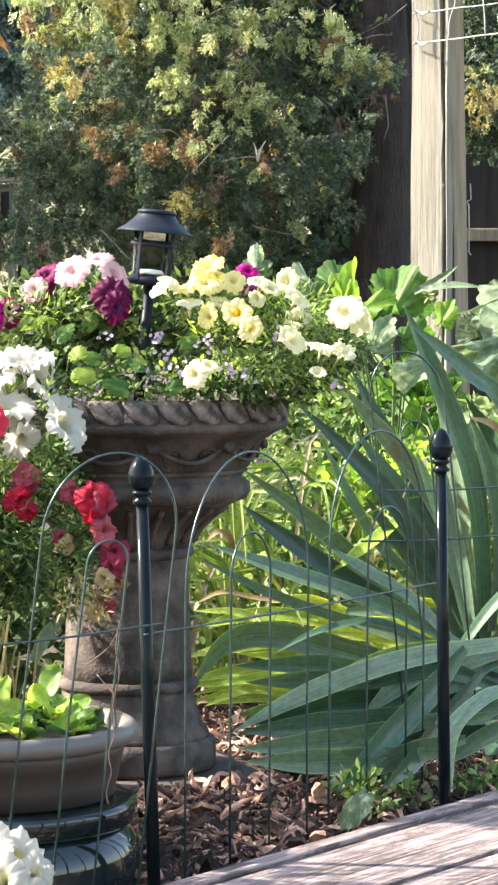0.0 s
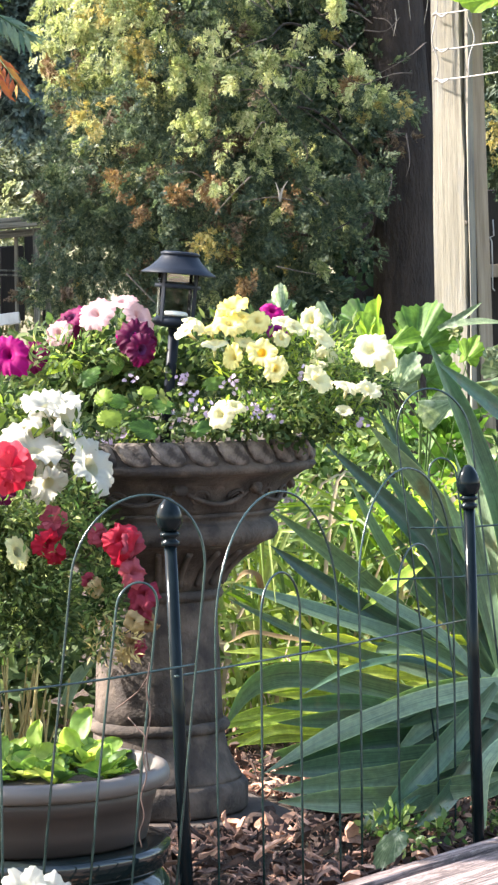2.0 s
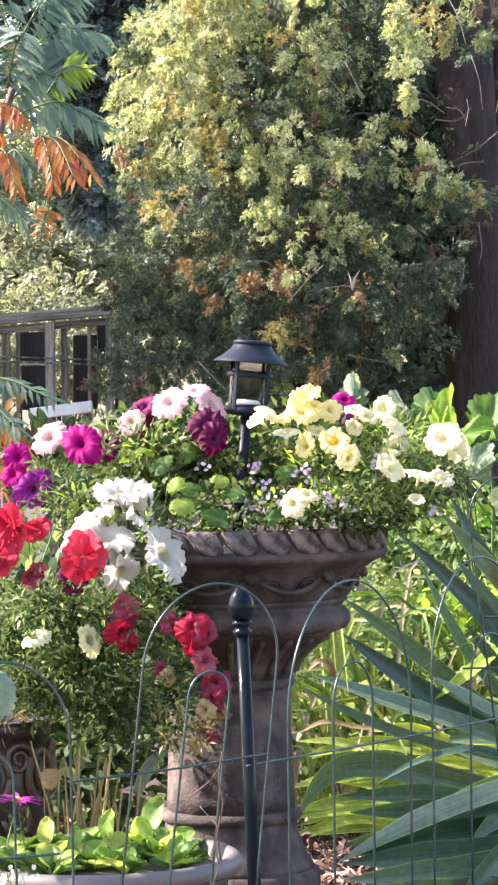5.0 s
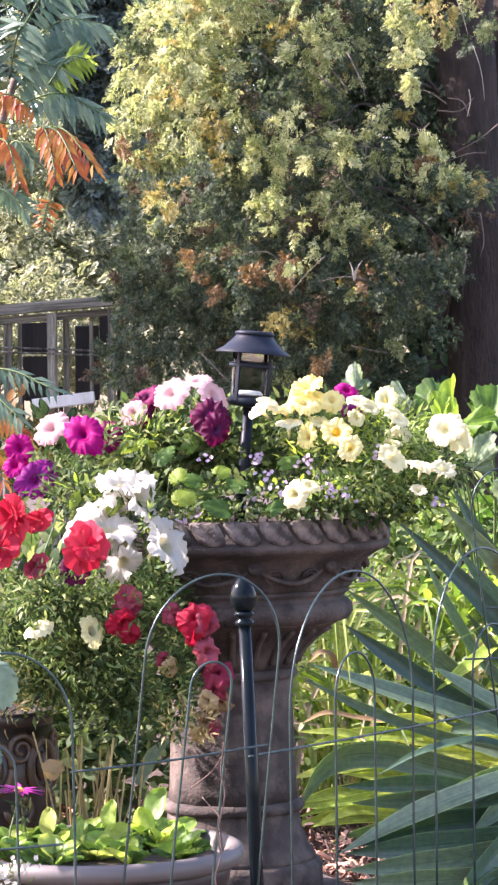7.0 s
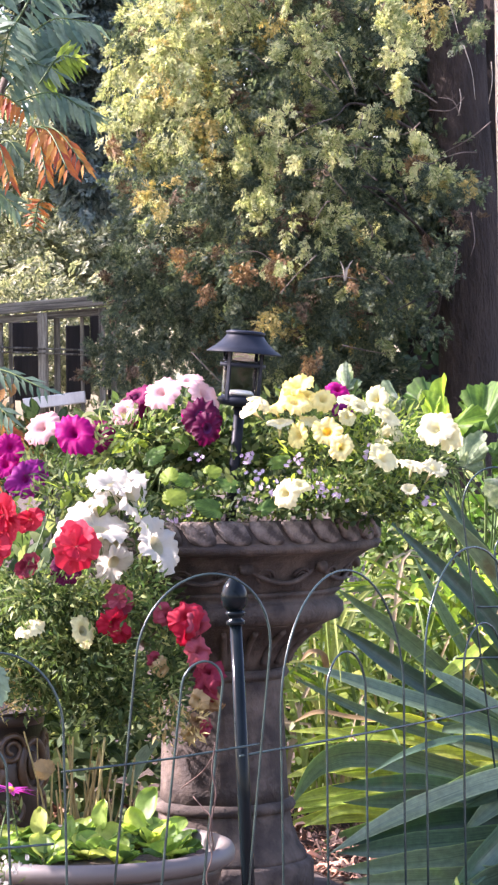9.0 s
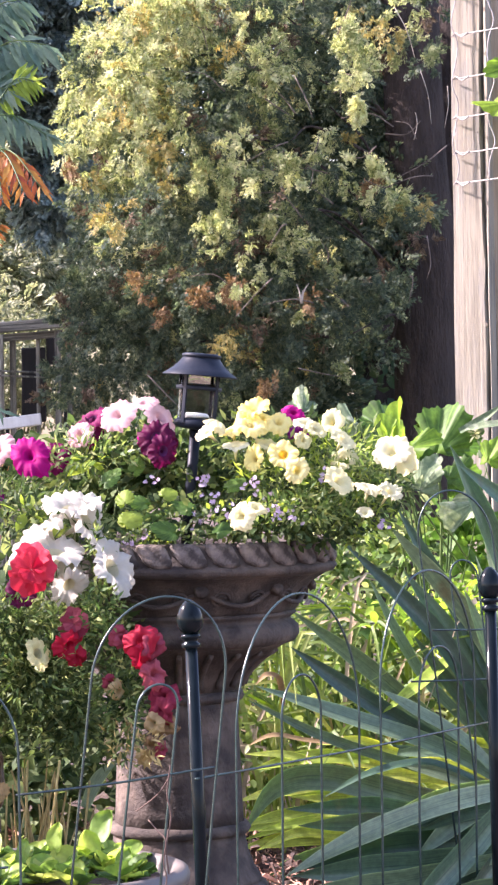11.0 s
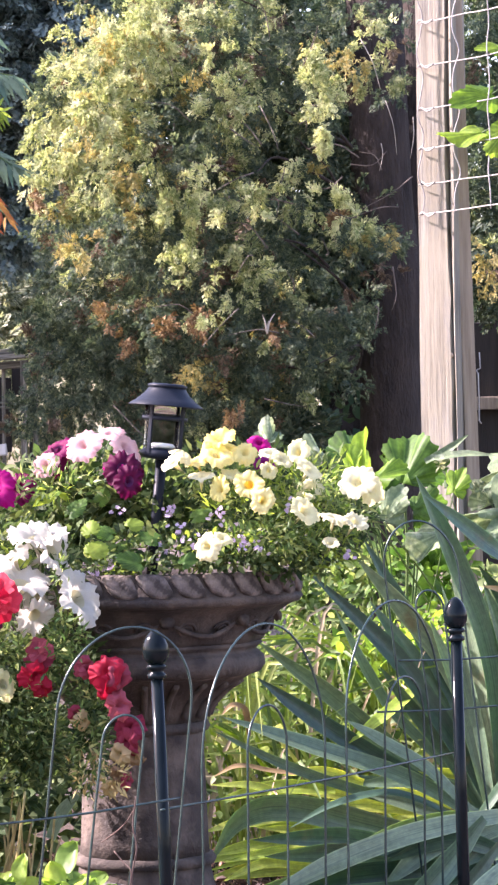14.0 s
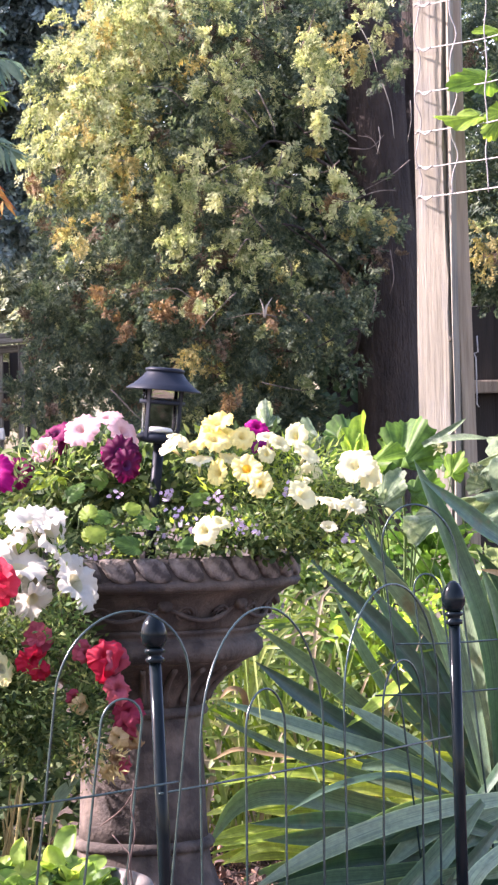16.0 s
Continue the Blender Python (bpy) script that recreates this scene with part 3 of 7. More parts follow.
for k in range(280):
    x, y = rnd.uniform(-0.12, 0.55), rnd.uniform(4.0, 4.95)
    away = -(Vector((x, y, 0)) - EDGE0).dot(ACROSS)
    if away < 0.03 or away > 0.42:
        continue
    m = Matrix.Translation((x, y, bed(x, y) + rnd.uniform(0.020, 0.036))) @ Euler((rnd.gauss(0, 0.4), rnd.gauss(0, 0.4), rnd.uniform(0, 6.3))).to_matrix().to_4x4()
    part("bark_flake", flakes[k % 14], "bark_chip", mulch, at=m)


# ---------------------------------------------------------------- garden fence
def fence_panel(origin, along, arches, wires, lean=0.0, side=0.0, rise_by=0.0, label="dark green wire border fence panel with nested arches"):
    """arches: (centre, width, top); wires: (height, from, to). along: the panel's level direction; side: drift of the legs per metre of height."""
    u = Vector((along[0], along[1], 0)).normalized()
    back = Vector((-u.y, u.x, 0))
    o = Vector(origin)
    t = thing("wire_fence", o, label, "wire fence", "border fence")

    def at(s, z):
        return u * (s + side * (z - 0.3)) + back * (lean * z) + Vector((0, 0, z))

    for c, w, top in arches:
        r = w / 2
        rise = min(r * 1.15, top - 0.05)
        pts = [at(c - r, -0.11), at(c - r + rnd.uniform(-0.003, 0.003), (top - rise) / 2)]
        for k in range(29):
            a = math.pi * (1 - k / 28)
            pts.append(at(c + r * math.cos(a), top - rise + rise * math.sin(a)))
        pts += [at(c + r + rnd.uniform(-0.003, 0.003), (top - rise) / 2), at(c + r, -0.11)]
        part("arch_wire", tube(pts, 0.0019, 6, "arch_wire"), "green_wire", t)
    for z, a, b in wires:
        pts = [at(a, z + rise_by * a) - back * 0.004, at((a + b) / 2, z - 0.003 + rise_by * (a + b) / 2) - back * 0.004, at(b, z + rise_by * b) - back * 0.004]
        part("cross_wire", tube(spline(pts, 8), 0.0018, 6, "cross_wire"), "green_wire", t)
    return t


fence_panel((-0.071, 4.0, 0), (0.484, 0.75), [(0.272, 0.350, 0.592), (0.277, 0.112, 0.470), (0.668, 0.312, 0.608), (0.702, 0.132, 0.483)],
            [(0.345, -0.016, 0.89)])
fence_panel((-0.137, 3.930, 0.0), (1, 0.35), [(-0.008, 0.196, 0.606), (-0.006, 0.060, 0.484)], [(0.358, -0.20, 0.085)], side=0.11, rise_by=0.085)
fence_panel((-0.372, 3.750, 0.0), (1, 0.30), [(-0.026, 0.185, 0.516), (-0.046, 0.070, 0.394)], [(0.258, -0.20, 0.05)])
fence_panel((0.408, 4.950, 0.0), (1, 0.5), [(-0.003, 0.150, 0.729), (0.004, 0.056, 0.607)], [(0.487, -0.075, 0.16), (0.40, -0.13, 0.16), (-0.02, -0.05, 0.36)], side=-0.13)
fence_panel((0.592, 4.980, 0.0), (1, 0.5), [(0.045, 0.150, 0.630), (0.045, 0.056, 0.56)], [(0.43, -0.05, 0.14), (0.49, -0.05, 0.14)], side=-0.12)


def fence_post(foot, top_shift, height):
    """Slim round steel post with a collar and an acorn finial; it leans a little."""
    t = thing("fence_post", foot, "slim black metal fence post with an acorn finial", "fence post", "border fence posts")
    lean = Matrix.Rotation(math.atan2(top_shift[0], height), 4, "Y")
    h = height - 0.052
    part("post_rod", lathe([(0.0096, -0.14), (0.0096, h * 0.5), (0.0090, h)], 20, "post_rod"), "black_metal", t, at=lean)
    part("collar", lathe([(0.010, h - 0.012), (0.0135, h - 0.010), (0.0135, h - 0.005), (0.010, h - 0.003), (0.010, h + 0.001), (0.0145, h + 0.003), (0.0145, h + 0.007), (0.010, h + 0.010)], 24, "collar"), "black_metal", t, at=lean)
    fin = [(0.008, h + 0.008), (0.0135, h + 0.0115), (0.0180, h + 0.019), (0.0192, h + 0.027), (0.0180, h + 0.036), (0.0145, h + 0.045), (0.009, h + 0.053), (0.004, h + 0.057), (0.001, h + 0.058)]
    part("finial", lathe(fin, 28, "finial"), "black_metal", t, at=lean)
    return t


fence_post((-0.062, 4.0, -0.01), (-0.0205, 0), 0.603)
fence_post((0.393, 4.451, 0.024), (-0.011, 0), 0.588)

# ---------------------------------------------------------------- the urn planter
URN = Vector((*URN_AT, 0.0))


def build_urn():
    t = thing("urn_planter", URN, "weathered brown cast-stone garden urn on a pedestal", "planter")
    part("foot", lathe([(0.146, 0.022), (0.151, 0.028), (0.151, 0.066), (0.146, 0.073), (0.138, 0.076)], 64, "foot"), "urn_foot", t)
    part("flared_base", lathe([(0.140, 0.074), (0.139, 0.082), (0.128, 0.098), (0.118, 0.122), (0.113, 0.145), (0.112, 0.158)], 64, "flared_base"), "urn_foot", t)
    part("torus_ring", lathe([(0.110, 0.156), (0.118, 0.158), (0.122, 0.165), (0.118, 0.173), (0.108, 0.176)], 64, "torus_ring"), "urn_foot", t)
    part("column", lathe([(0.109, 0.174), (0.107, 0.20), (0.104, 0.28), (0.101, 0.355), (0.103, 0.372), (0.104, 0.385)], 64, "column",
                         lambda a, i: 1 + 0.012 * math.cos(a * 12)), "urn", t)
    part("neck_ring", lathe([(0.100, 0.380), (0.110, 0.383), (0.114, 0.390), (0.110, 0.398), (0.103, 0.400)], 64, "neck_ring"), "urn", t)
    part("cup", lathe([(0.104, 0.398), (0.110, 0.415), (0.124, 0.436), (0.150, 0.458), (0.178, 0.474), (0.190, 0.480)], 80, "cup",
                      lambda a, i: 1 + (0.040 * abs(math.cos(a * 9)) - 0.02 if 0 < i < 5 else 0)), "urn", t)
    part("moulding", lathe([(0.186, 0.478), (0.200, 0.482), (0.208, 0.494), (0.207, 0.508), (0.198, 0.516), (0.192, 0.520), (0.198, 0.526), (0.204, 0.530), (0.200, 0.535)], 80, "moulding"), "urn", t)
    part("bowl_band", lathe([(0.199, 0.533), (0.206, 0.540), (0.216, 0.562), (0.234, 0.585), (0.252, 0.596), (0.260, 0.600)], 96, "bowl_band",
                            lambda a, i: 1 + 0.008 * math.cos(a * 10)), "urn", t)
    part("rim", lathe([(0.255, 0.598), (0.268, 0.601), (0.274, 0.609), (0.270, 0.616), (0.264, 0.620), (0.262, 0.652), (0.250, 0.655), (0.244, 0.640), (0.236, 0.600), (0.18, 0.585)], 96, "rim"), "urn", t)
    # slanting tongues round the rim
    bm = bmesh.new()
    bmesh.ops.create_uvsphere(bm, u_segments=14, v_segments=9, radius=1)
    for v in bm.verts:
        y, z = v.co.y, v.co.z
        y = math.copysign(abs(y) ** 0.55, y) * 0.0245 * (1 + 0.12 * z)
        z = math.copysign(abs(z) ** 0.6, z) * 0.0205
        v.co = Vector((math.copysign(abs(v.co.x) ** 0.8, v.co.x) * 0.0075 + 0.002 * noise.noise(Vector((y * 120, z * 120, 1))), y - 0.55 * z, z))
    leaf = as_mesh(bm, "gadroon")
    for k in range(30):
        a = 2 * math.pi * k / 30
        m = Matrix.Rotation(a, 4, "Z") @ Matrix.Translation((0.265, 0, 0.636)) @ Matrix.Rotation(radians(-8), 4, "Y")
        part("gadroon", leaf, "urn_rim", t, at=m)
    # swags in relief on the bowl
    swag = tube([(0.212 + 0.012 * (1 - abs(s)) , 0.062 * s, 0.575 - 0.024 * (1 - s * s)) for s in np.linspace(-1, 1, 13)], 0.0042, 8, "swag")
    rosette = lathe([(0.001, -0.006), (0.012, -0.004), (0.010, 0.002), (0.013, 0.003), (0.009, 0.008), (0.001, 0.010)], 16, "rosette")
    for k in range(10):
        turn = Matrix.Rotation(2 * math.pi * k / 10 + 0.2, 4, "Z")
        part("swag", swag, "urn", t, at=turn)
        part("rosette", rosette, "urn", t, at=turn @ Matrix.Rotation(radians(18), 4, "Z") @ Matrix.Translation((0.228, 0, 0.577)) @ Matrix.Rotation(radians(68), 4, "Y"))
    # scrolls between the swags and upright tongues on the cup
    spiral = [(0.0, 0.016 * (1 - i / 30) * math.cos(i * 0.5), 0.016 * (1 - i / 30) * math.sin(i * 0.5)) for i in range(24)]
    scroll = tube(spiral, 0.0030, 6, "scroll", 0.6)
    tongue = tube(spline([(0.112, 0, 0.408), (0.122, 0, 0.428), (0.146, 0, 0.452), (0.170, 0, 0.467)], 9), 0.0062, 8, "tongue", 0.8)
    for k in range(20):
        turn = Matrix.Rotation(2 * math.pi * (k + 0.5) / 20 + 0.2, 4, "Z")
        part("scroll", scroll, "urn", t, at=turn @ Matrix.Translation((0.2175, 0, 0.562)) @ Matrix.Rotation(radians(35), 4, "Y") @ Matrix.Diagonal((1, 1 if k % 2 else -1, 1, 1)))
        part("tongue", tongue, "urn", t, at=turn)
    part("potting_soil", lathe([(0.25, 0.60), (0.24, 0.625), (0.15, 0.64), (0.01, 0.645)], 48, "potting_soil"), "soil", t, "dark potting soil")
    return t


build_urn()
pv = thing("paver", (URN.x, URN.y, -0.02), "square concrete paver under the urn", "paver")
part("slab", box(0.40, 0.40, 0.040, 0.006, "slab", 0.001), "paver", pv, at=Matrix.Rotation(radians(20), 4, "Z"))


# ---------------------------------------------------------------- solar lantern
def build_lantern(foot, tip):
    foot, tip = Vector(foot), Vector(tip)
    t = thing("solar_lantern", foot, "dark solar garden lantern on a stake, leaning", "garden light")
    d = tip - foot
    lean = d.to_track_quat("Z", "Y").to_matrix().to_4x4() @ Matrix.Rotation(radians(25), 4, "Z") @ Matrix.Scale(0.955, 4)
    h = d.length / 0.955
    cap = h - 0.042
    part("stake", lathe([(0.0095, -0.12), (0.0095, cap - 0.0920)], 20, "stake"), "lamp_metal", t, at=lean)
    part("base_tray", lathe([(0.010, cap - 0.0968), (0.034, cap - 0.0944), (0.039, cap - 0.0897), (0.039, cap - 0.0826), (0.032, cap - 0.0779), (0.010, cap - 0.0767)], 32, "base_tray"), "lamp_metal", t, at=lean)
    part("glass_cylinder", lathe([(0.031, cap - 0.0779), (0.033, cap - 0.0755), (0.0345, cap - 0.0354), (0.036, cap + 0.002), (0.0345, cap + 0.003), (0.033, cap - 0.0354), (0.0315, cap - 0.0732)], 32, "glass_cylinder", closed=False), "glass", t, "clear glass cylinder", at=lean)
    part("light_core", lathe([(0.020, cap - 0.0755), (0.022, cap - 0.0708), (0.018, cap - 0.0673), (0.001, cap - 0.0661)], 20, "light_core"), "lens", t, at=lean)
    strut = box(0.007, 0.004, 0.090, 0.001, "strut")
    for k in range(4):
        part("strut", strut, "lamp_metal", t, at=lean @ Matrix.Rotation(k * math.pi / 2 + 0.5, 4, "Z") @ Matrix.Translation((0, 0.0385, cap - 0.0873)))
    part("band", lathe([(0.0375, cap - 0.028), (0.040, cap - 0.028), (0.040, cap - 0.021), (0.0375, cap - 0.021)], 32, "band"), "lamp_metal", t, at=lean)
    part("cap", lathe([(0.038, cap - 0.003), (0.060, cap - 0.003), (0.0660, cap - 0.004), (0.0655, cap - 0.002), (0.052, cap + 0.007), (0.040, cap + 0.018), (0.034, cap + 0.026), (0.032, cap + 0.030)], 48, "cap"), "lamp_metal", t, at=lean)
    part("solar_lid", lathe([(0.031, cap + 0.028), (0.0345, cap + 0.030), (0.0345, cap + 0.034), (0.028, cap + 0.036), (0.002, cap + 0.0365)], 40, "solar_lid"), "lamp_metal", t, at=lean)
    return t


build_lantern((-0.091, 4.701, 0.753), (-0.070, 4.701, 0.972))

# ---------------------------------------------------------------- wooden post with field wire
POST_AT = Vector((0.534, 6.400, 0.0))


def build_post():
    t = thing("wooden_post", POST_AT, "pale weathered square timber post with drying cracks", "post")
    n = 40
    w = 0.047
    ring = [(-w + 0.010, -w), (0.0325, -w), (0.0365, -w + 0.022), (0.0415, -w + 0.004), (w, -w + 0.001), (w, -0.006), (w - 0.012, 0), (w, 0.006), (w, w), (-w + 0.010, w)]
    vs, fs = [], []
    for i in range(n + 1):
        z = -0.05 + 2.95 * i / n
        for j, (x, y) in enumerate(ring):
            k = 0.0025 * noise.noise(Vector((j * 3.1, z * 4, 0.5)))
            deep = 0.5 + 0.5 * noise.noise(Vector((1.7, z * 2.3, 4)))
            if j in (2, 6):
                x += (0.4 - deep) * 0.008 * (1 if j == 6 else 0)
                y -= (0.4 - deep) * 0.008 * (1 if j == 2 else 0)
            sway = 0.014 * noise.noise(Vector((0, z * 1.6, 9))) + (0.008 * noise.noise(Vector((j * 2.0, z * 7, 9))) if j < 3 else 0) if j in (1, 2, 3) else 0
            vs.append((x + k + sway, y + k, z))
    m = len(ring)
    for i in range(n):
        for j in range(m):
            a = (j + 1) % m
            fs.append((i * m + j, i * m + a, (i + 1) * m + a, (i + 1) * m + j))
    fs.append(tuple(n * m + j for j in range(m)))
    lean = Matrix.Rotation(radians(-0.25), 4, "Y")
    part("timber", mesh_of(vs, fs, "timber"), "post_wood", t, at=lean @ Matrix.Rotation(radians(-24), 4, "Z"))
    knot = lathe([(0.0005, -0.002), (0.010, -0.001), (0.0085, 0.0015), (0.004, 0.001), (0.0005, 0.002)], 18, "knot")
    out = Vector((-math.sin(radians(24)), -math.cos(radians(24)), 0))
    for along, high, wide in ((0.026, 1.071, 1.2), (-0.030, 1.022, 0.55), (-0.020, 1.623, 0.6)):
        place = out * 0.047 + Vector((math.cos(radians(24)), -math.sin(radians(24)), 0)) * along + Vector((0, 0, high))
        part("knot", knot, "brown_wood", t, "dark knot in the wood", at=Matrix.Translation(place) @ out.to_track_quat("Z", "Y").to_matrix().to_4x4() @ Matrix.Diagonal((wide, wide * 0.6, 1, 1)))
    board = box(0.030, 0.060, 2.9, 0.003, "side_board", 0.001)
    part("side_board", board, "brown_wood", t, at=Matrix.Translation((0.079, 0.002, -0.05)) @ Matrix.Rotation(radians(-1.45), 4, "Y"))
    return t


build_post()


def field_wire():
    """Galvanised field wire stapled to the post, its cells growing towards the top."""
    t = thing("field_wire", (POST_AT.x, POST_AT.y, 1.2), "weathered galvanised field wire stapled to the post", "wire mesh")
    x0, y0 = POST_AT.x - 0.054, POST_AT.y - 0.050
    inv = Matrix.Translation(t.location).inverted()

    def hug(dx):
        """The wire leaves the post's edge and runs on towards the garden."""
        return POST_AT.y - 0.040 - 1.0 * dx

    heights = [1.388, 1.456, 1.535, 1.624, 1.722, 1.822, 1.93]
    for k, z in enumerate(heights):
        pts = [(x0 + s * 0.045, hug(s * 0.045), z + 0.0023 * s + rnd.uniform(-0.002, 0.002)) for s in range(17)]
        part("line_wire", tube(spline(pts, 30), 0.0017, 6, "line_wire"), "white_wire", t, at=inv)
        wrap = [(x0 - 0.003, hug(0) + 0.004, z), (x0 + 0.004, hug(0.004) - 0.005, z + 0.006), (x0 + 0.016, hug(0.016) - 0.004, z - 0.004), (x0 + 0.030, hug(0.03) - 0.003, z + 0.004)]
        part("wire_wrap", tube(spline(wrap, 10), 0.0018, 6, "wire_wrap"), "white_wire", t, at=inv)
    for dx, low, high, wave in ((0.002, 1.388, 1.93, 0.008), (0.075, 1.388, 1.93, 0.009), (0.142, 1.388, 1.93, 0.003), (0.195, 0.95, 1.60, 0.005), (0.262, 0.95, 1.93, 0.006), (0.34, 0.95, 1.93, 0.005)):
        n = 12
        pts = [(x0 + dx + wave * math.sin(i * 2.1 + dx * 50), hug(dx) - 0.004, low + (high - low) * i / n) for i in range(n + 1)]
        part("stay_wire", tube(spline(pts, 40), 0.0014, 6, "stay_wire"), "white_wire", t, at=inv)
    bent = [(0.609, 6.370, 1.078), (0.611, 6.370, 1.042), (0.602, 6.370, 1.038), (0.606, 6.370, 1.029), (0.607, 6.370, 0.983), (0.607, 6.370, 0.924), (0.612, 6.370, 0.917)]
    part("bent_wire", tube([Vector(q) for q in bent], 0.0016, 6, "bent_wire"), "white_wire", t, at=inv)
    for z, a, b in ((1.290, 0.19, 0.75), (1.145, 0.20, 0.75), (1.02, 0.20, 0.75)):
        pts = [(x0 + a + (b - a) * i / 8, y0 + 0.03 + 0.01 * i, z + rnd.uniform(-0.004, 0.004) + 0.004 * i) for i in range(9)]
        part("line_wire", tube(spline(pts, 24), 0.0015, 6, "line_wire"), "white_wire", t, at=inv)
    return t


field_wire()


# ---------------------------------------------------------------- fences and rail behind
def back_fence():
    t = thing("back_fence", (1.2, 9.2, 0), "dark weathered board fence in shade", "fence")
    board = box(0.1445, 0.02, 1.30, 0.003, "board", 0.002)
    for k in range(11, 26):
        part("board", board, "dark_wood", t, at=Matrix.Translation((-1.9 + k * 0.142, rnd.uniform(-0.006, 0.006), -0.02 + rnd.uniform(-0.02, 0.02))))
    rail = box(2.3, 0.05, 0.042, 0.004, "rail", 0.001)
    for z in (1.00, 0.3):
        part("rail", rail, "brown_wood", t, at=Matrix.Translation((0.62, -0.04, z)))
    return t


back_fence()


def deck_rail():
    o = Vector((-0.721, 8.500, 0.859))
    t = thing("deck_rail", (o.x, o.y, 0), "grey weathered timber deck railing with wires", "railing")
    inv = Matrix.Translation(t.location).inverted()

    def bar(name, a, b, deep, mat):
        """A level or upright bar between two places (centres of its ends), given height or width."""
        a, b = Vector(a), Vector(b)
        d = b - a
        part(name, box(deep, deep * 1.3, d.length, 0.003, name, 0.001), mat, t, at=inv @ Matrix.Translation(a) @ d.to_track_quat("Z", "Y").to_matrix().to_4x4())

    bar("top_rail", (-1.605, 8.500, 1.101), (-0.473, 8.500, 1.181), 0.025, "grey_wood")
    bar("under_rail", (-1.613, 8.540, 1.071), (-0.476, 8.540, 1.149), 0.018, "grey_wood")
    bar("lower_rail", (-0.796, 8.450, 0.864), (-0.610, 8.450, 0.885), 0.027, "white_board")
    for x, lean, wide, back in ((0.014, 0.0034, 0.0150, 0.00), (0.044, -0.0068, 0.0195, 0.05), (0.075, -0.0069, 0.0090, 0.10), (0.182, 0.0034, 0.0225, 0.00), (0.218, 0.0000, 0.0195, 0.08), (0.296, 0.0000, 0.0105, 0.06), (0.359, 0.0000, 0.0180, 0.02), (0.391, 0.0000, 0.0165, 0.06), (-0.102, -0.0034, 0.0225, 0.00), (-0.272, 0.0000, 0.0225, 0.00)):
        top = Vector((-0.921 + x, 8.500 + back, 1.126 + 0.0706 * x))
        bar("rail_post", (top.x + lean, top.y, -0.03), top, wide, "grey_wood")
    for z in (0, 8):
        part("cable", tube([Vector((-1.428, 8.460, 1.065)) - t.location - Vector((0, 0, z * 0.0017)), Vector((-0.579, 8.460, 1.023)) - t.location - Vector((0, 0, z * 0.0017))], 0.0030, 6, "cable"), "grey_wood", t)
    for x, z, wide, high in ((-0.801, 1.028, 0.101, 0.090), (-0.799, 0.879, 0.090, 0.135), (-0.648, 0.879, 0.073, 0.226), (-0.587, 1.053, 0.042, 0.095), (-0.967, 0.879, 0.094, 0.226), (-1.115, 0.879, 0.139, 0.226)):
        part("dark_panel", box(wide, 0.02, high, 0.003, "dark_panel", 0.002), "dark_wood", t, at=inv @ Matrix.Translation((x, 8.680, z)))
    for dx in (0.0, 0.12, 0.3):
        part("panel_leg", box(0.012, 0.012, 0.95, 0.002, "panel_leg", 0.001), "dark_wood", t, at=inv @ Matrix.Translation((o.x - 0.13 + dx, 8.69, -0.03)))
    return t


deck_rail()


# ---------------------------------------------------------------- trees behind
def cloud(parent, lobes, mat, template, size, name="foliage", droop=0.35, shell=0.5):
    """Leafage on several lobes (centre, radii, count), joined."""
    ps, ds = [], []
    for c, r, n in lobes:
        a, b = blob_points(c, r, n, shell)
        ps.append(a)
        ds.append(b)
    ps, ds = np.concatenate(ps), np.concatenate(ds)
    n = len(ps)
    way = ds * 0.8 + unit(n) * 0.75 + np.array([0, 0, -droop])
    me = scatter(template, ps, way, unit(n) * 0.7 + np.array([0, -0.4, 0.6]), size * rng.uniform(0.6, 1.3, n), name)
    return part(name, me, mat, parent, kind="stuff")


def clumps(parent, lobes, mat, radius, each, size):
    """Lobes made of small uneven clumps of sprays with gaps between them."""
    small = []
    for c, r, n in lobes:
        p, _ = blob_points(c, r, n, 0.45)
        for q in p:
            k = rng.uniform(0.6, 1.25)
            small.append((tuple(q), (radius * k * 1.1, radius * k, radius * k * rng.uniform(0.6, 0.95)), int(each * k * k) + 6))
    return cloud(parent, small, mat, FAN, size, droop=0.1, shell=0.25)


def fronds(parent, spots, mat, sag=0.45, name="foliage"):
    """Drooping cedar fronds (place, outward direction, length), their blades standing on edge."""
    for k, shape_of in enumerate(FRONDS):
        mine = spots[k :: len(FRONDS)]
        if not mine:
            continue
        n = len(mine)
        ps, ds = np.array([np.asarray(q) for q, _, _ in mine]), np.array([np.asarray(d) for _, d, _ in mine])
        way = ds * 0.9 + unit(n) * 0.35 + np.array([0, -0.1, -sag * 0.5])
        part(name, scatter(shape_of, ps, way, unit(n) * np.array([1, 1, 0.5]) + np.array([-0.2, -0.5, 0.35]), np.array([z for _, _, z in mine]), name), mat, parent, kind="stuff")


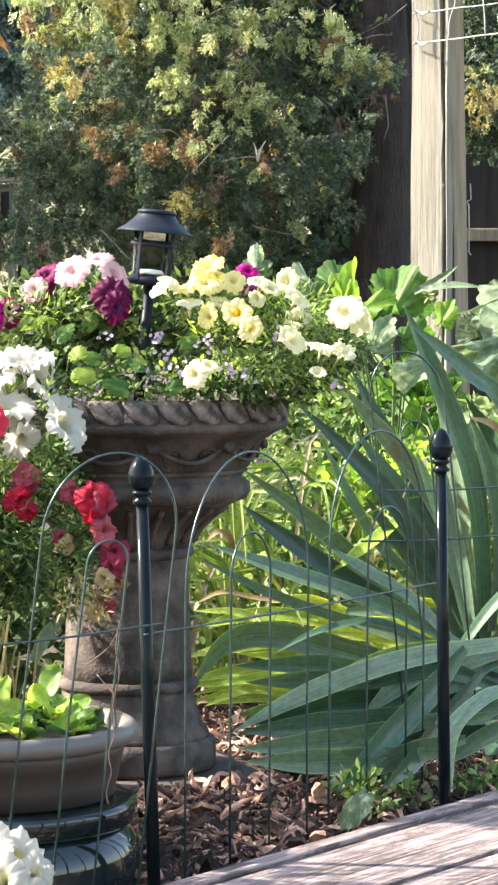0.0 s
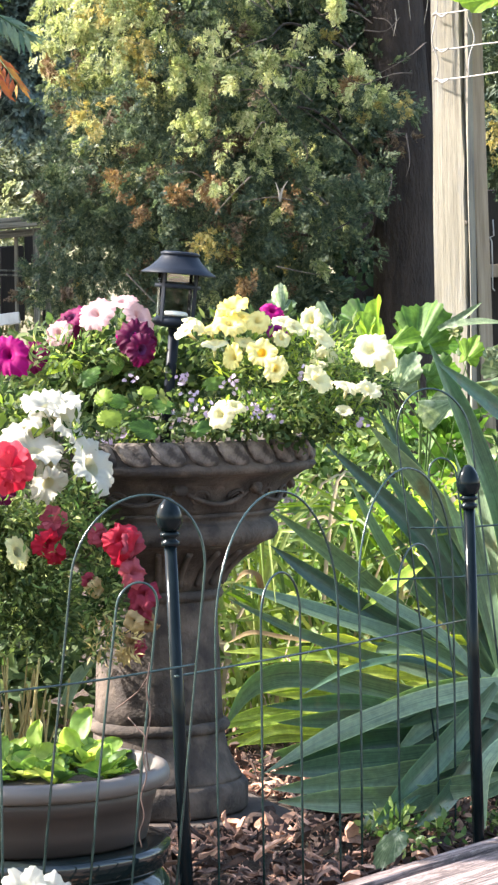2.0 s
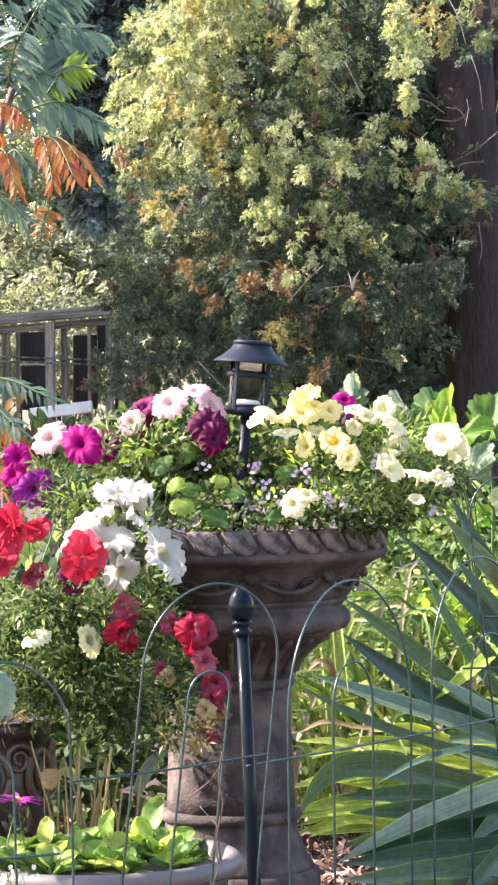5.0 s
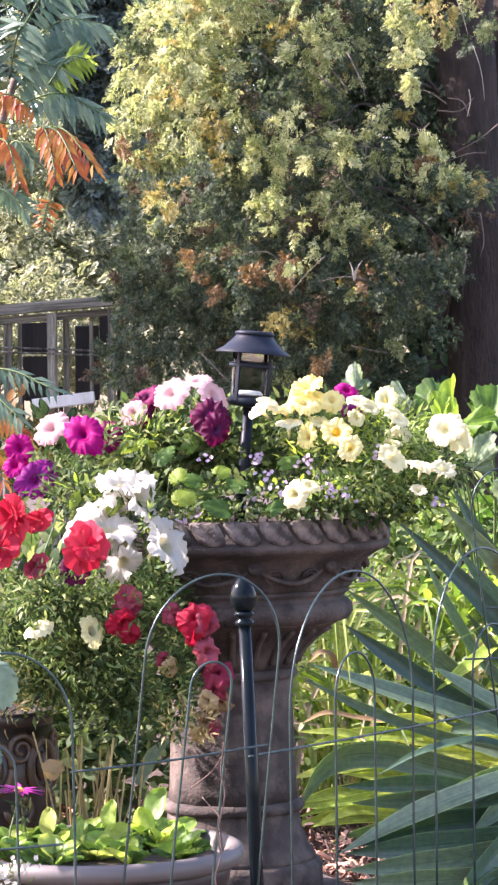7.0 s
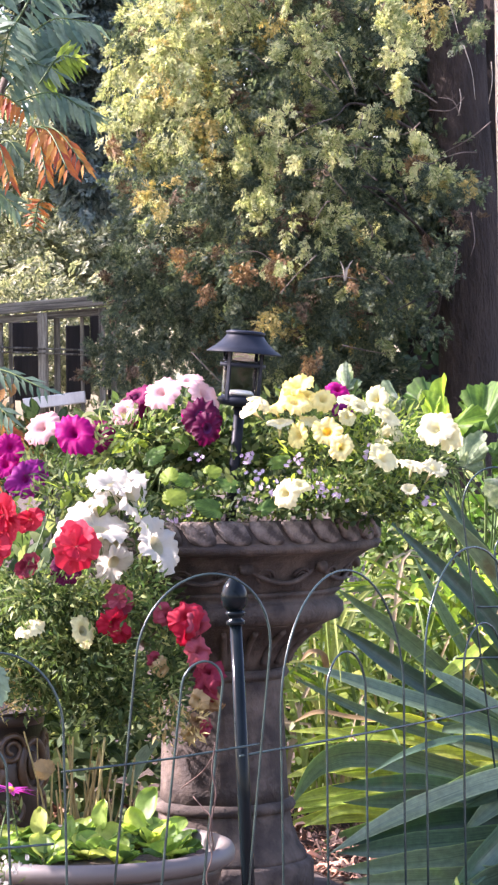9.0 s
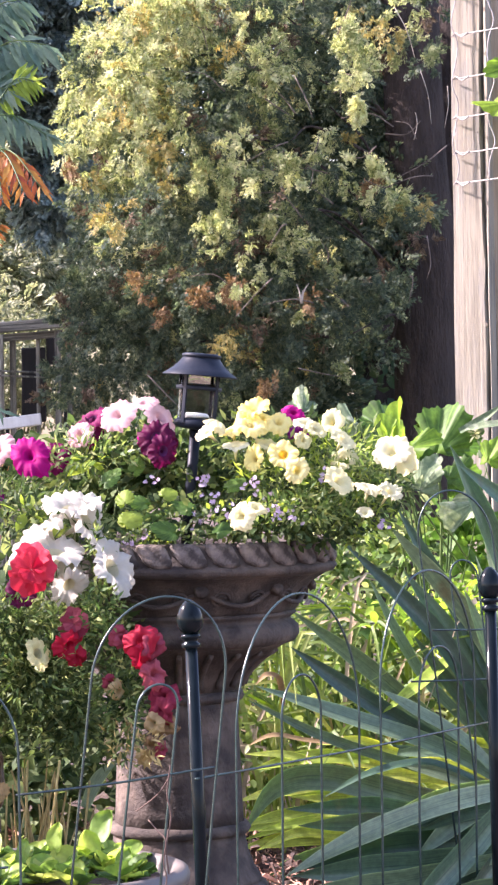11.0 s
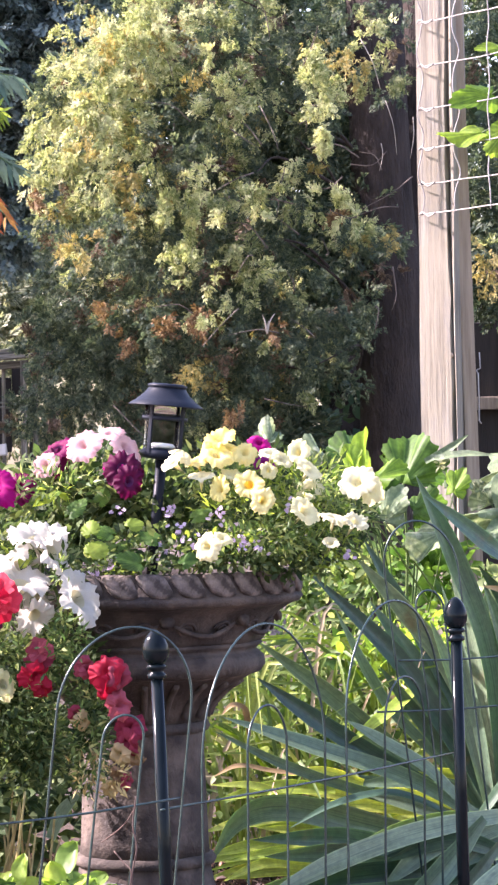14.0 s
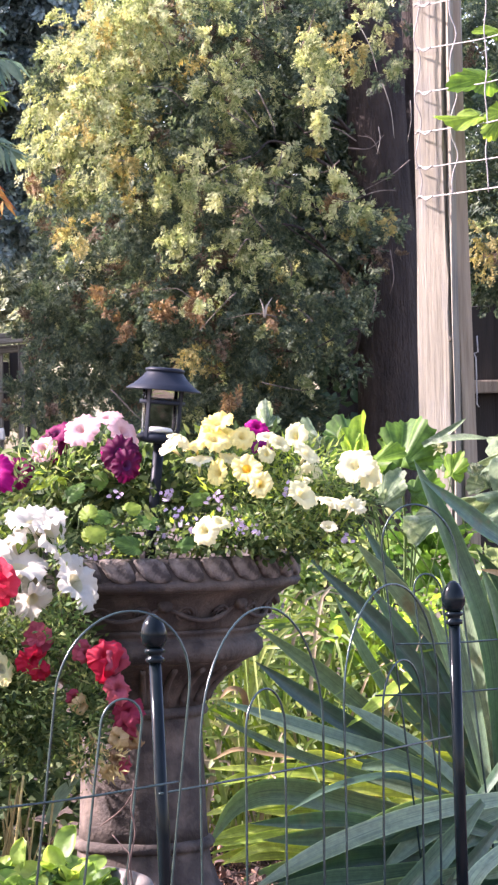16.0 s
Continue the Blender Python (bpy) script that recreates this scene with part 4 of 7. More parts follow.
def fan_of(place, outward, length, count):
    """A branchlet: small fronds set flat along a drooping stalk, in one upright plane."""
    d = Vector(outward) * 0.6 + Vector((rnd.gauss(0, 0.5), rnd.gauss(0, 0.4) - 0.15, rnd.gauss(0, 0.5) - 0.25))
    d.normalize()
    across = d.cross(Vector((rnd.gauss(0, 0.6), -1, rnd.gauss(0, 0.6)))).normalized()
    out = []
    for k in range(count):
        s, q = rnd.random(), rnd.uniform(-1, 1)
        p = Vector(place) + d * (length * (s - 0.3)) + across * (q * length * 0.55 * (1.1 - s)) + Vector((rnd.gauss(0, 0.004), rnd.gauss(0, 0.006), rnd.gauss(0, 0.004) - 0.25 * length * s * s))
        w = d + across * q * 0.8
        out.append((p[:], w[:], rnd.uniform(0.016, 0.034)))
    return out


def sprigs(parent, lobes, mat, lengths, sag=0.6):
    """Small groups of fronds of one colour."""
    spots = []
    for c, r, n in lobes:
        p, d = blob_points(c, r, n, 0.1)
        for q, w in zip(p, d):
            spots += fan_of(q, w, rnd.uniform(*lengths), 4)
    fronds(parent, spots, mat, sag)


def limbs(parent, root, tips, radius, mat="trunk", sag=0.1, name="limb"):
    for tip in tips:
        b = Vector(tip)
        a = Vector((root[0] - 0.10, root[1], 0.4 * root[2] + 0.6 * b.z - 0.06))
        m = a.lerp(b, 0.5) + Vector((rnd.uniform(-1, 1), rnd.uniform(-1, 1), rnd.uniform(-0.2, 1))) * sag
        part(name, tube(spline([a, m, b], 12), radius, 7, name, 0.25), mat, parent)


def build_cedar():
    t = thing("cedar_tree", (0, 0, 0), "large dark green cedar with golden and rust-coloured sprays", "tree")
    part("trunk", tube(spline([(0.518, 8.100, -0.05), (0.524, 8.100, 1.181), (0.498, 8.100, 1.668), (0.476, 8.100, 2.480)], 24), 0.10, 14, "trunk", 0.8), "trunk", t)
    part("trunk", tube(spline([(0.598, 8.300, -0.05), (0.598, 8.300, 1.355), (0.625, 8.300, 2.187), (0.622, 8.300, 2.603)], 24), 0.06, 12, "trunk", 0.8), "trunk", t)
    limbs(t, (0.519, 8.000, 1.240), [(0.083, 7.500, 1.415), (-0.048, 7.400, 1.630), (0.237, 7.500, 1.698), (-0.248, 7.500, 1.283), (0.290, 7.500, 1.097), (-0.178, 7.600, 1.075), (0.201, 7.400, 1.420)], 0.006)
    limbs(t, (0.509, 8.000, 1.738), [(0.090, 7.500, 1.970), (-0.088, 7.500, 2.153), (0.298, 7.500, 1.818), (-0.283, 7.400, 1.825), (0.129, 7.400, 1.599)], 0.006)
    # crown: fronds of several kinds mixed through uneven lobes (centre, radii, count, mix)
    # Mixes get paler upwards, so sunlight on the crown is put into colour.
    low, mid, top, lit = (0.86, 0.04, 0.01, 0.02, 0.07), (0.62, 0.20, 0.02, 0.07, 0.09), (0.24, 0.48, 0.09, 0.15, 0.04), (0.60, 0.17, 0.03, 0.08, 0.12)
    mixed = {"cedar": [], "cedar_lime": [], "cedar_gold": [], "pale_spray": [], "cedar_brown": []}
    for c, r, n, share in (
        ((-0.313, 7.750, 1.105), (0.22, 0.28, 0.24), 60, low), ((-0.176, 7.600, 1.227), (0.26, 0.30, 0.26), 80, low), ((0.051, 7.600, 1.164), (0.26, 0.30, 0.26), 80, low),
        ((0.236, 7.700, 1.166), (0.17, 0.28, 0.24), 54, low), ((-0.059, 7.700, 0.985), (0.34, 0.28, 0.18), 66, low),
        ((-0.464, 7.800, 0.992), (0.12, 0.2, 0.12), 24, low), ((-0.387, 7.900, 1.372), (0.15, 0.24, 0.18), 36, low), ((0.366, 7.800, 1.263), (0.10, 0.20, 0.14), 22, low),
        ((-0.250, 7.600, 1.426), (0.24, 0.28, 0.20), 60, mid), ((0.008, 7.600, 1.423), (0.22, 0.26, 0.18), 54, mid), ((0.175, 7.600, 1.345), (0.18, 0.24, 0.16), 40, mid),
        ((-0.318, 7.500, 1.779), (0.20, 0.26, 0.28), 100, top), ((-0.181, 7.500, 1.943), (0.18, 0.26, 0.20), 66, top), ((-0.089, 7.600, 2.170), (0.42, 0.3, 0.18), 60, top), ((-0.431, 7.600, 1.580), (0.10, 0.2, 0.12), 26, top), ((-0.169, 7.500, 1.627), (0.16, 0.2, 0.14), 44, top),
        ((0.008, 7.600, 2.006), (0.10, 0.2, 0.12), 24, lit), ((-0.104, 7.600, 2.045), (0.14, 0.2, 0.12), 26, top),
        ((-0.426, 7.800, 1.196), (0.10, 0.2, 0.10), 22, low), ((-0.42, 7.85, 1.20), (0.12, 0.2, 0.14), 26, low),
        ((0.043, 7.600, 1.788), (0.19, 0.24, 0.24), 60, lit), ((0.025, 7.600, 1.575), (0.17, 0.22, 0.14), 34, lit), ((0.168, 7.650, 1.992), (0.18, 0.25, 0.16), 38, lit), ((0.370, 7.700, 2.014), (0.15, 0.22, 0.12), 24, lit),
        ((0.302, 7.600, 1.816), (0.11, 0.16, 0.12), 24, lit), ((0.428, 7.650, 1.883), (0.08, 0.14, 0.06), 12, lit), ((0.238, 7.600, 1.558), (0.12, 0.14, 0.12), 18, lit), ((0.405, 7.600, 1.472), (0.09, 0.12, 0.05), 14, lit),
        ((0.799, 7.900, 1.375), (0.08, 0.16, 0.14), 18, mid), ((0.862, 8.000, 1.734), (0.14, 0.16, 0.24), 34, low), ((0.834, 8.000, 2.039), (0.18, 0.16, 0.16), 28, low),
    ):
        spots, outward = blob_points(c, r, n, 0.40)
        for q, d in zip(spots, outward):
            if q[0] > 0.16 and q[2] > 1.25 and rnd.random() < 0.45:
                continue
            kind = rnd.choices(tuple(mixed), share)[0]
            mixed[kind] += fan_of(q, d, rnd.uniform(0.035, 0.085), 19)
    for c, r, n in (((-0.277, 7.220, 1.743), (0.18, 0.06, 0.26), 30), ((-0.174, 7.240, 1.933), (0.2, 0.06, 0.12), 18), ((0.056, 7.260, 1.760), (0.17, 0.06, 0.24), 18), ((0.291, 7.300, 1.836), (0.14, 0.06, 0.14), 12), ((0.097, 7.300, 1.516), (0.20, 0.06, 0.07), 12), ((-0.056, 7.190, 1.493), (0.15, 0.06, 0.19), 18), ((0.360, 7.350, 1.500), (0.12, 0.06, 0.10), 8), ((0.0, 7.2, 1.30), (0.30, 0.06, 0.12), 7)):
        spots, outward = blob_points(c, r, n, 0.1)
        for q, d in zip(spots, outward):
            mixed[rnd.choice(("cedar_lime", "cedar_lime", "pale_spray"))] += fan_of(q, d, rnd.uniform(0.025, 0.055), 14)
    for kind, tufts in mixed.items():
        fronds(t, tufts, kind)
    # far side of the crown; unseen rear lobes, added to shade trunk and fence
    clumps(t, [
        ((-0.142, 8.200, 1.193), (0.30, 0.30, 0.42), 40), ((0.089, 8.300, 1.261), (0.34, 0.30, 0.45), 44), ((0.324, 8.300, 1.441), (0.22, 0.25, 0.45), 30), ((-0.102, 8.200, 1.767), (0.40, 0.30, 0.40), 44),
        ((0.262, 8.200, 2.009), (0.30, 0.30, 0.35), 32), ((0.051, 8.200, 0.895), (0.42, 0.30, 0.22), 36), ((0.431, 8.100, 1.474), (0.07, 0.14, 0.2), 10), ((0.258, 8.200, 1.722), (0.12, 0.2, 0.14), 12),
        ((0.30, 8.05, 1.35), (0.12, 0.12, 0.25), 14), ((0.861, 8.600, 2.061), (0.34, 0.3, 0.34), 30), ((0.925, 8.600, 1.664), (0.30, 0.3, 0.30), 26), ((0.876, 8.500, 1.382), (0.14, 0.2, 0.16), 12), ((0.0, 9.0, 1.3), (0.45, 0.3, 0.9), 40),
    ], "cedar", 0.11, 70, 0.044)
    cloud(t, [((0.296, 7.180, 1.653), (0.020, 0.02, 0.050), 240), ((0.286, 7.200, 1.735), (0.05, 0.03, 0.03), 110)], "pale_spray", FAN, 0.016, droop=0.9)
    a = Vector((0.148, 7.240, 1.165))
    for dx, dz in ((-0.012, 0.050), (0.020, 0.052), (0.004, 0.034)):
        part("twig", tube(spline([a, a + Vector((dx * 0.35, 0, dz * 0.6)), a + Vector((dx, 0, dz))], 7), 0.0030, 5, "twig", 0.3), "bare_twig", t)
    sprigs(t, [
        ((-0.248, 7.260, 1.918), (0.13, 0.05, 0.06), 16), ((-0.229, 7.220, 1.579), (0.07, 0.05, 0.07), 12), ((-0.344, 7.300, 1.392), (0.06, 0.05, 0.05), 12), ((-0.016, 7.320, 1.844), (0.03, 0.03, 0.04), 5),
        ((0.377, 7.380, 1.878), (0.09, 0.05, 0.05), 14), ((-0.047, 7.330, 1.074), (0.025, 0.03, 0.05), 11), ((0.769, 7.750, 1.380), (0.06, 0.06, 0.12), 16), ((-0.320, 7.220, 1.700), (0.10, 0.05, 0.12), 12),
    ], "cedar_gold", (0.03, 0.05))
    sprigs(t, [
        ((-0.115, 7.320, 1.192), (0.022, 0.04, 0.050), 13), ((-0.024, 7.320, 1.213), (0.028, 0.04, 0.050), 14), ((-0.268, 7.360, 1.218), (0.022, 0.04, 0.05), 8),
        ((0.062, 7.400, 0.971), (0.035, 0.03, 0.022), 10), ((0.168, 7.360, 1.184), (0.035, 0.04, 0.022), 7), ((-0.463, 7.450, 1.541), (0.018, 0.03, 0.045), 9),
        ((0.339, 7.450, 1.487), (0.026, 0.03, 0.016), 8), ((-0.217, 7.360, 1.158), (0.03, 0.04, 0.03), 7),
    ], "cedar_rust", (0.012, 0.026), 0.9)
    # sparse sprays that cross the trunk
    sprigs(t, [((0.510, 7.750, 1.864), (0.06, 0.05, 0.05), 16), ((0.528, 7.750, 2.051), (0.08, 0.05, 0.07), 20), ((0.412, 7.750, 1.446), (0.07, 0.05, 0.05), 18), ((0.505, 7.750, 1.429), (0.05, 0.05, 0.05), 14), ((0.425, 7.750, 1.228), (0.06, 0.05, 0.10), 16), ((0.392, 7.750, 1.074), (0.05, 0.05, 0.12), 14)], "cedar", (0.03, 0.06))
    sprigs(t, [((0.504, 7.650, 1.859), (0.05, 0.04, 0.04), 7), ((0.404, 7.600, 1.442), (0.07, 0.04, 0.04), 8), ((0.459, 7.650, 1.990), (0.04, 0.04, 0.03), 5)], "cedar_lime", (0.02, 0.04))
    sprigs(t, [((0.495, 7.600, 1.441), (0.04, 0.04, 0.03), 5), ((0.419, 7.600, 1.403), (0.03, 0.04, 0.03), 4)], "cedar_gold", (0.02, 0.035))
    sprigs(t, [((0.479, 7.600, 1.357), (0.05, 0.04, 0.04), 6), ((0.505, 7.650, 1.958), (0.04, 0.04, 0.03), 5)], "cedar_brown", (0.02, 0.04))
    for a, b in (((0.463, 7.300, 1.771), (0.491, 7.300, 1.629)), ((0.534, 7.300, 1.726), (0.525, 7.300, 1.618)), ((0.452, 7.320, 1.660), (0.447, 7.320, 1.590)), ((0.40, 7.3, 1.93), (0.45, 7.3, 1.80))):
        a, b = Vector(a), Vector(b)
        part("twig", tube(spline([a, a.lerp(b, 0.5) + Vector((0.006, 0, 0.004)), b], 9), 0.0013, 5, "twig", 0.6), "bare_twig", t)
    for k in range(44):
        a = Vector((0.201, 7.320, 1.592)) + Vector((rnd.gauss(0, 0.20), rnd.uniform(-0.10, 0.1), rnd.gauss(0, 0.24)))
        b = a + Vector((rnd.uniform(-0.15, 0.12), rnd.uniform(-0.06, 0.05), rnd.uniform(-0.13, 0.12)))
        part("twig", tube(spline([a, a.lerp(b, 0.5) + Vector((0.01, 0, rnd.uniform(-0.02, 0.03))), b], 7), 0.0019, 5, "twig", 0.4), "twig", t)
    return t


build_cedar()


def far_tree(name, foot, height, lobes, mat, template, size, label):
    t = thing(name, foot, label, "tree")
    part("trunk", tube(spline([(0, 0, -0.1), (0.05, 0, height * 0.5), (0, 0.05, height)], 12), 0.11, 10, "trunk", 0.3), "trunk", t)
    cloud(t, [((Vector(c) - Vector(foot))[:], r, n) for c, r, n in lobes], mat, template, size, shell=0.35)
    return t


# Tree added out of view on the left, only to shade the lower cedar.
far_tree("garden_tree", (-2.75, 8.35, 0), 2.8, [
    ((-2.75, 8.35, 1.2), (0.7, 0.95, 1.15), 2800), ((-2.7, 7.85, 2.62), (0.5, 0.45, 0.38), 900), ((-2.7, 8.5, 2.66), (0.5, 0.5, 0.40), 1000), ((-2.8, 9.0, 2.62), (0.5, 0.45, 0.36), 800), ((-2.7, 8.3, 2.30), (0.5, 1.0, 0.45), 1700),
], "shade_leaf", OVATE, 0.13, "unseen leafy tree added beside the garden to shade the cedar")
far_tree("pale_tree", (-1.6, 12.5, 0), 4.0, [
    ((-1.190, 12.400, 1.520), (0.55, 0.6, 0.34), 1950), ((-0.969, 12.800, 1.691), (0.5, 0.6, 0.4), 1560), ((-1.326, 12.800, 1.825), (0.5, 0.6, 0.4), 1170), ((-0.870, 13.000, 2.300), (0.6, 0.6, 0.7), 1560),
    ((-1.789, 13.000, 1.926), (0.6, 0.6, 0.9), 1950),
    ((-1.118, 11.600, 1.197), (0.7, 0.5, 0.35), 1170), ((-0.807, 11.800, 1.103), (0.5, 0.5, 0.3), 910), ((-1.608, 11.600, 1.112), (0.6, 0.5, 0.4), 910),
], "far_leaf", FAN, 0.060, "pale sunlit leafy tree in the distance")
far_tree("spruce_tree", (-2.1, 10.5, 0), 5.0, [
    ((-0.693, 10.200, 2.430), (0.40, 0.5, 0.22), 2860), ((-0.655, 10.200, 2.225), (0.22, 0.4, 0.16), 1320), ((-0.691, 10.400, 2.065), (0.18, 0.4, 0.25), 1540), ((-0.690, 10.200, 2.757), (0.6, 0.6, 0.4), 3300), ((-1.495, 10.200, 2.303), (0.6, 0.6, 0.6), 3300),
    ((-0.725, 10.400, 1.754), (0.16, 0.3, 0.25), 990),
], "spruce", SPRAY, 0.065, "blue-green spruce behind the cedar")
far_tree("background_tree", (0.6, 13.5, 0), 4.5, [
    ((-0.2, 13.5, 2.3), (1.1, 0.7, 1.0), 2600), ((1.3, 13.5, 2.2), (1.1, 0.7, 1.1), 2600), ((0.5, 13.6, 1.0), (1.5, 0.6, 0.7), 2200), ((0.1, 13.6, 3.4), (1.7, 0.7, 0.9), 2600), ((2.6, 13.4, 2.0), (1.0, 0.7, 1.2), 1600), ((1.75, 14.0, 1.5), (0.8, 0.5, 0.7), 2000),
], "shade_leaf", OVATE, 0.11, "dark leafy tree behind the fence")
far_tree("background_tree", (-4.0, 15.0, 0), 5.0, [
    ((-3.0, 15, 2.6), (1.3, 0.8, 1.4), 2600), ((-1.6, 15.2, 2.4), (1.2, 0.8, 1.5), 2600), ((-2.6, 15, 1.0), (1.6, 0.7, 0.7), 1500),
], "far_leaf", OVATE, 0.12, "pale leafy tree far behind the railing")
# ---------------------------------------------------------------- sumac
def compound_leaf(parent, root, tip, width, mat, pairs=12, droop=0.03, name="compound_leaf"):
    a, b = Vector(root), Vector(tip)
    m = a.lerp(b, 0.5) + Vector((0, 0, droop))
    pts = spline([a, m, b], pairs + 2)
    ln = (b - a).length
    stalk = part(name, tube(pts, 0.0022, 5, "rachis", 0.5), "stem", parent)
    ps, ds, ss = [], [], []
    d = (b - a).normalized()
    side = d.cross(Vector((rnd.uniform(-0.4, 0.4), -1, 0.4))).normalized()
    for i in range(1, pairs + 2):
        for s in (-1, 1):
            f = 1 - 0.5 * abs(i / pairs - 0.45)
            ps.append(pts[i])
            ds.append(side * s * 0.75 + d * 0.65 + Vector((0, 0, -0.85 + rnd.uniform(-0.3, 0.2))))
            ss.append(width * f * rnd.uniform(0.85, 1.3))
    ps, ds = np.array([p[:] for p in ps]), np.array([q[:] for q in ds])
    n = len(ps)
    wide = ([(v[0] * 1.12, v[1], v[2]) for v in NARROW[0]], NARROW[1])
    up = unit(n) * 0.35 + np.array([0, -0.8, 0.5])
    for k in range(n):
        part("leaflet", scatter(wide, ps[k : k + 1], ds[k : k + 1], up[k : k + 1], ss[k : k + 1], "leaflet"), mat, stalk)


def build_sumac():
    base = Vector((-0.802, 6.000, 0.614))
    t = thing("sumac_tree", (0, 0, 0), "sumac with drooping orange and green compound leaves", "shrub")
    part("trunk", tube(spline([(base.x, base.y, -0.05), (-0.747, 6.000, 0.974), (-0.670, 6.000, 1.297), (-0.593, 6.000, 1.548)], 20), 0.016, 9, "trunk", 0.5), "twig", t)
    for a, b, w, m in (
        ((-0.532, 5.900, 1.435), (-0.416, 5.800, 1.347), 0.055, "sumac_orange"), ((-0.532, 5.900, 1.441), (-0.493, 5.800, 1.325), 0.050, "sumac_orange"),
        ((-0.526, 5.900, 1.435), (-0.445, 5.750, 1.332), 0.055, "sumac_orange"), ((-0.537, 5.900, 1.464), (-0.644, 5.800, 1.473), 0.055, "sumac_orange"),
        ((-0.621, 5.900, 1.413), (-0.568, 5.800, 1.315), 0.050, "sumac_orange"), ((-0.597, 5.900, 1.442), (-0.692, 5.800, 1.387), 0.055, "sumac_orange"),
        ((-0.557, 6.200, 1.236), (-0.531, 6.200, 1.298), 0.03, "sumac_orange"),
        ((-0.513, 5.900, 1.523), (-0.429, 5.900, 1.574), 0.055, "lime_leaf"), ((-0.561, 5.900, 1.488), (-0.407, 5.900, 1.462), 0.075, "sumac_green"),
        ((-0.589, 5.950, 1.518), (-0.489, 5.900, 1.558), 0.075, "sumac_green"), ((-0.600, 5.950, 1.542), (-0.558, 5.900, 1.653), 0.085, "sumac_green"),
        ((-0.588, 5.950, 1.554), (-0.456, 5.950, 1.634), 0.085, "sumac_green"), ((-0.624, 5.950, 1.530), (-0.712, 5.900, 1.609), 0.085, "sumac_green"),
        ((-0.563, 5.950, 1.612), (-0.408, 5.950, 1.657), 0.085, "sumac_green"), ((-0.615, 5.950, 1.388), (-0.551, 5.900, 1.370), 0.06, "sumac_green"),
        ((-0.676, 5.950, 1.294), (-0.564, 5.900, 1.264), 0.06, "sumac_green"), ((-0.587, 5.950, 1.649), (-0.656, 5.950, 1.757), 0.085, "sumac_green"), ((-0.563, 5.950, 1.660), (-0.466, 5.950, 1.753), 0.085, "sumac_green"),
        ((-0.701, 5.800, 0.876), (-0.564, 5.700, 0.828), 0.055, "sumac_green"), ((-0.678, 5.800, 0.853), (-0.553, 5.700, 0.782), 0.05, "sumac_orange"),
        ((-0.690, 5.800, 0.830), (-0.600, 5.700, 0.703), 0.055, "sumac_orange"), ((-0.700, 5.800, 0.911), (-0.494, 5.700, 0.884), 0.05, "sumac_green"),
    ):
        compound_leaf(t, a, b, w, m)
    return t


build_sumac()


# ---------------------------------------------------------------- iris clump
def blade(points, width, mat, parent, fold=0.28, face=(0, -1, 0.35), name="leaf", label="", n=18, tip=0.5, root=0.72):
    """A flat sword-shaped leaf along a curve, slightly folded along its rib, tapering to a point."""
    pts = spline(points, n)
    vs, fs, uv = [], [], []
    f0 = Vector(face)
    thick = min(0.0010, 0.06 * width)
    for i, q in enumerate(pts):
        d = (pts[min(i + 1, n - 1)] - pts[max(i - 1, 0)]).normalized()
        side = d.cross(f0).normalized()
        up = side.cross(d).normalized()
        s = i / (n - 1)
        w = width * 0.5 * min(1.0, root + (1 - root) * 3.2 * s) * (1 - max(0, (s - tip) / (1 - tip)) ** 1.5) + 0.0005
        for back in (0, 1):
            for k in (-1, -0.45, 0, 0.45, 1):
                vs.append(q + side * (k * w) + up * (fold * w * (abs(k) - 0.5)) - up * (back * thick * (1.1 - abs(k))))
                uv.append((k * 0.5 + 0.5, s * 3))
    m = 10
    ring = [0, 1, 2, 3, 4, 9, 8, 7, 6, 5]
    for i in range(n - 1):
        for j in range(m):
            a, b = ring[j], ring[(j + 1) % m]
            if {a, b} in ({4, 9}, {0, 5}):
                continue
            fs.append((i * m + a, i * m + b, (i + 1) * m + b, (i + 1) * m + a))
    me = mesh_of(vs, fs, name, True)
    with_uv(me, uv)
    return part(name, me, mat, parent, label)


def nearer(p, by):
    """The place that much nearer to the deck, on the same line from where one stands."""
    p, e = Vector(p), Vector(EYE)
    return p + (e - p).normalized() * by


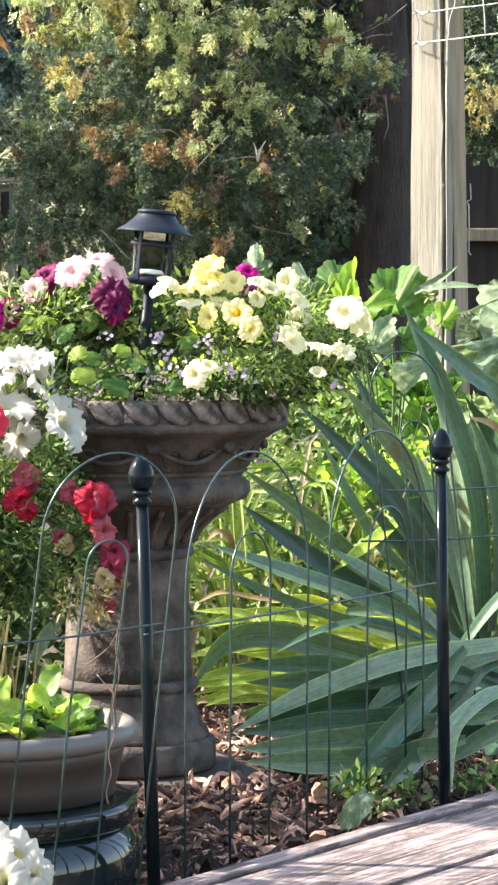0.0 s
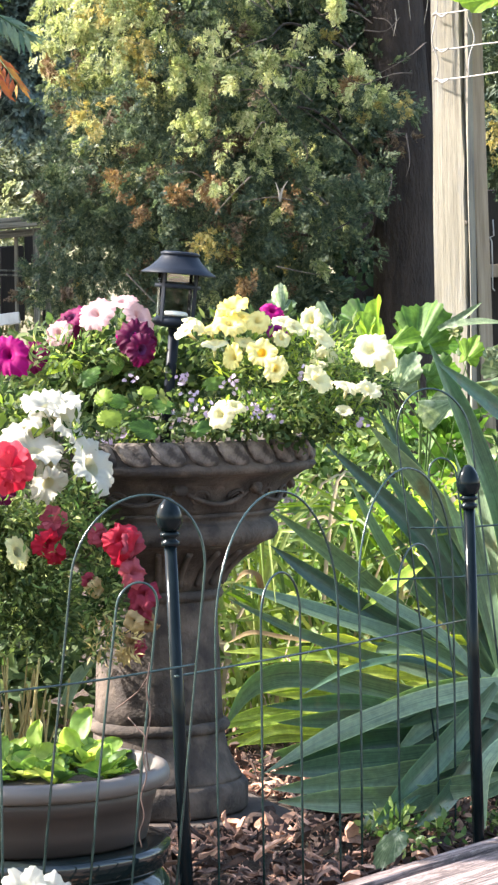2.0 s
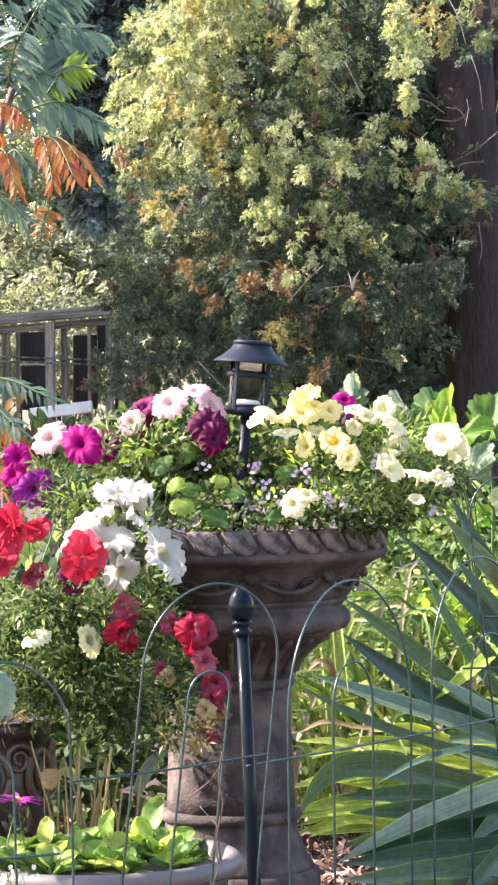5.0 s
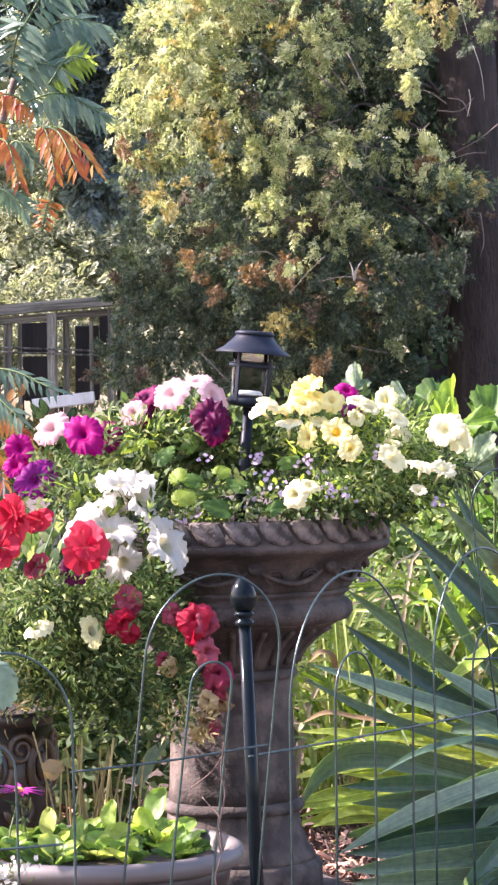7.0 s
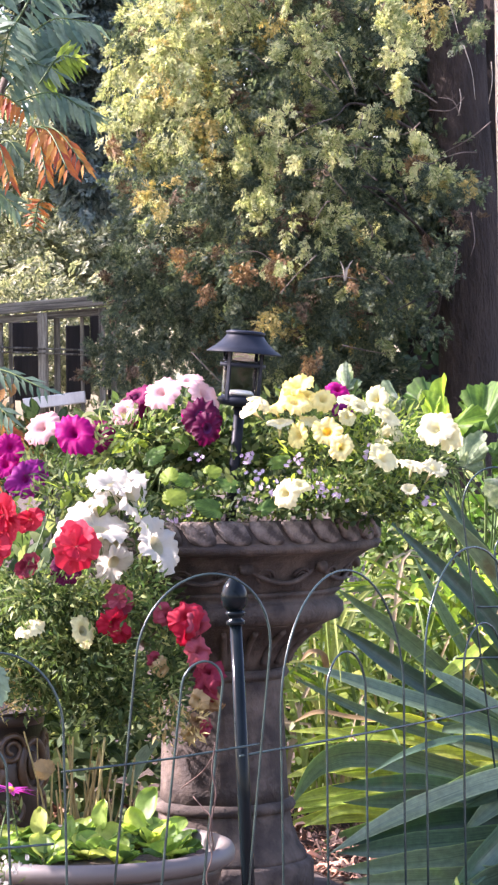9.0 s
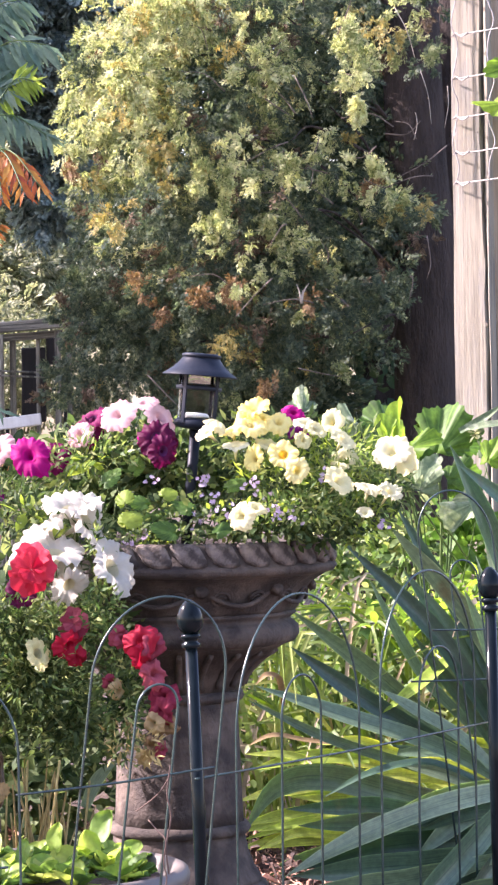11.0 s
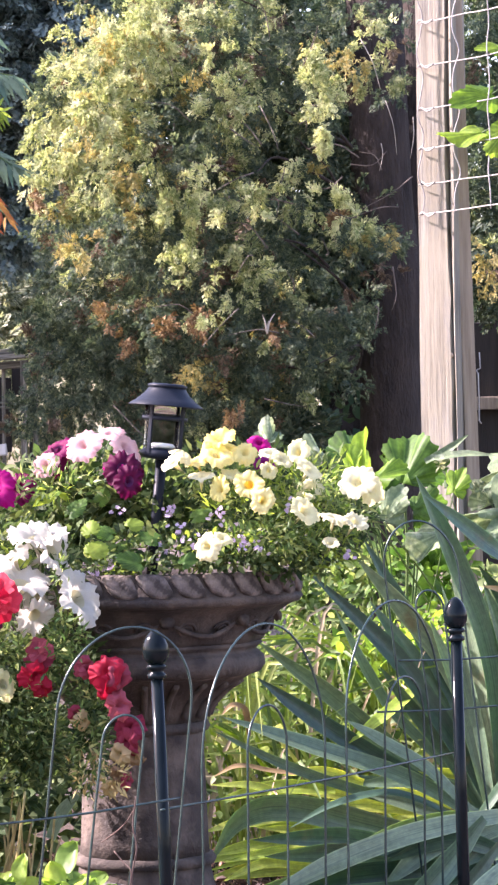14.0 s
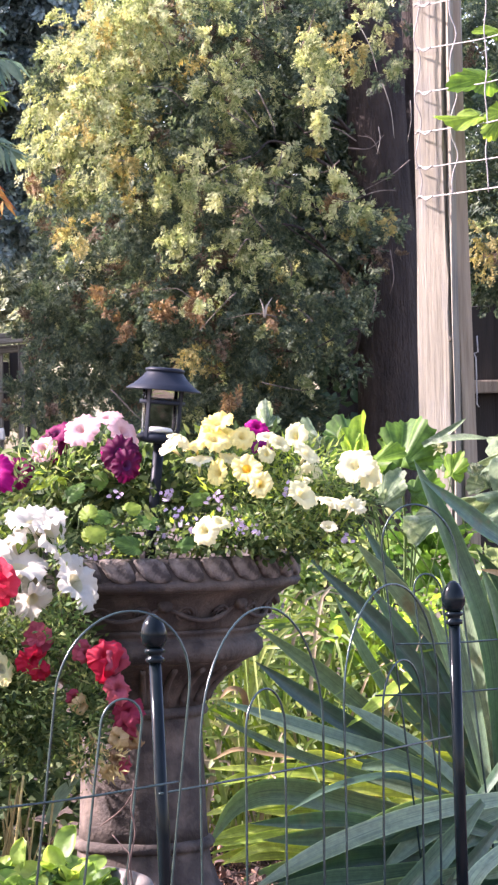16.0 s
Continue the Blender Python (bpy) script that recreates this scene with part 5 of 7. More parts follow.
def build_iris():
    t = thing("iris_plant", (0, 0, 0), "large clump of sword-shaped blue-green iris leaves", "plant")
    L, B, U = (-0.9, -1, 0.5), (0.7, -1, -0.1), (-0.1, -0.8, 1.0)
    for mat, w, face, *pts in (
        # fan of upright blades
        ("iris", 0.050, B, (0.548, 5.350, 0.165), (0.522, 5.300, 0.450), (0.452, 5.250, 0.650), (0.377, 5.200, 0.807)),
        ("iris", 0.040, (-0.4, -0.9, 0.6), (0.740, 5.300, 0.343), (0.585, 5.250, 0.607), (0.498, 5.200, 0.687), (0.384, 5.150, 0.776)),
        ("iris", 0.044, B, (0.533, 5.360, 0.164), (0.435, 5.320, 0.331), (0.341, 5.300, 0.469), (0.181, 5.250, 0.628)),
        ("iris_pale", 0.046, L, (0.547, 5.400, 0.203), (0.457, 5.380, 0.423), (0.371, 5.360, 0.543), (0.270, 5.340, 0.656)),
        ("iris", 0.034, B, (0.544, 5.420, 0.201), (0.437, 5.400, 0.421), (0.359, 5.380, 0.563), (0.287, 5.360, 0.688)),
        ("iris_pale", 0.040, L, (0.515, 5.400, 0.159), (0.352, 5.360, 0.279), (0.224, 5.320, 0.392), (0.083, 5.280, 0.500)),
        ("iris", 0.038, B, (0.508, 5.330, 0.157), (0.315, 5.300, 0.272), (0.185, 5.260, 0.357), (0.080, 5.230, 0.436)),
        ("iris", 0.044, U, (0.525, 5.280, 0.147), (0.362, 5.250, 0.242), (0.181, 5.220, 0.308), (0.015, 5.200, 0.367)),
        ("iris", 0.021, B, (0.511, 5.360, 0.142), (0.314, 5.330, 0.200), (0.142, 5.300, 0.262), (-0.001, 5.280, 0.334)),
        ("iris_pale", 0.034, U, (0.519, 5.450, 0.175), (0.358, 5.450, 0.335), (0.300, 5.430, 0.422), (0.235, 5.400, 0.549)),
        ("iris", 0.044, B, (0.542, 5.400, 0.170), (0.448, 5.400, 0.350), (0.382, 5.400, 0.454), (0.300, 5.400, 0.567)),
        ("iris", 0.040, L, (0.556, 5.380, 0.173), (0.585, 5.360, 0.359), (0.560, 5.340, 0.544), (0.502, 5.320, 0.636)),
        ("iris_pale", 0.034, L, (0.558, 5.450, 0.175), (0.524, 5.450, 0.351), (0.490, 5.450, 0.527), (0.441, 5.450, 0.735)),
        ("iris", 0.046, B, (0.580, 5.400, 0.159), (0.631, 5.380, 0.336), (0.622, 5.360, 0.478), (0.570, 5.340, 0.641)),
        ("iris", 0.038, B, (0.620, 5.360, 0.142), (0.648, 5.320, 0.331), (0.640, 5.300, 0.461), (0.602, 5.260, 0.601)),
        ("iris", 0.042, B, (0.652, 5.450, 0.131), (0.696, 5.420, 0.310), (0.731, 5.400, 0.476), (0.751, 5.400, 0.639)),
        ("iris", 0.040, L, (0.499, 5.470, 0.162), (0.465, 5.470, 0.294), (0.421, 5.470, 0.405), (0.365, 5.470, 0.504)),
        ("iris", 0.034, B, (0.557, 5.340, 0.188), (0.570, 5.320, 0.363), (0.540, 5.300, 0.514), (0.506, 5.280, 0.606)),
        ("iris", 0.030, B, (0.569, 5.300, 0.193), (0.603, 5.280, 0.345), (0.595, 5.260, 0.474), (0.560, 5.240, 0.570)),
        ("iris", 0.034, B, (0.512, 5.320, 0.191), (0.477, 5.300, 0.332), (0.448, 5.280, 0.430), (0.404, 5.260, 0.537)),
        ("iris", 0.032, L, (0.504, 5.340, 0.177), (0.443, 5.330, 0.276), (0.377, 5.320, 0.363), (0.312, 5.310, 0.449)),
        ("iris_pale", 0.028, L, (0.519, 5.280, 0.185), (0.496, 5.270, 0.325), (0.462, 5.260, 0.474), (0.426, 5.250, 0.601)),
        ("iris", 0.034, B, (0.606, 5.340, 0.177), (0.657, 5.320, 0.320), (0.675, 5.300, 0.429), (0.660, 5.280, 0.558)),
        ("iris_pale", 0.030, U, (0.480, 5.260, 0.177), (0.394, 5.250, 0.263), (0.308, 5.240, 0.317), (0.245, 5.230, 0.355)),
        # blades that arch over and lie down
        ("iris", 0.056, B, (0.531, 5.340, 0.085), (0.313, 5.310, 0.144), (0.141, 5.280, 0.189), (0.046, 5.250, 0.173), (-0.011, 5.220, 0.097)),
        # Lit arching blade: its sunlight is painted in with the pale material.
        ("iris_pale", 0.040, (-0.1, -1, 0.5), (0.534, 4.784, 0.236), (0.397, 4.766, 0.219), (0.284, 4.747, 0.192), (0.166, 4.738, 0.146), (0.057, 4.729, 0.089)),
        ("iris", 0.018, U, (0.447, 5.240, 0.168), (0.379, 5.230, 0.206), (0.312, 5.220, 0.222), (0.217, 5.210, 0.202), (0.137, 5.200, 0.161)),
        ("iris", 0.036, (0.1, -1, 0.4), (0.518, 5.320, 0.126), (0.421, 5.320, 0.169), (0.357, 5.320, 0.193), (0.282, 5.320, 0.207)),
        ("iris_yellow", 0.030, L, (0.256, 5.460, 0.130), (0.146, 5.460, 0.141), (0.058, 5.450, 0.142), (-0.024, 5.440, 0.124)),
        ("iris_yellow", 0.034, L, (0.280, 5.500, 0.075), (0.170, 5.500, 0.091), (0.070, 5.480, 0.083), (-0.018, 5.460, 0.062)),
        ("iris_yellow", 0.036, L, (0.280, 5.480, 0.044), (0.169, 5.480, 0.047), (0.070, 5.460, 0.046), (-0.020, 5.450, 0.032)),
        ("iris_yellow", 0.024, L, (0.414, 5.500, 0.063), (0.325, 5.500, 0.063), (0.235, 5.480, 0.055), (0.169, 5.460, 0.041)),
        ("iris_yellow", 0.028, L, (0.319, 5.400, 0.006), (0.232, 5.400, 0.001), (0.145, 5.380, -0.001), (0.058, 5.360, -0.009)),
        ("iris", 0.056, B, (0.531, 5.340, 0.058), (0.390, 5.300, 0.062), (0.248, 5.280, 0.055), (0.099, 5.260, 0.022)),
        ("iris", 0.054, B, (0.444, 5.080, 0.065), (0.312, 5.050, 0.034), (0.217, 5.040, 0.022), (0.074, 5.020, 0.014)),
        ("iris", 0.046, B, (0.517, 5.420, 0.091), (0.362, 5.400, 0.094), (0.231, 5.380, 0.118), (0.068, 5.360, 0.119)),
        ("iris", 0.050, B, (0.439, 5.020, 0.008), (0.317, 5.010, -0.001), (0.205, 5.000, -0.004), (0.084, 4.980, -0.002)),
        ("iris", 0.056, B, (0.470, 5.140, 0.077), (0.344, 5.120, 0.051), (0.219, 5.100, 0.044), (0.075, 5.100, 0.032)),
        ("iris", 0.050, B, (0.482, 5.040, 0.030), (0.399, 5.020, 0.013), (0.336, 5.000, -0.004), (0.272, 4.920, -0.016)),
        ("iris", 0.050, B, (0.489, 5.120, 0.090), (0.545, 5.060, 0.016), (0.579, 5.000, -0.005), (0.634, 4.950, -0.016)),
        ("iris", 0.050, B, (0.482, 5.040, 0.040), (0.529, 5.000, 0.006), (0.564, 4.950, -0.011), (0.608, 4.900, -0.023)),
        ("iris", 0.044, B, (0.313, 5.300, 0.086), (0.206, 5.280, 0.062), (0.099, 5.260, 0.033), (-0.017, 5.200, -0.005)),
        ("iris", 0.058, (0.9, -1, 0.0), (0.488, 5.120, 0.184), (0.415, 5.080, 0.104), (0.326, 5.000, 0.026), (0.244, 4.860, -0.030)),
        ("iris", 0.050, (0.8, -1, 0.1), (0.524, 5.160, 0.137), (0.434, 5.080, 0.044), (0.387, 5.000, 0.001), (0.319, 4.880, -0.034)),
        ("iris_pale", 0.034, U, (0.409, 4.603, 0.011), (0.419, 4.641, 0.099), (0.459, 4.679, 0.141), (0.516, 4.718, 0.161), (0.575, 4.737, 0.124)),
        ("iris", 0.036, (0.2, -1, 0.5), (0.724, 5.180, 0.186), (0.639, 5.160, 0.156), (0.542, 5.150, 0.130), (0.449, 5.140, 0.089)),
        ("iris", 0.032, U, (0.487, 5.220, 0.171), (0.547, 5.200, 0.254), (0.602, 5.180, 0.299), (0.658, 5.160, 0.288), (0.708, 5.140, 0.223)),
        ("iris", 0.030, L, (0.645, 5.220, 0.245), (0.632, 5.220, 0.329), (0.615, 5.200, 0.394), (0.626, 5.180, 0.438), (0.667, 5.160, 0.439)),
        ("iris", 0.050, B, (0.527, 5.300, 0.086), (0.566, 5.260, 0.016), (0.615, 5.220, -0.020), (0.674, 5.180, -0.035)),
        ("iris", 0.046, B, (0.542, 5.340, 0.145), (0.601, 5.300, 0.204), (0.661, 5.260, 0.208), (0.730, 5.220, 0.171)),
        ("iris_yellow", 0.030, L, (0.400, 5.340, 0.420), (0.356, 5.320, 0.384), (0.312, 5.300, 0.352), (0.251, 5.280, 0.307)),
        ("dry_leaf", 0.013, L, (0.592, 5.240, 0.539), (0.565, 5.230, 0.571), (0.537, 5.220, 0.592), (0.499, 5.210, 0.601)),
        ("dry_leaf", 0.013, L, (0.667, 5.240, 0.476), (0.646, 5.230, 0.524), (0.623, 5.220, 0.556), (0.597, 5.210, 0.577)),
        ("dry_leaf", 0.012, U, (0.186, 5.360, 0.240), (0.111, 5.360, 0.249), (0.046, 5.350, 0.261), (-0.002, 5.340, 0.242)),
        ("dry_leaf", 0.014, U, (0.066, 5.260, 0.325), (0.058, 5.250, 0.374), (0.035, 5.240, 0.385), (0.014, 5.230, 0.368)),
    ):
        face = (face[0] + rnd.uniform(-0.2, 0.2), face[1], face[2] + rnd.uniform(-0.15, 0.15))
        low = mat == "iris" and max(q[2] for q in pts) < 0.20 and 0.06 < min(q[0] for q in pts) < 0.35
        if low:
            pts = [nearer(q, 0.36) for q in pts]
        blade(pts, w * (0.84 if low else 0.90), mat, t, face=face, n=22, tip=0.66, root=0.34 if low else 0.60)
    for k in range(10):
        root = Vector((0.554, 5.460, 0.141)) + Vector((rnd.uniform(-0.08, 0.14), rnd.uniform(0.0, 0.15), rnd.uniform(-0.12, 0.0)))
        a = radians(rnd.uniform(80, 185))
        l = rnd.uniform(0.30, 0.50)
        d = Vector((math.cos(a), rnd.uniform(-0.1, 0.15), math.sin(a)))
        tip = root + d * l + Vector((0, 0, -0.10 * l * abs(d.x)))
        blade([root, root + d * l * 0.5 + Vector((0, 0, 0.05 * l)), tip], rnd.uniform(0.032, 0.044), "iris", t, face=(rnd.uniform(-1.2, 0.8), -1, rnd.uniform(-0.2, 0.6)), tip=0.66, root=0.34)
    # yellow-green blades low behind the urn, their sunlight put into the colour
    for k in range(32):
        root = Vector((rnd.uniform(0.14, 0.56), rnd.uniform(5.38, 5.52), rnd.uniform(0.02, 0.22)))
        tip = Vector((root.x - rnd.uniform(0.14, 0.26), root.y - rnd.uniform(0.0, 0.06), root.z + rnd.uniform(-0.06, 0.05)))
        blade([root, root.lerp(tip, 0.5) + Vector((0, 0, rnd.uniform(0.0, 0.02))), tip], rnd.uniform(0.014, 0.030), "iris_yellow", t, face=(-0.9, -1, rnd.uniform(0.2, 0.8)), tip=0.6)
    # low blades that sprawl over the soil
    for k in range(9):
        root = Vector((rnd.uniform(0.44, 0.70), rnd.uniform(5.32, 5.52), rnd.uniform(0.06, 0.16)))
        tip = Vector((root.x - rnd.uniform(0.20, 0.36), root.y - rnd.uniform(0.0, 0.1), rnd.uniform(-0.02, 0.10)))
        mid = root.lerp(tip, 0.5) + Vector((0, 0, rnd.uniform(0.01, 0.05)))
        blade([nearer(q, 0.40) for q in (root, mid, tip)], rnd.uniform(0.028, 0.044), "iris", t, face=(rnd.uniform(-0.4, 0.9), -1, rnd.uniform(-0.4, 0.3)), tip=0.66, root=0.34)
    # broad shaded blades that hang to the soil in front
    for k in range(7):
        root = Vector((rnd.uniform(0.46, 0.68), rnd.uniform(4.86, 4.96), rnd.uniform(0.06, 0.12)))
        tip = Vector((root.x - rnd.uniform(0.20, 0.34), root.y - rnd.uniform(0.04, 0.10), rnd.uniform(0.01, 0.04)))
        blade([root, root.lerp(tip, 0.5) + Vector((0, 0, rnd.uniform(0.005, 0.025))), tip], rnd.uniform(0.036, 0.050), "iris", t, face=(rnd.uniform(0.5, 1.1), -1, rnd.uniform(-0.2, 0.1)), tip=0.66, root=0.34)
    return t


build_iris()


# ---------------------------------------------------------------- blossoms and leaves
def corolla_mesh(seed, ruffle=0.10, lobes=5, deep=0.16, flare=0.35):
    """Trumpet-shaped blossom of radius 1 that opens along z, its rim lobed, ruffled and unevenly folded."""
    r0 = random.Random(seed)
    ph, ph2, fold = r0.uniform(0, 6.3), r0.uniform(0, 6.3), r0.uniform(0, 6.3)
    rings = [(0.085, -0.88), (0.125, -0.66), (0.20, -0.44), (0.33, -0.23), (0.50, -0.08), (0.68, 0.0), (0.85, 0.03), (1.0, 0.02)]
    seg = 80
    off = noise.noise
    vs, fs = [], []
    for i, (r, z) in enumerate(rings):
        for k in range(seg):
            a = 2 * math.pi * k / seg
            edge = max(0, (r - 0.25) / 0.75)
            c, s = math.cos(a), math.sin(a)
            petal = abs(math.cos(lobes * a / 2 + ph)) ** 0.55
            rr = r * (1 - deep * edge * (1 - petal) + 0.09 * edge * off(Vector((c * 1.3, s * 1.3, seed))) + 0.03 * edge * edge * math.sin(11 * a + ph2) + 0.028 * edge * edge * math.sin(17 * a + ph) + 0.018 * edge ** 4 * math.sin(29 * a + ph2))
            zz = z + ruffle * edge * edge * (0.6 * math.sin(lobes * a + ph) + 0.9 * off(Vector((c * 3.2, s * 3.2, seed * 2.0))) + 0.45 * math.sin(9 * a + ph2) + 0.6 * edge * math.sin(14 * a + ph) + 0.5 * edge ** 3 * math.sin(23 * a + ph2)) - flare * edge * edge
            zz += 0.035 * min(1, r * 2) * (abs(math.sin(lobes * a / 2 + ph)) ** 3 - 0.3)
            zz -= 0.55 * flare * edge * (c * math.cos(fold) + s * math.sin(fold)) ** 2 * r
            vs.append((rr * c, rr * s, zz))
    for i in range(len(rings) - 1):
        for k in range(seg):
            j = (k + 1) % seg
            fs.append((i * seg + k, i * seg + j, (i + 1) * seg + j, (i + 1) * seg + k))
    vs.append((0, 0, -0.90))
    fs += [(k, len(vs) - 1, (k + 1) % seg) for k in range(seg)]
    return mesh_of(vs, fs, "corolla", True)


def double_mesh(seed):
    """Ruffled double blossom: three crumpled rings of petals, each a little different."""
    r0 = random.Random(seed)
    vs, fs = [], []
    for layer, (rad, lift, tilt, count) in enumerate(((1.0, 0.0, 0.15, 5), (0.82, 0.08, 0.55, 4), (0.58, 0.12, 1.10, 3))):
        for q in range(count):
            a0 = 2 * math.pi * q / count + layer * 0.6 + r0.uniform(-0.25, 0.25)
            tip, size, ph = tilt + r0.uniform(-0.35, 0.55), rad * r0.uniform(0.75, 1.12), r0.uniform(0, 6)
            o = len(vs)
            nu, nv = 7, 16
            for i in range(nu + 1):
                s = i / nu
                for j in range(nv + 1):
                    t = (j / nv - 0.5) * 2
                    w = 0.86 * math.sin(min(1, s * 1.05 + 0.10) * math.pi * 0.60)
                    a = a0 + t * w
                    r = size * (0.01 + 0.99 * s * (1 - 0.14 * t * t)) * (1 + 0.05 * s * math.sin(t * 9 + ph))
                    z = lift + tip * s * size * 0.7 + 0.15 * s * math.sin(t * 2.4 + ph) * s + 0.022 * s * s * math.sin(t * 9 + ph) + 0.030 * s ** 4 * math.sin(t * 17 + ph) - 0.22 * s * s * (1 - layer * 0.4) + 0.10 * t * t * s
                    vs.append((r * math.cos(a), r * math.sin(a), z))
            for i in range(nu):
                for j in range(nv):
                    b = o + i * (nv + 1) + j
                    fs.append((b, b + 1, b + nv + 2, b + nv + 1))
    return mesh_of(vs, fs, "petal_ruffle", True)


def wilted_mesh(seed):
    """A crumpled, drooping blossom past its best."""
    me = corolla_mesh(seed, 0.09, 5, 0.06, 0.42)
    r0 = random.Random(seed)
    k = r0.uniform(0, 9)
    for v in me.vertices:
        p = v.co
        v.co = Vector((p.x * 0.85 + 0.25 * noise.noise(p * 1.6 + Vector((k, 0, 0))), p.y + 0.25 * noise.noise(p * 1.6 + Vector((0, k, 0))), p.z + 0.3 * noise.noise(p * 1.8 + Vector((0, 0, k)))))
    return me


def throat_mesh():
    return lathe([(0.075, -0.86), (0.115, -0.645), (0.188, -0.425), (0.315, -0.212)], 20, "throat_shape", closed=False)


def tube_mesh():
    return lathe([(0.06, -1.32), (0.075, -1.36), (0.092, -0.88), (0.13, -0.665)], 12, "tube_shape", closed=False)


def calyx_mesh():
    vs, fs = [], []
    for k in range(5):
        a = 2 * math.pi * k / 5
        o = len(vs)
        c, s = math.cos(a), math.sin(a)
        vs += [(0.05 * c - 0.05 * s, 0.05 * s + 0.05 * c, -1.36), (0.05 * c + 0.05 * s, 0.05 * s - 0.05 * c, -1.36), (0.16 * c + 0.05 * s, 0.16 * s - 0.05 * c, -1.10), (0.20 * c, 0.20 * s, -0.80), (0.16 * c - 0.05 * s, 0.16 * s + 0.05 * c, -1.10)]
        fs += [(o, o + 1, o + 2, o + 4), (o + 4, o + 2, o + 3)]
    return mesh_of(vs, fs, "calyx_shape")


SHAPES = {}


def shape(key, make, mat):
    """One mesh for each shape and material, shared by all blossoms alike."""
    k = (key, mat)
    if k not in SHAPES:
        SHAPES[k] = make()
        SHAPES[k].materials.append(M[mat])
    return SHAPES[k]


def blossom(parent, place, size, mat, throat=None, face=None, double=False, flat=1.0):
    """A petunia blossom; size: its width in metres."""
    f = Vector(face) if face else Vector((rnd.uniform(-0.7, 0.5), -rnd.uniform(0.45, 1), rnd.uniform(0.2, 1.0)))
    m = Matrix.Translation(Vector(place) - parent.location) @ f.to_track_quat("Z", "Y").to_matrix().to_4x4() @ Matrix.Rotation(rnd.uniform(0, 6.3), 4, "Z") @ Matrix.Scale(size * (0.48 if double is True else 0.53 if mat in ("p_yellow", "p_cream") else 0.58), 4) @ Matrix.Diagonal((1.08, rnd.uniform(0.78, 1.08), flat, 1))
    v = rnd.randrange(7)
    if double == "wilted":
        b = part("blossom", shape(("wilted", v), lambda: wilted_mesh(60 + v), mat), mat, parent, at=m)
    elif double:
        b = part("blossom", shape(("double", v), lambda: double_mesh(40 + v), mat), mat, parent, at=m)
    elif flat < 1:
        b = part("blossom", shape(("frilled", v), lambda: corolla_mesh(80 + v, 0.13, 5, 0.10, 0.36) if mat == "p_pink" else corolla_mesh(80 + v, 0.15 + 0.02 * v, 5, 0.12, 0.25 + 0.1 * (v % 3)), mat), mat, parent, at=m)
        part("throat", shape("throat", throat_mesh, throat or mat), throat or mat, b)
    else:
        b = part("blossom", shape(("corolla", v), lambda: corolla_mesh(20 + v, (0.105 if mat == "p_white" else 0.048) + 0.012 * v, 5, 0.12 + 0.02 * (v % 4), 0.06 + 0.08 * (v % 5)), mat), mat, parent, at=m)
        part("throat", shape("throat", throat_mesh, throat or mat), throat or mat, b)
        part("flower_tube", shape("tube", tube_mesh, mat), mat, b)
    part("calyx", shape("calyx", calyx_mesh, "stem"), "stem", b)
    return b


def foliage(parent, lobes, mat, size, template=OVATE, name="foliage", up=0.5, shell=0.45):
    """Leaves all through rounded lobes, joined."""
    ps, ds = [], []
    for c, r, n in lobes:
        a, b = blob_points(c, r, n, shell)
        ps.append(a - np.array(parent.location))
        ds.append(b)
    ps, ds = np.concatenate(ps), np.concatenate(ds)
    n = len(ps)
    me = scatter(template, ps, ds * 0.7 + unit(n) * 0.8 + np.array([0, -0.1, 0.15]), unit(n) * 0.8 + np.array([-0.1, -0.3, up]), size * rng.uniform(0.55, 1.35, n), name)
    return part(name, me, mat, parent, kind="stuff")


def stems(parent, root, tips, radius=0.0018, mat="stem"):
    for tip in tips:
        a, b = Vector(root) + Vector((rnd.gauss(0, 0.03), rnd.gauss(0, 0.03), 0)), Vector(tip)
        m = a.lerp(b, 0.55) + Vector((rnd.uniform(-0.02, 0.02), rnd.uniform(-0.02, 0.02), 0.03))
        loc = parent.location
        part("stem", tube(spline([a - loc, m - loc, b - loc], 8), radius, 5, "stem", 0.6), mat, parent)


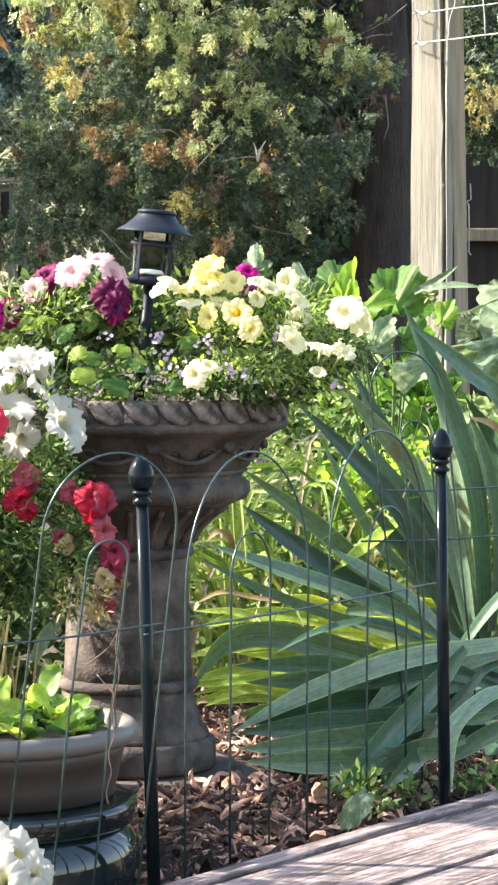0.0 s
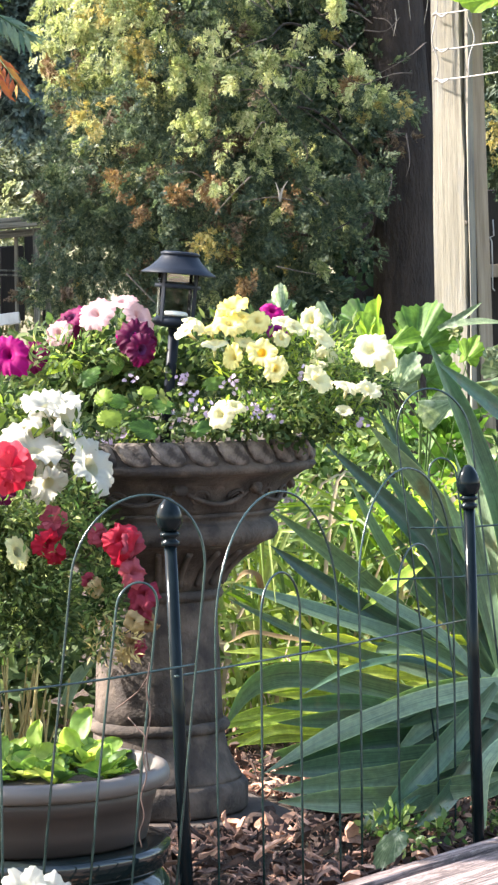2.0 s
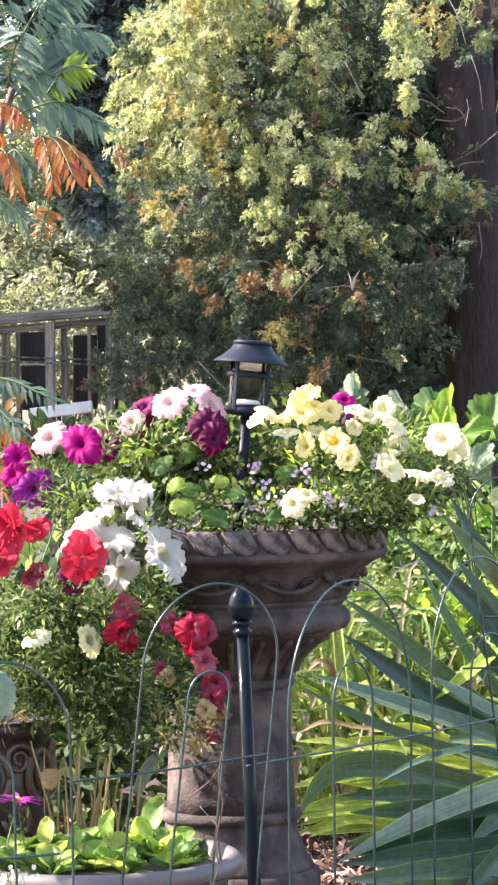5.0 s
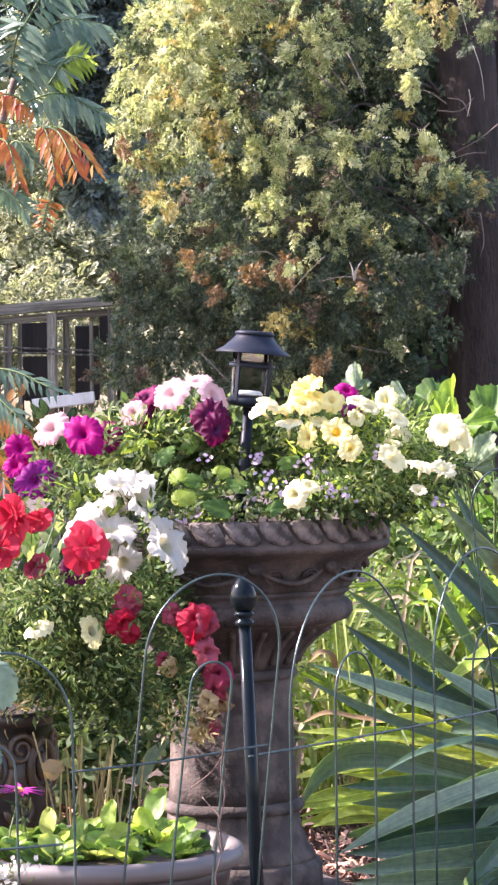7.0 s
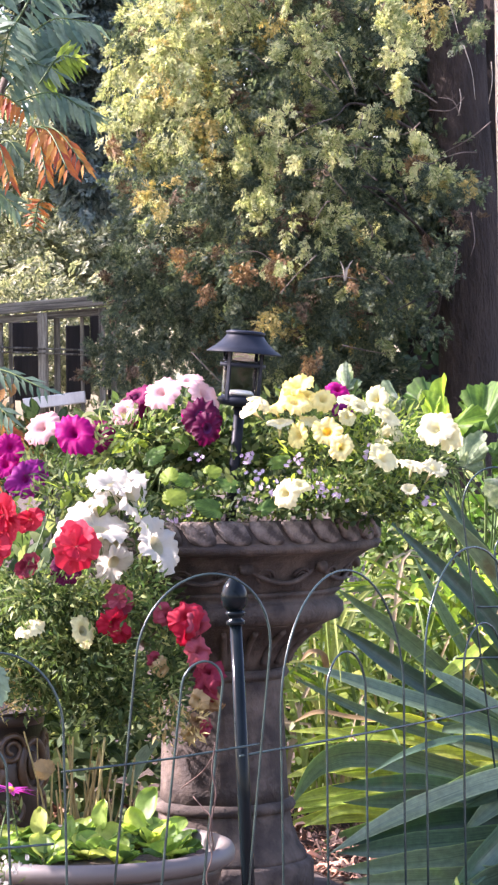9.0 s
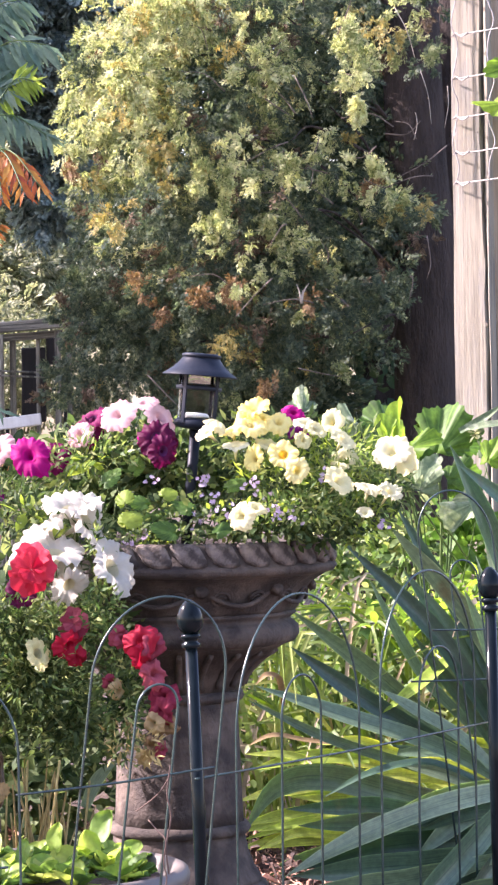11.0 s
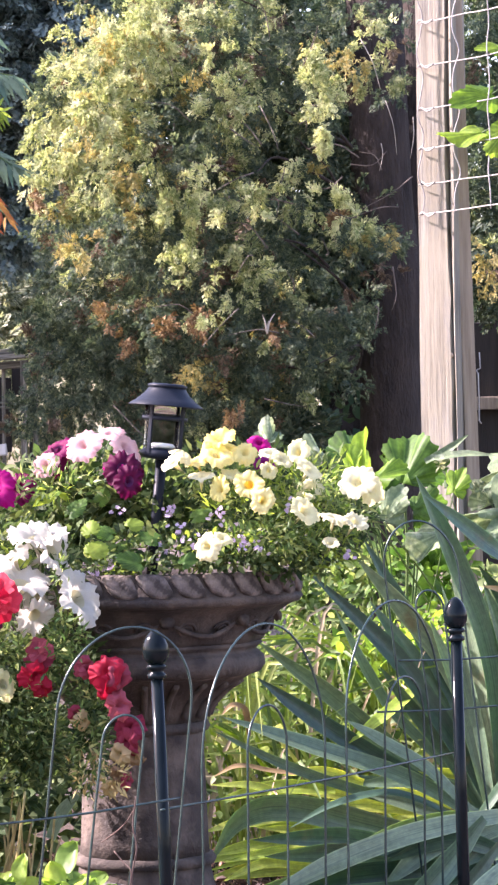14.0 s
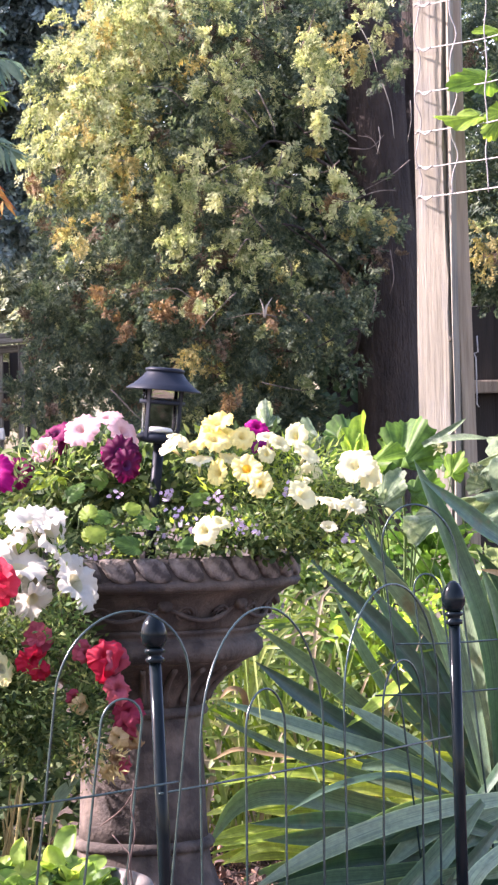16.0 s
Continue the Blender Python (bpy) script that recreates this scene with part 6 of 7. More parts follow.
def broad_leaf(parent, place, face, up, size, mat, lobes=5, deep=0.3, name="leaf", wave=0.08, stalk=None, long=1.0, label=""):
    """A broad leaf with lobed outline, raised veins and a wavy blade; face: its normal, up: where its tip points."""
    seg, rings = (64 if lobes < 6 else 110), 5
    z = Vector(face).normalized()
    y = (Vector(up) - z * Vector(up).dot(z)).normalized()
    x = y.cross(z)
    c = Vector(place) - y * (size * 0.28)
    ph = rnd.uniform(0, 6.3)
    vs, fs, uv = [c.copy()], [], [(0.5, 0)]
    for i in range(1, rings + 1):
        s = i / rings
        for k in range(seg):
            a = 2 * math.pi * k / seg
            lobe = abs(math.cos(lobes * a / 2))
            notch = 0.55 * math.exp(-((a - math.pi) / 0.35) ** 2)
            r = size * 0.5 * (1 - deep * (1 - lobe) - notch) * (1 + s * (0.055 * math.sin(17 * a + ph) + (0.05 if lobes > 6 else 0.03) * math.sin(29 * a) + 0.03 * math.sin(37 * a + ph))) * s
            h = size * (wave * s * s * math.sin(3 * a + ph) + 0.05 * s * (lobe - 0.5) + 0.025 * s * math.sin(lobes * a + ph) * wave / 0.08 - 0.10 * s * s + 0.05 * s * noise.noise(Vector((s * 3 * math.cos(a), s * 3 * math.sin(a), ph))) + 0.012 * math.sin(s * 16) * s * lobe)
            uv.append((abs(a - math.pi) / math.pi, s))
            vs.append(c + y * (r * math.cos(a) * long + size * 0.40 * s) + x * (r * math.sin(a)) + z * h)
    for k in range(seg):
        j = (k + 1) % seg
        fs.append((0, 1 + k, 1 + j))
        for i in range(rings - 1):
            o = 1 + i * seg
            fs.append((o + k, o + seg + k, o + seg + j, o + j))
    me = mesh_of([v - parent.location for v in vs], fs, name, True)
    with_uv(me, uv)
    b = part(name, me, mat, parent, label)
    if stalk is not None:
        q = Vector(stalk)
        part("stalk", tube(spline([q - parent.location, q.lerp(c, 0.6) + Vector((0.01, 0, 0.03)) - parent.location, c - parent.location], 10), size * 0.03, 7, "stalk", 0.7), "stem", b)
    return b


def plant(name, base, label, category="flowering plant", group=""):
    return thing(name, base, label, category, group)


# ---------------------------------------------------------------- flowers in the urn
SOIL = Vector((URN.x, URN.y, 0.64))
SLIM = ([(v[0] * 1.5, v[1], v[2]) for v in NARROW[0]], NARROW[1])

t = plant("yellow_petunia", SOIL + Vector((0.10, 0, 0)), "petunia with pale yellow trumpet blossoms in the urn", group="flowers in the urn")
for p, s, m, f in (
    ((0.015, 4.670, 0.877), 0.048, "p_yellow", (-0.2, -0.6, 0.9)), ((0.010, 4.650, 0.851), 0.052, "p_yellow", (0, -0.7, 0.8)), ((0.058, 4.660, 0.854), 0.043, "p_yellow", (0.3, -0.8, 0.6)), ((-0.024, 4.660, 0.842), 0.040, "p_yellow", (-0.3, -0.40, 1)),
    ((-0.065, 4.620, 0.838), 0.044, "p_cream", (-0.7, -0.4, 0.7)), ((-0.046, 4.640, 0.852), 0.038, "p_cream", (0.5, -0.4, 0.9)), ((-0.016, 4.640, 0.816), 0.042, "p_cream", (0, -0.35, 1)), ((0.013, 4.620, 0.793), 0.042, "p_yellow", (-0.4, -0.9, 0.4)),
    ((0.036, 4.660, 0.817), 0.034, "p_cream", (0.2, -0.5, 0.8)), ((0.101, 4.700, 0.852), 0.040, "p_cream", (0.1, -0.5, 0.9)), ((0.145, 4.700, 0.853), 0.043, "p_cream", (-0.2, -0.9, 0.5)), ((0.164, 4.660, 0.823), 0.044, "p_cream", (0.5, -0.6, 0.7)),
    ((0.154, 4.580, 0.757), 0.050, "p_cream", (0.5, -0.6, 0.6)), ((0.201, 4.620, 0.747), 0.044, "p_cream", (0.2, -0.35, 1)), ((0.237, 4.600, 0.739), 0.050, "p_cream", (0.5, -0.5, 0.8)), ((0.239, 4.660, 0.804), 0.058, "p_cream", (-0.3, -0.7, 0.5)),
    ((0.268, 4.680, 0.791), 0.052, "p_cream", (0.5, -0.7, 0.3)), ((-0.012, 4.500, 0.700), 0.046, "p_cream", (-0.6, -0.8, 0.1)), ((0.018, 4.520, 0.717), 0.037, "p_cream", (0.2, -0.5, 0.9)), ((0.096, 4.680, 0.824), 0.032, "p_cream", (0.1, -0.8, 0.6)),
    ((0.161, 4.700, 0.792), 0.044, "p_cream", (-0.3, -0.8, 0.6)), ((0.031, 4.700, 0.861), 0.042, "p_yellow", (0.2, -0.6, 0.8)), ((0.195, 4.620, 0.702), 0.027, "p_cream", (0.2, -0.6, 0.8)), ((0.084, 4.580, 0.773), 0.043, "p_yellow", (0.1, -1, 0.3)),
    ((0.120, 4.690, 0.840), 0.034, "p_cream", (0.4, -0.6, 0.7)), ((-0.002, 4.670, 0.862), 0.040, "p_yellow", (-0.4, -0.7, 0.7)),
):
    blossom(t, nearer(p, 0.07), s, m, None, f)
blossom(t, nearer((0.061, 4.600, 0.799), 0.07), 0.046, "p_yellow", "p_gold", (-0.15, -1, 0.40))
foliage(t, [((0.054, 4.800, 0.801), (0.15, 0.14, 0.085), 1100), ((0.149, 4.780, 0.771), (0.12, 0.14, 0.10), 900), ((0.089, 4.680, 0.717), (0.14, 0.10, 0.05), 420), ((0.183, 4.720, 0.705), (0.085, 0.10, 0.075), 380), ((0.234, 4.780, 0.741), (0.06, 0.08, 0.06), 300)], "petunia_leaf", 0.020, SLIM)
foliage(t, [((0.052, 4.680, 0.783), (0.14, 0.06, 0.06), 420), ((0.163, 4.640, 0.753), (0.11, 0.06, 0.08), 620), ((0.087, 4.580, 0.709), (0.13, 0.05, 0.035), 420), ((-0.250, 4.640, 0.800), (0.10, 0.05, 0.05), 260)], "weed", 0.016, SLIM)
foliage(t, [((0.061, 4.660, 0.764), (0.12, 0.05, 0.05), 160), ((0.181, 4.660, 0.697), (0.07, 0.05, 0.07), 260), ((0.146, 4.680, 0.800), (0.10, 0.06, 0.06), 200), ((0.015, 4.700, 0.821), (0.08, 0.06, 0.05), 120)], "lime_leaf", 0.020, NARROW)
stems(t, t.location, [(0.018, 4.800, 0.859), (0.089, 4.660, 0.754), (0.167, 4.740, 0.799), (0.239, 4.760, 0.779), (-0.010, 4.600, 0.683), (0.156, 4.660, 0.739), (0.059, 4.760, 0.834)])

t = plant("pink_petunia", SOIL + Vector((-0.12, 0.02, 0)), "petunia with pale pink and burgundy blossoms in the urn", group="flowers in the urn")
for p, s, m, f in (
    ((-0.216, 4.730, 0.869), 0.058, "p_pink", (-0.45, -0.70, 0.55)), ((-0.139, 4.730, 0.864), 0.056, "p_pink", (0.55, -0.60, 0.55)), ((-0.170, 4.750, 0.889), 0.040, "p_pink", (-0.2, -0.5, 0.9)), ((-0.279, 4.720, 0.835), 0.044, "p_pink", (-0.5, -0.8, 0.3)), ((-0.420, 4.750, 0.811), 0.058, "p_pink", (-0.5, -0.75, 0.4)),
    ((-0.260, 4.760, 0.863), 0.048, "p_burgundy", (-0.5, -0.6, 0.6)), ((-0.262, 4.750, 0.840), 0.040, "p_burgundy", (0.1, -0.9, 0.2)), ((-0.145, 4.670, 0.829), 0.060, "p_burgundy", (0.1, -0.9, 0.5)), ((-0.134, 4.650, 0.806), 0.048, "p_burgundy", (0.3, -0.9, 0.1)), ((-0.161, 4.690, 0.835), 0.040, "p_magenta", (-0.4, -0.6, 0.7)),
    ((0.083, 4.790, 0.869), 0.034, "p_magenta", (0.2, -0.8, 0.6)), ((0.090, 4.770, 0.833), 0.034, "p_violet", (-0.2, -0.9, 0.4)),
):
    blossom(t, nearer(p, 0.07), s, m, "p_dark" if m == "p_burgundy" else None, f, flat=0.55 if m == "p_pink" else 0.7)
foliage(t, [((-0.206, 4.820, 0.814), (0.13, 0.13, 0.07), 520), ((-0.283, 4.800, 0.787), (0.12, 0.12, 0.08), 480), ((-0.119, 4.780, 0.775), (0.11, 0.12, 0.07), 600)], "petunia_leaf", 0.022)
foliage(t, [((-0.256, 4.660, 0.792), (0.030, 0.03, 0.020), 14), ((-0.344, 4.500, 0.716), (0.030, 0.03, 0.020), 8)], "lime_leaf", 0.030)
for x in ((-0.129, 4.600, 0.735), (-0.198, 4.600, 0.727), (-0.191, 4.580, 0.694), (-0.332, 4.600, 0.702), (-0.313, 4.580, 0.679)):
    broad_leaf(t, nearer(x, 0.06), (rnd.uniform(-0.3, 0.3), -1, 0.9), (rnd.uniform(-1, 1), 0, 0.6), rnd.uniform(0.024, 0.040), "lime_leaf", 1, 0.05, wave=0.05, long=1.15)
for x in ((-0.155, 4.660, 0.693), (-0.109, 4.800, 0.813), (-0.183, 4.700, 0.777), (-0.136, 4.720, 0.795), (-0.098, 4.620, 0.712), (-0.042, 4.580, 0.675), (-0.228, 4.660, 0.759), (-0.171, 4.620, 0.722), (-0.023, 4.660, 0.747), (-0.250, 4.740, 0.825), (-0.125, 4.580, 0.676)):
    broad_leaf(t, nearer(x, 0.05), (rnd.uniform(-0.5, 0.3), -1, 0.8), (rnd.uniform(-1, 1), -0.3, 0.5), rnd.uniform(0.022, 0.038), "dim_leaf", 1, 0.05, wave=0.08, long=1.6)
stems(t, t.location, [(-0.216, 4.800, 0.853), (-0.140, 4.800, 0.842), (-0.264, 4.830, 0.844), (-0.172, 4.840, 0.877)])

t = plant("lobelia", SOIL + Vector((0, -0.12, 0)), "trailing lobelia with tiny lavender flowers over the urn rim", group="flowers in the urn")
tiny = [((-0.055, 4.580, 0.725), 9), ((-0.071, 4.620, 0.756), 8), ((0.010, 4.600, 0.747), 8), ((0.060, 4.550, 0.702), 8), ((0.088, 4.550, 0.694), 4), ((-0.163, 4.560, 0.670), 8), ((-0.183, 4.550, 0.656), 9),
        ((0.134, 4.600, 0.764), 6), ((0.225, 4.620, 0.681), 8), ((-0.154, 4.620, 0.753), 5), ((-0.031, 4.560, 0.703), 5), ((-0.088, 4.580, 0.685), 3), ((0.028, 4.600, 0.738), 4), ((0.050, 4.560, 0.709), 5)]



def floret(parent, place, size, mat):
    """A tiny five-petalled flower."""
    f = Vector((rnd.uniform(-0.7, 0.5), -1, rnd.uniform(0.0, 0.8)))
    m = Matrix.Translation(Vector(place) - parent.location) @ f.to_track_quat("Z", "Y").to_matrix().to_4x4() @ Matrix.Rotation(rnd.uniform(0, 6.3), 4, "Z") @ Matrix.Scale(size, 4)
    return part("floret", shape("floret", lambda: mesh_of(*PETALS, "floret_shape"), mat), mat, parent, at=m)


PETALS = ([(0, 0, 0), (-0.5, 0.3, 0.1), (-0.35, 0.9, 0), (0, 1, 0), (0.35, 0.9, 0), (0.5, 0.3, 0.1), (-0.3, -0.5, 0.05), (0.3, -0.5, 0.05)], [(0, 2, 1), (0, 3, 2), (0, 4, 3), (0, 5, 4), (0, 1, 6), (0, 7, 5)])
for c, k in tiny:
    for _ in range(k):
        floret(t, Vector(c) + Vector((rnd.gauss(0, 0.008), rnd.gauss(0, 0.006), rnd.gauss(0, 0.007))), rnd.uniform(0.0045, 0.0075), "p_lavender")
foliage(t, [((-0.070, 4.620, 0.702), (0.16, 0.08, 0.05), 420), ((-0.181, 4.620, 0.676), (0.08, 0.07, 0.035), 240), ((0.031, 4.600, 0.683), (0.12, 0.06, 0.030), 360), ((0.124, 4.640, 0.671), (0.09, 0.08, 0.04), 420), ((0.013, 4.560, 0.671), (0.13, 0.03, 0.012), 120), ((-0.115, 4.560, 0.668), (0.10, 0.03, 0.012), 90), ((-0.108, 4.800, 0.748), (0.12, 0.06, 0.04), 500)], "petunia_leaf", 0.015)
foliage(t, [((0.013, 4.560, 0.702), (0.10, 0.03, 0.025), 70), ((-0.152, 4.560, 0.664), (0.04, 0.02, 0.02), 30)], "lime_leaf", 0.011)

# ---------------------------------------------------------------- tall potted petunias beside the urn
POT = Vector((-0.504, 4.550, 0.0))


def relief_pot():
    t = thing("brown_pot", POT, "dark brown glazed pot with raised oval relief", "plant pot")
    part("body", lathe([(0.075, 0.0), (0.082, 0.01), (0.094, 0.12), (0.099, 0.25), (0.100, 0.337)], 40, "body"), "brown_pot", t)
    part("lip", lathe([(0.099, 0.335), (0.101, 0.337), (0.102, 0.350), (0.100, 0.357), (0.095, 0.358), (0.090, 0.33), (0.02, 0.325)], 40, "lip"), "brown_pot", t)
    oval = tube([(0.029 * math.cos(a), 0, 0.040 * math.sin(a)) for a in np.linspace(0, 6.283, 25)], 0.0075, 8, "oval_relief")
    curl = tube([(0.026 * (1 - i / 34) * math.cos(i * 0.42), 0, 0.026 * (1 - i / 34) * math.sin(i * 0.42)) for i in range(28)], 0.0055, 7, "curl", 0.6)
    boss = lathe([(0.001, -0.004), (0.016, 0.0), (0.013, 0.007), (0.001, 0.011)], 18, "boss")
    for k in range(7):
        turn = Matrix.Rotation(2 * math.pi * k / 7 + 1.05, 4, "Z")
        half = Matrix.Rotation(2 * math.pi * (k + 0.5) / 7 + 1.05, 4, "Z")
        part("oval_relief", oval, "pot_relief", t, at=turn @ Matrix.Translation((0, -0.098, 0.272)))
        part("boss", boss, "pot_relief", t, at=turn @ Matrix.Translation((0, -0.097, 0.272)) @ Matrix.Rotation(radians(90), 4, "X") @ Matrix.Diagonal((1, 1.6, 1, 1)))
        part("curl", curl, "pot_relief", t, at=half @ Matrix.Translation((0, -0.100, 0.300)))
        part("curl", curl, "pot_relief", t, at=half @ Matrix.Translation((0, -0.096, 0.205)) @ Matrix.Diagonal((-1, 1, -1, 1)))
    return t


relief_pot()

t = plant("red_white_petunia", POT + Vector((0, 0, 0.32)), "tall petunias with red, white and magenta blossoms in the brown pot")
for p, s, f in (
    ((-0.276, 4.460, 0.728), 0.090, (-0.1, -0.38, 1)), ((-0.245, 4.440, 0.702), 0.076, (0.8, -0.45, 0.5)), ((-0.353, 4.440, 0.665), 0.074, (-0.8, -0.5, 0.6)), ((-0.299, 4.400, 0.659), 0.080, (0.1, -0.42, 1)),
    ((-0.202, 4.400, 0.630), 0.086, (0.75, -0.50, 0.5)), ((-0.276, 4.380, 0.596), 0.062, (0.1, -0.6, -0.5)), ((-0.410, 4.360, 0.508), 0.048, (-0.3, -0.4, 1)), ((-0.321, 4.360, 0.498), 0.0488, (0.6, -0.75, 0.35)),
    ((-0.322, 4.450, 0.690), 0.066, (-0.6, -0.35, 0.9)), ((-0.285, 4.440, 0.628), 0.060, (-0.7, -0.6, 0.1)),
):
    blossom(t, p, s, "p_white" if s > 0.049 else "p_cream", "p_lime", f)
for p, s, m, d in (
    ((-0.446, 4.400, 0.677), 0.085, "p_red", True), ((-0.408, 4.420, 0.667), 0.055, "p_red", True), ((-0.466, 4.380, 0.627), 0.070, "p_red", True), ((-0.331, 4.340, 0.627), 0.084, "p_red", True), ((-0.509, 4.400, 0.657), 0.075, "p_red", True),
    ((-0.269, 4.380, 0.540), 0.050, "p_faded", True), ((-0.270, 4.360, 0.507), 0.054, "p_red", "wilted"), ((-0.262, 4.365, 0.486), 0.040, "p_red", "wilted"), ((-0.414, 4.400, 0.594), 0.050, "p_faded", True), ((-0.191, 4.360, 0.517), 0.030, "p_faded", "wilted"),
    ((-0.165, 4.330, 0.515), 0.050, "p_red", "wilted"), ((-0.140, 4.340, 0.503), 0.048, "p_faded", "wilted"), ((-0.156, 4.335, 0.490), 0.042, "p_red", "wilted"), ((-0.140, 4.340, 0.462), 0.044, "p_faded", "wilted"),
    ((-0.134, 4.350, 0.428), 0.048, "p_faded", "wilted"), ((-0.138, 4.350, 0.402), 0.042, "p_faded", "wilted"), ((-0.128, 4.360, 0.378), 0.036, "cedar_rust", "wilted"), ((-0.149, 4.350, 0.384), 0.034, "dry_leaf", "wilted"),
    ((-0.150, 4.350, 0.351), 0.030, "cedar_rust", "wilted"), ((-0.159, 4.360, 0.330), 0.028, "dry_leaf", "wilted"), ((-0.131, 4.350, 0.344), 0.026, "p_faded", "wilted"), ((-0.201, 4.360, 0.436), 0.032, "dry_leaf", "wilted"), ((-0.212, 4.360, 0.449), 0.024, "p_faded", "wilted"), ((-0.351, 4.400, 0.593), 0.05, "p_burgundy", False), ((-0.196, 4.360, 0.519), 0.034, "p_faded", "wilted"),
):
    blossom(t, p, s, m, None, (rnd.uniform(-0.9, 0.9), -0.75, -rnd.uniform(-0.1, 0.6)) if d == "wilted" else (rnd.uniform(-0.6, 0.5), -1, rnd.uniform(-0.1, 0.5)), d)
for p, s, m in (
    ((-0.355, 4.620, 0.803), 0.068, "p_magenta"), ((-0.317, 4.660, 0.798), 0.046, "p_burgundy"), ((-0.458, 4.620, 0.780), 0.042, "p_magenta"), ((-0.465, 4.620, 0.752), 0.040, "p_magenta"), ((-0.429, 4.580, 0.729), 0.058, "p_violet"), ((-0.415, 4.600, 0.743), 0.04, "p_violet"),
):
    blossom(t, p, s, m, None, (rnd.uniform(-0.4, 0.3), -1, rnd.uniform(0.2, 0.7)), flat=0.6)
foliage(t, [((-0.383, 4.460, 0.541), (0.15, 0.12, 0.06), 1200), ((-0.340, 4.460, 0.460), (0.14, 0.11, 0.10), 1700), ((-0.414, 4.480, 0.414), (0.12, 0.10, 0.09), 1100), ((-0.287, 4.460, 0.370), (0.10, 0.09, 0.08), 900), ((-0.195, 4.420, 0.417), (0.055, 0.07, 0.14), 800),
            ((-0.267, 4.460, 0.540), (0.06, 0.07, 0.06), 420), ((-0.343, 4.560, 0.699), (0.12, 0.10, 0.07), 700), ((-0.397, 4.660, 0.743), (0.09, 0.08, 0.05), 460), ((-0.238, 4.460, 0.664), (0.05, 0.05, 0.05), 200), ((-0.477, 4.500, 0.504), (0.10, 0.1, 0.10), 600)], "petunia_leaf", 0.019, SLIM, shell=0.1)
foliage(t, [((-0.277, 4.640, 0.556), (0.07, 0.10, 0.12), 700), ((-0.309, 4.660, 0.405), (0.08, 0.10, 0.12), 800), ((-0.202, 4.600, 0.511), (0.04, 0.07, 0.10), 260)], "petunia_leaf", 0.022, SLIM, shell=0.1)
foliage(t, [((-0.376, 4.380, 0.555), (0.14, 0.05, 0.05), 300), ((-0.228, 4.400, 0.561), (0.04, 0.05, 0.09), 260), ((-0.194, 4.380, 0.421), (0.045, 0.04, 0.12), 300), ((-0.238, 4.400, 0.664), (0.014, 0.02, 0.035), 26), ((-0.324, 4.360, 0.461), (0.12, 0.03, 0.08), 130), ((-0.428, 4.360, 0.480), (0.09, 0.03, 0.06), 140), ((-0.224, 4.370, 0.564), (0.035, 0.02, 0.06), 170)], "weed", 0.015, SLIM)
foliage(t, [((-0.466, 4.460, 0.390), (0.08, 0.08, 0.06), 260), ((-0.195, 4.380, 0.361), (0.04, 0.04, 0.05), 90), ((-0.155, 4.345, 0.350), (0.022, 0.02, 0.035), 60)], "straw", 0.016, NARROW)
stems(t, t.location, [(-0.278, 4.480, 0.709), (-0.303, 4.440, 0.639), (-0.199, 4.420, 0.612), (-0.449, 4.420, 0.651), (-0.335, 4.380, 0.607), (-0.356, 4.620, 0.780), (-0.272, 4.400, 0.526), (-0.152, 4.360, 0.466), (-0.141, 4.360, 0.387), (-0.219, 4.420, 0.577), (-0.264, 4.440, 0.665)])

t = plant("dry_stalks", (-0.342, 4.550, 0.0), "pale dry plant stalks behind the lettuce bowl", "dead stalks")
for k in range(30):
    a = Vector((-0.330, 4.470, 0.169)) + Vector((rnd.uniform(-0.055, 0.06), rnd.uniform(-0.05, 0.05), -0.14))
    b = a + Vector((rnd.gauss(0.0, 0.030), rnd.uniform(-0.03, 0.03), rnd.uniform(0.18, 0.31)))
    part("stalk", tube(spline([a - t.location, a.lerp(b, 0.5) + Vector((rnd.uniform(-0.014, 0.014), 0, 0)) - t.location, b - t.location], 7), rnd.uniform(0.0018, 0.0034), 5, "stalk", 0.6), "straw", t)
blade([Vector((-0.263, 4.500, 0.239)) - t.location, Vector((-0.242, 4.500, 0.284)) - t.location, Vector((-0.209, 4.500, 0.315)) - t.location], 0.020, "iris_pale", t)
broad_leaf(t, (-0.387, 4.400, 0.276), (0.2, -1, 0.2), (-0.6, 0, 0.5), 0.036, "dry_leaf", 3, 0.2, "dry_leaf")

# ---------------------------------------------------------------- lettuce bowl on a glazed pot
BOWL = Vector((-0.301, 4.130, 0.092))


def build_bowl():
    t = thing("planting_bowl", BOWL, "taupe plastic planting bowl with a rolled rim", "planter")
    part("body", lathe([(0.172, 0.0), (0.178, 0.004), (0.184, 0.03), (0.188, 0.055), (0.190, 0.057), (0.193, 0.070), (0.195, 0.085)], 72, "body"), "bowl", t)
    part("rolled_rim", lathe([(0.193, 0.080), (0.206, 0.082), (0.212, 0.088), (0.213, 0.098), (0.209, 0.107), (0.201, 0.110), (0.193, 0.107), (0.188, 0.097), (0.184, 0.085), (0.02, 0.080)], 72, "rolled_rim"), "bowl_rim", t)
    part("potting_soil", lathe([(0.185, 0.083), (0.175, 0.090), (0.10, 0.094), (0.01, 0.096)], 40, "potting_soil"), "soil", t, "dark potting soil")
    return t


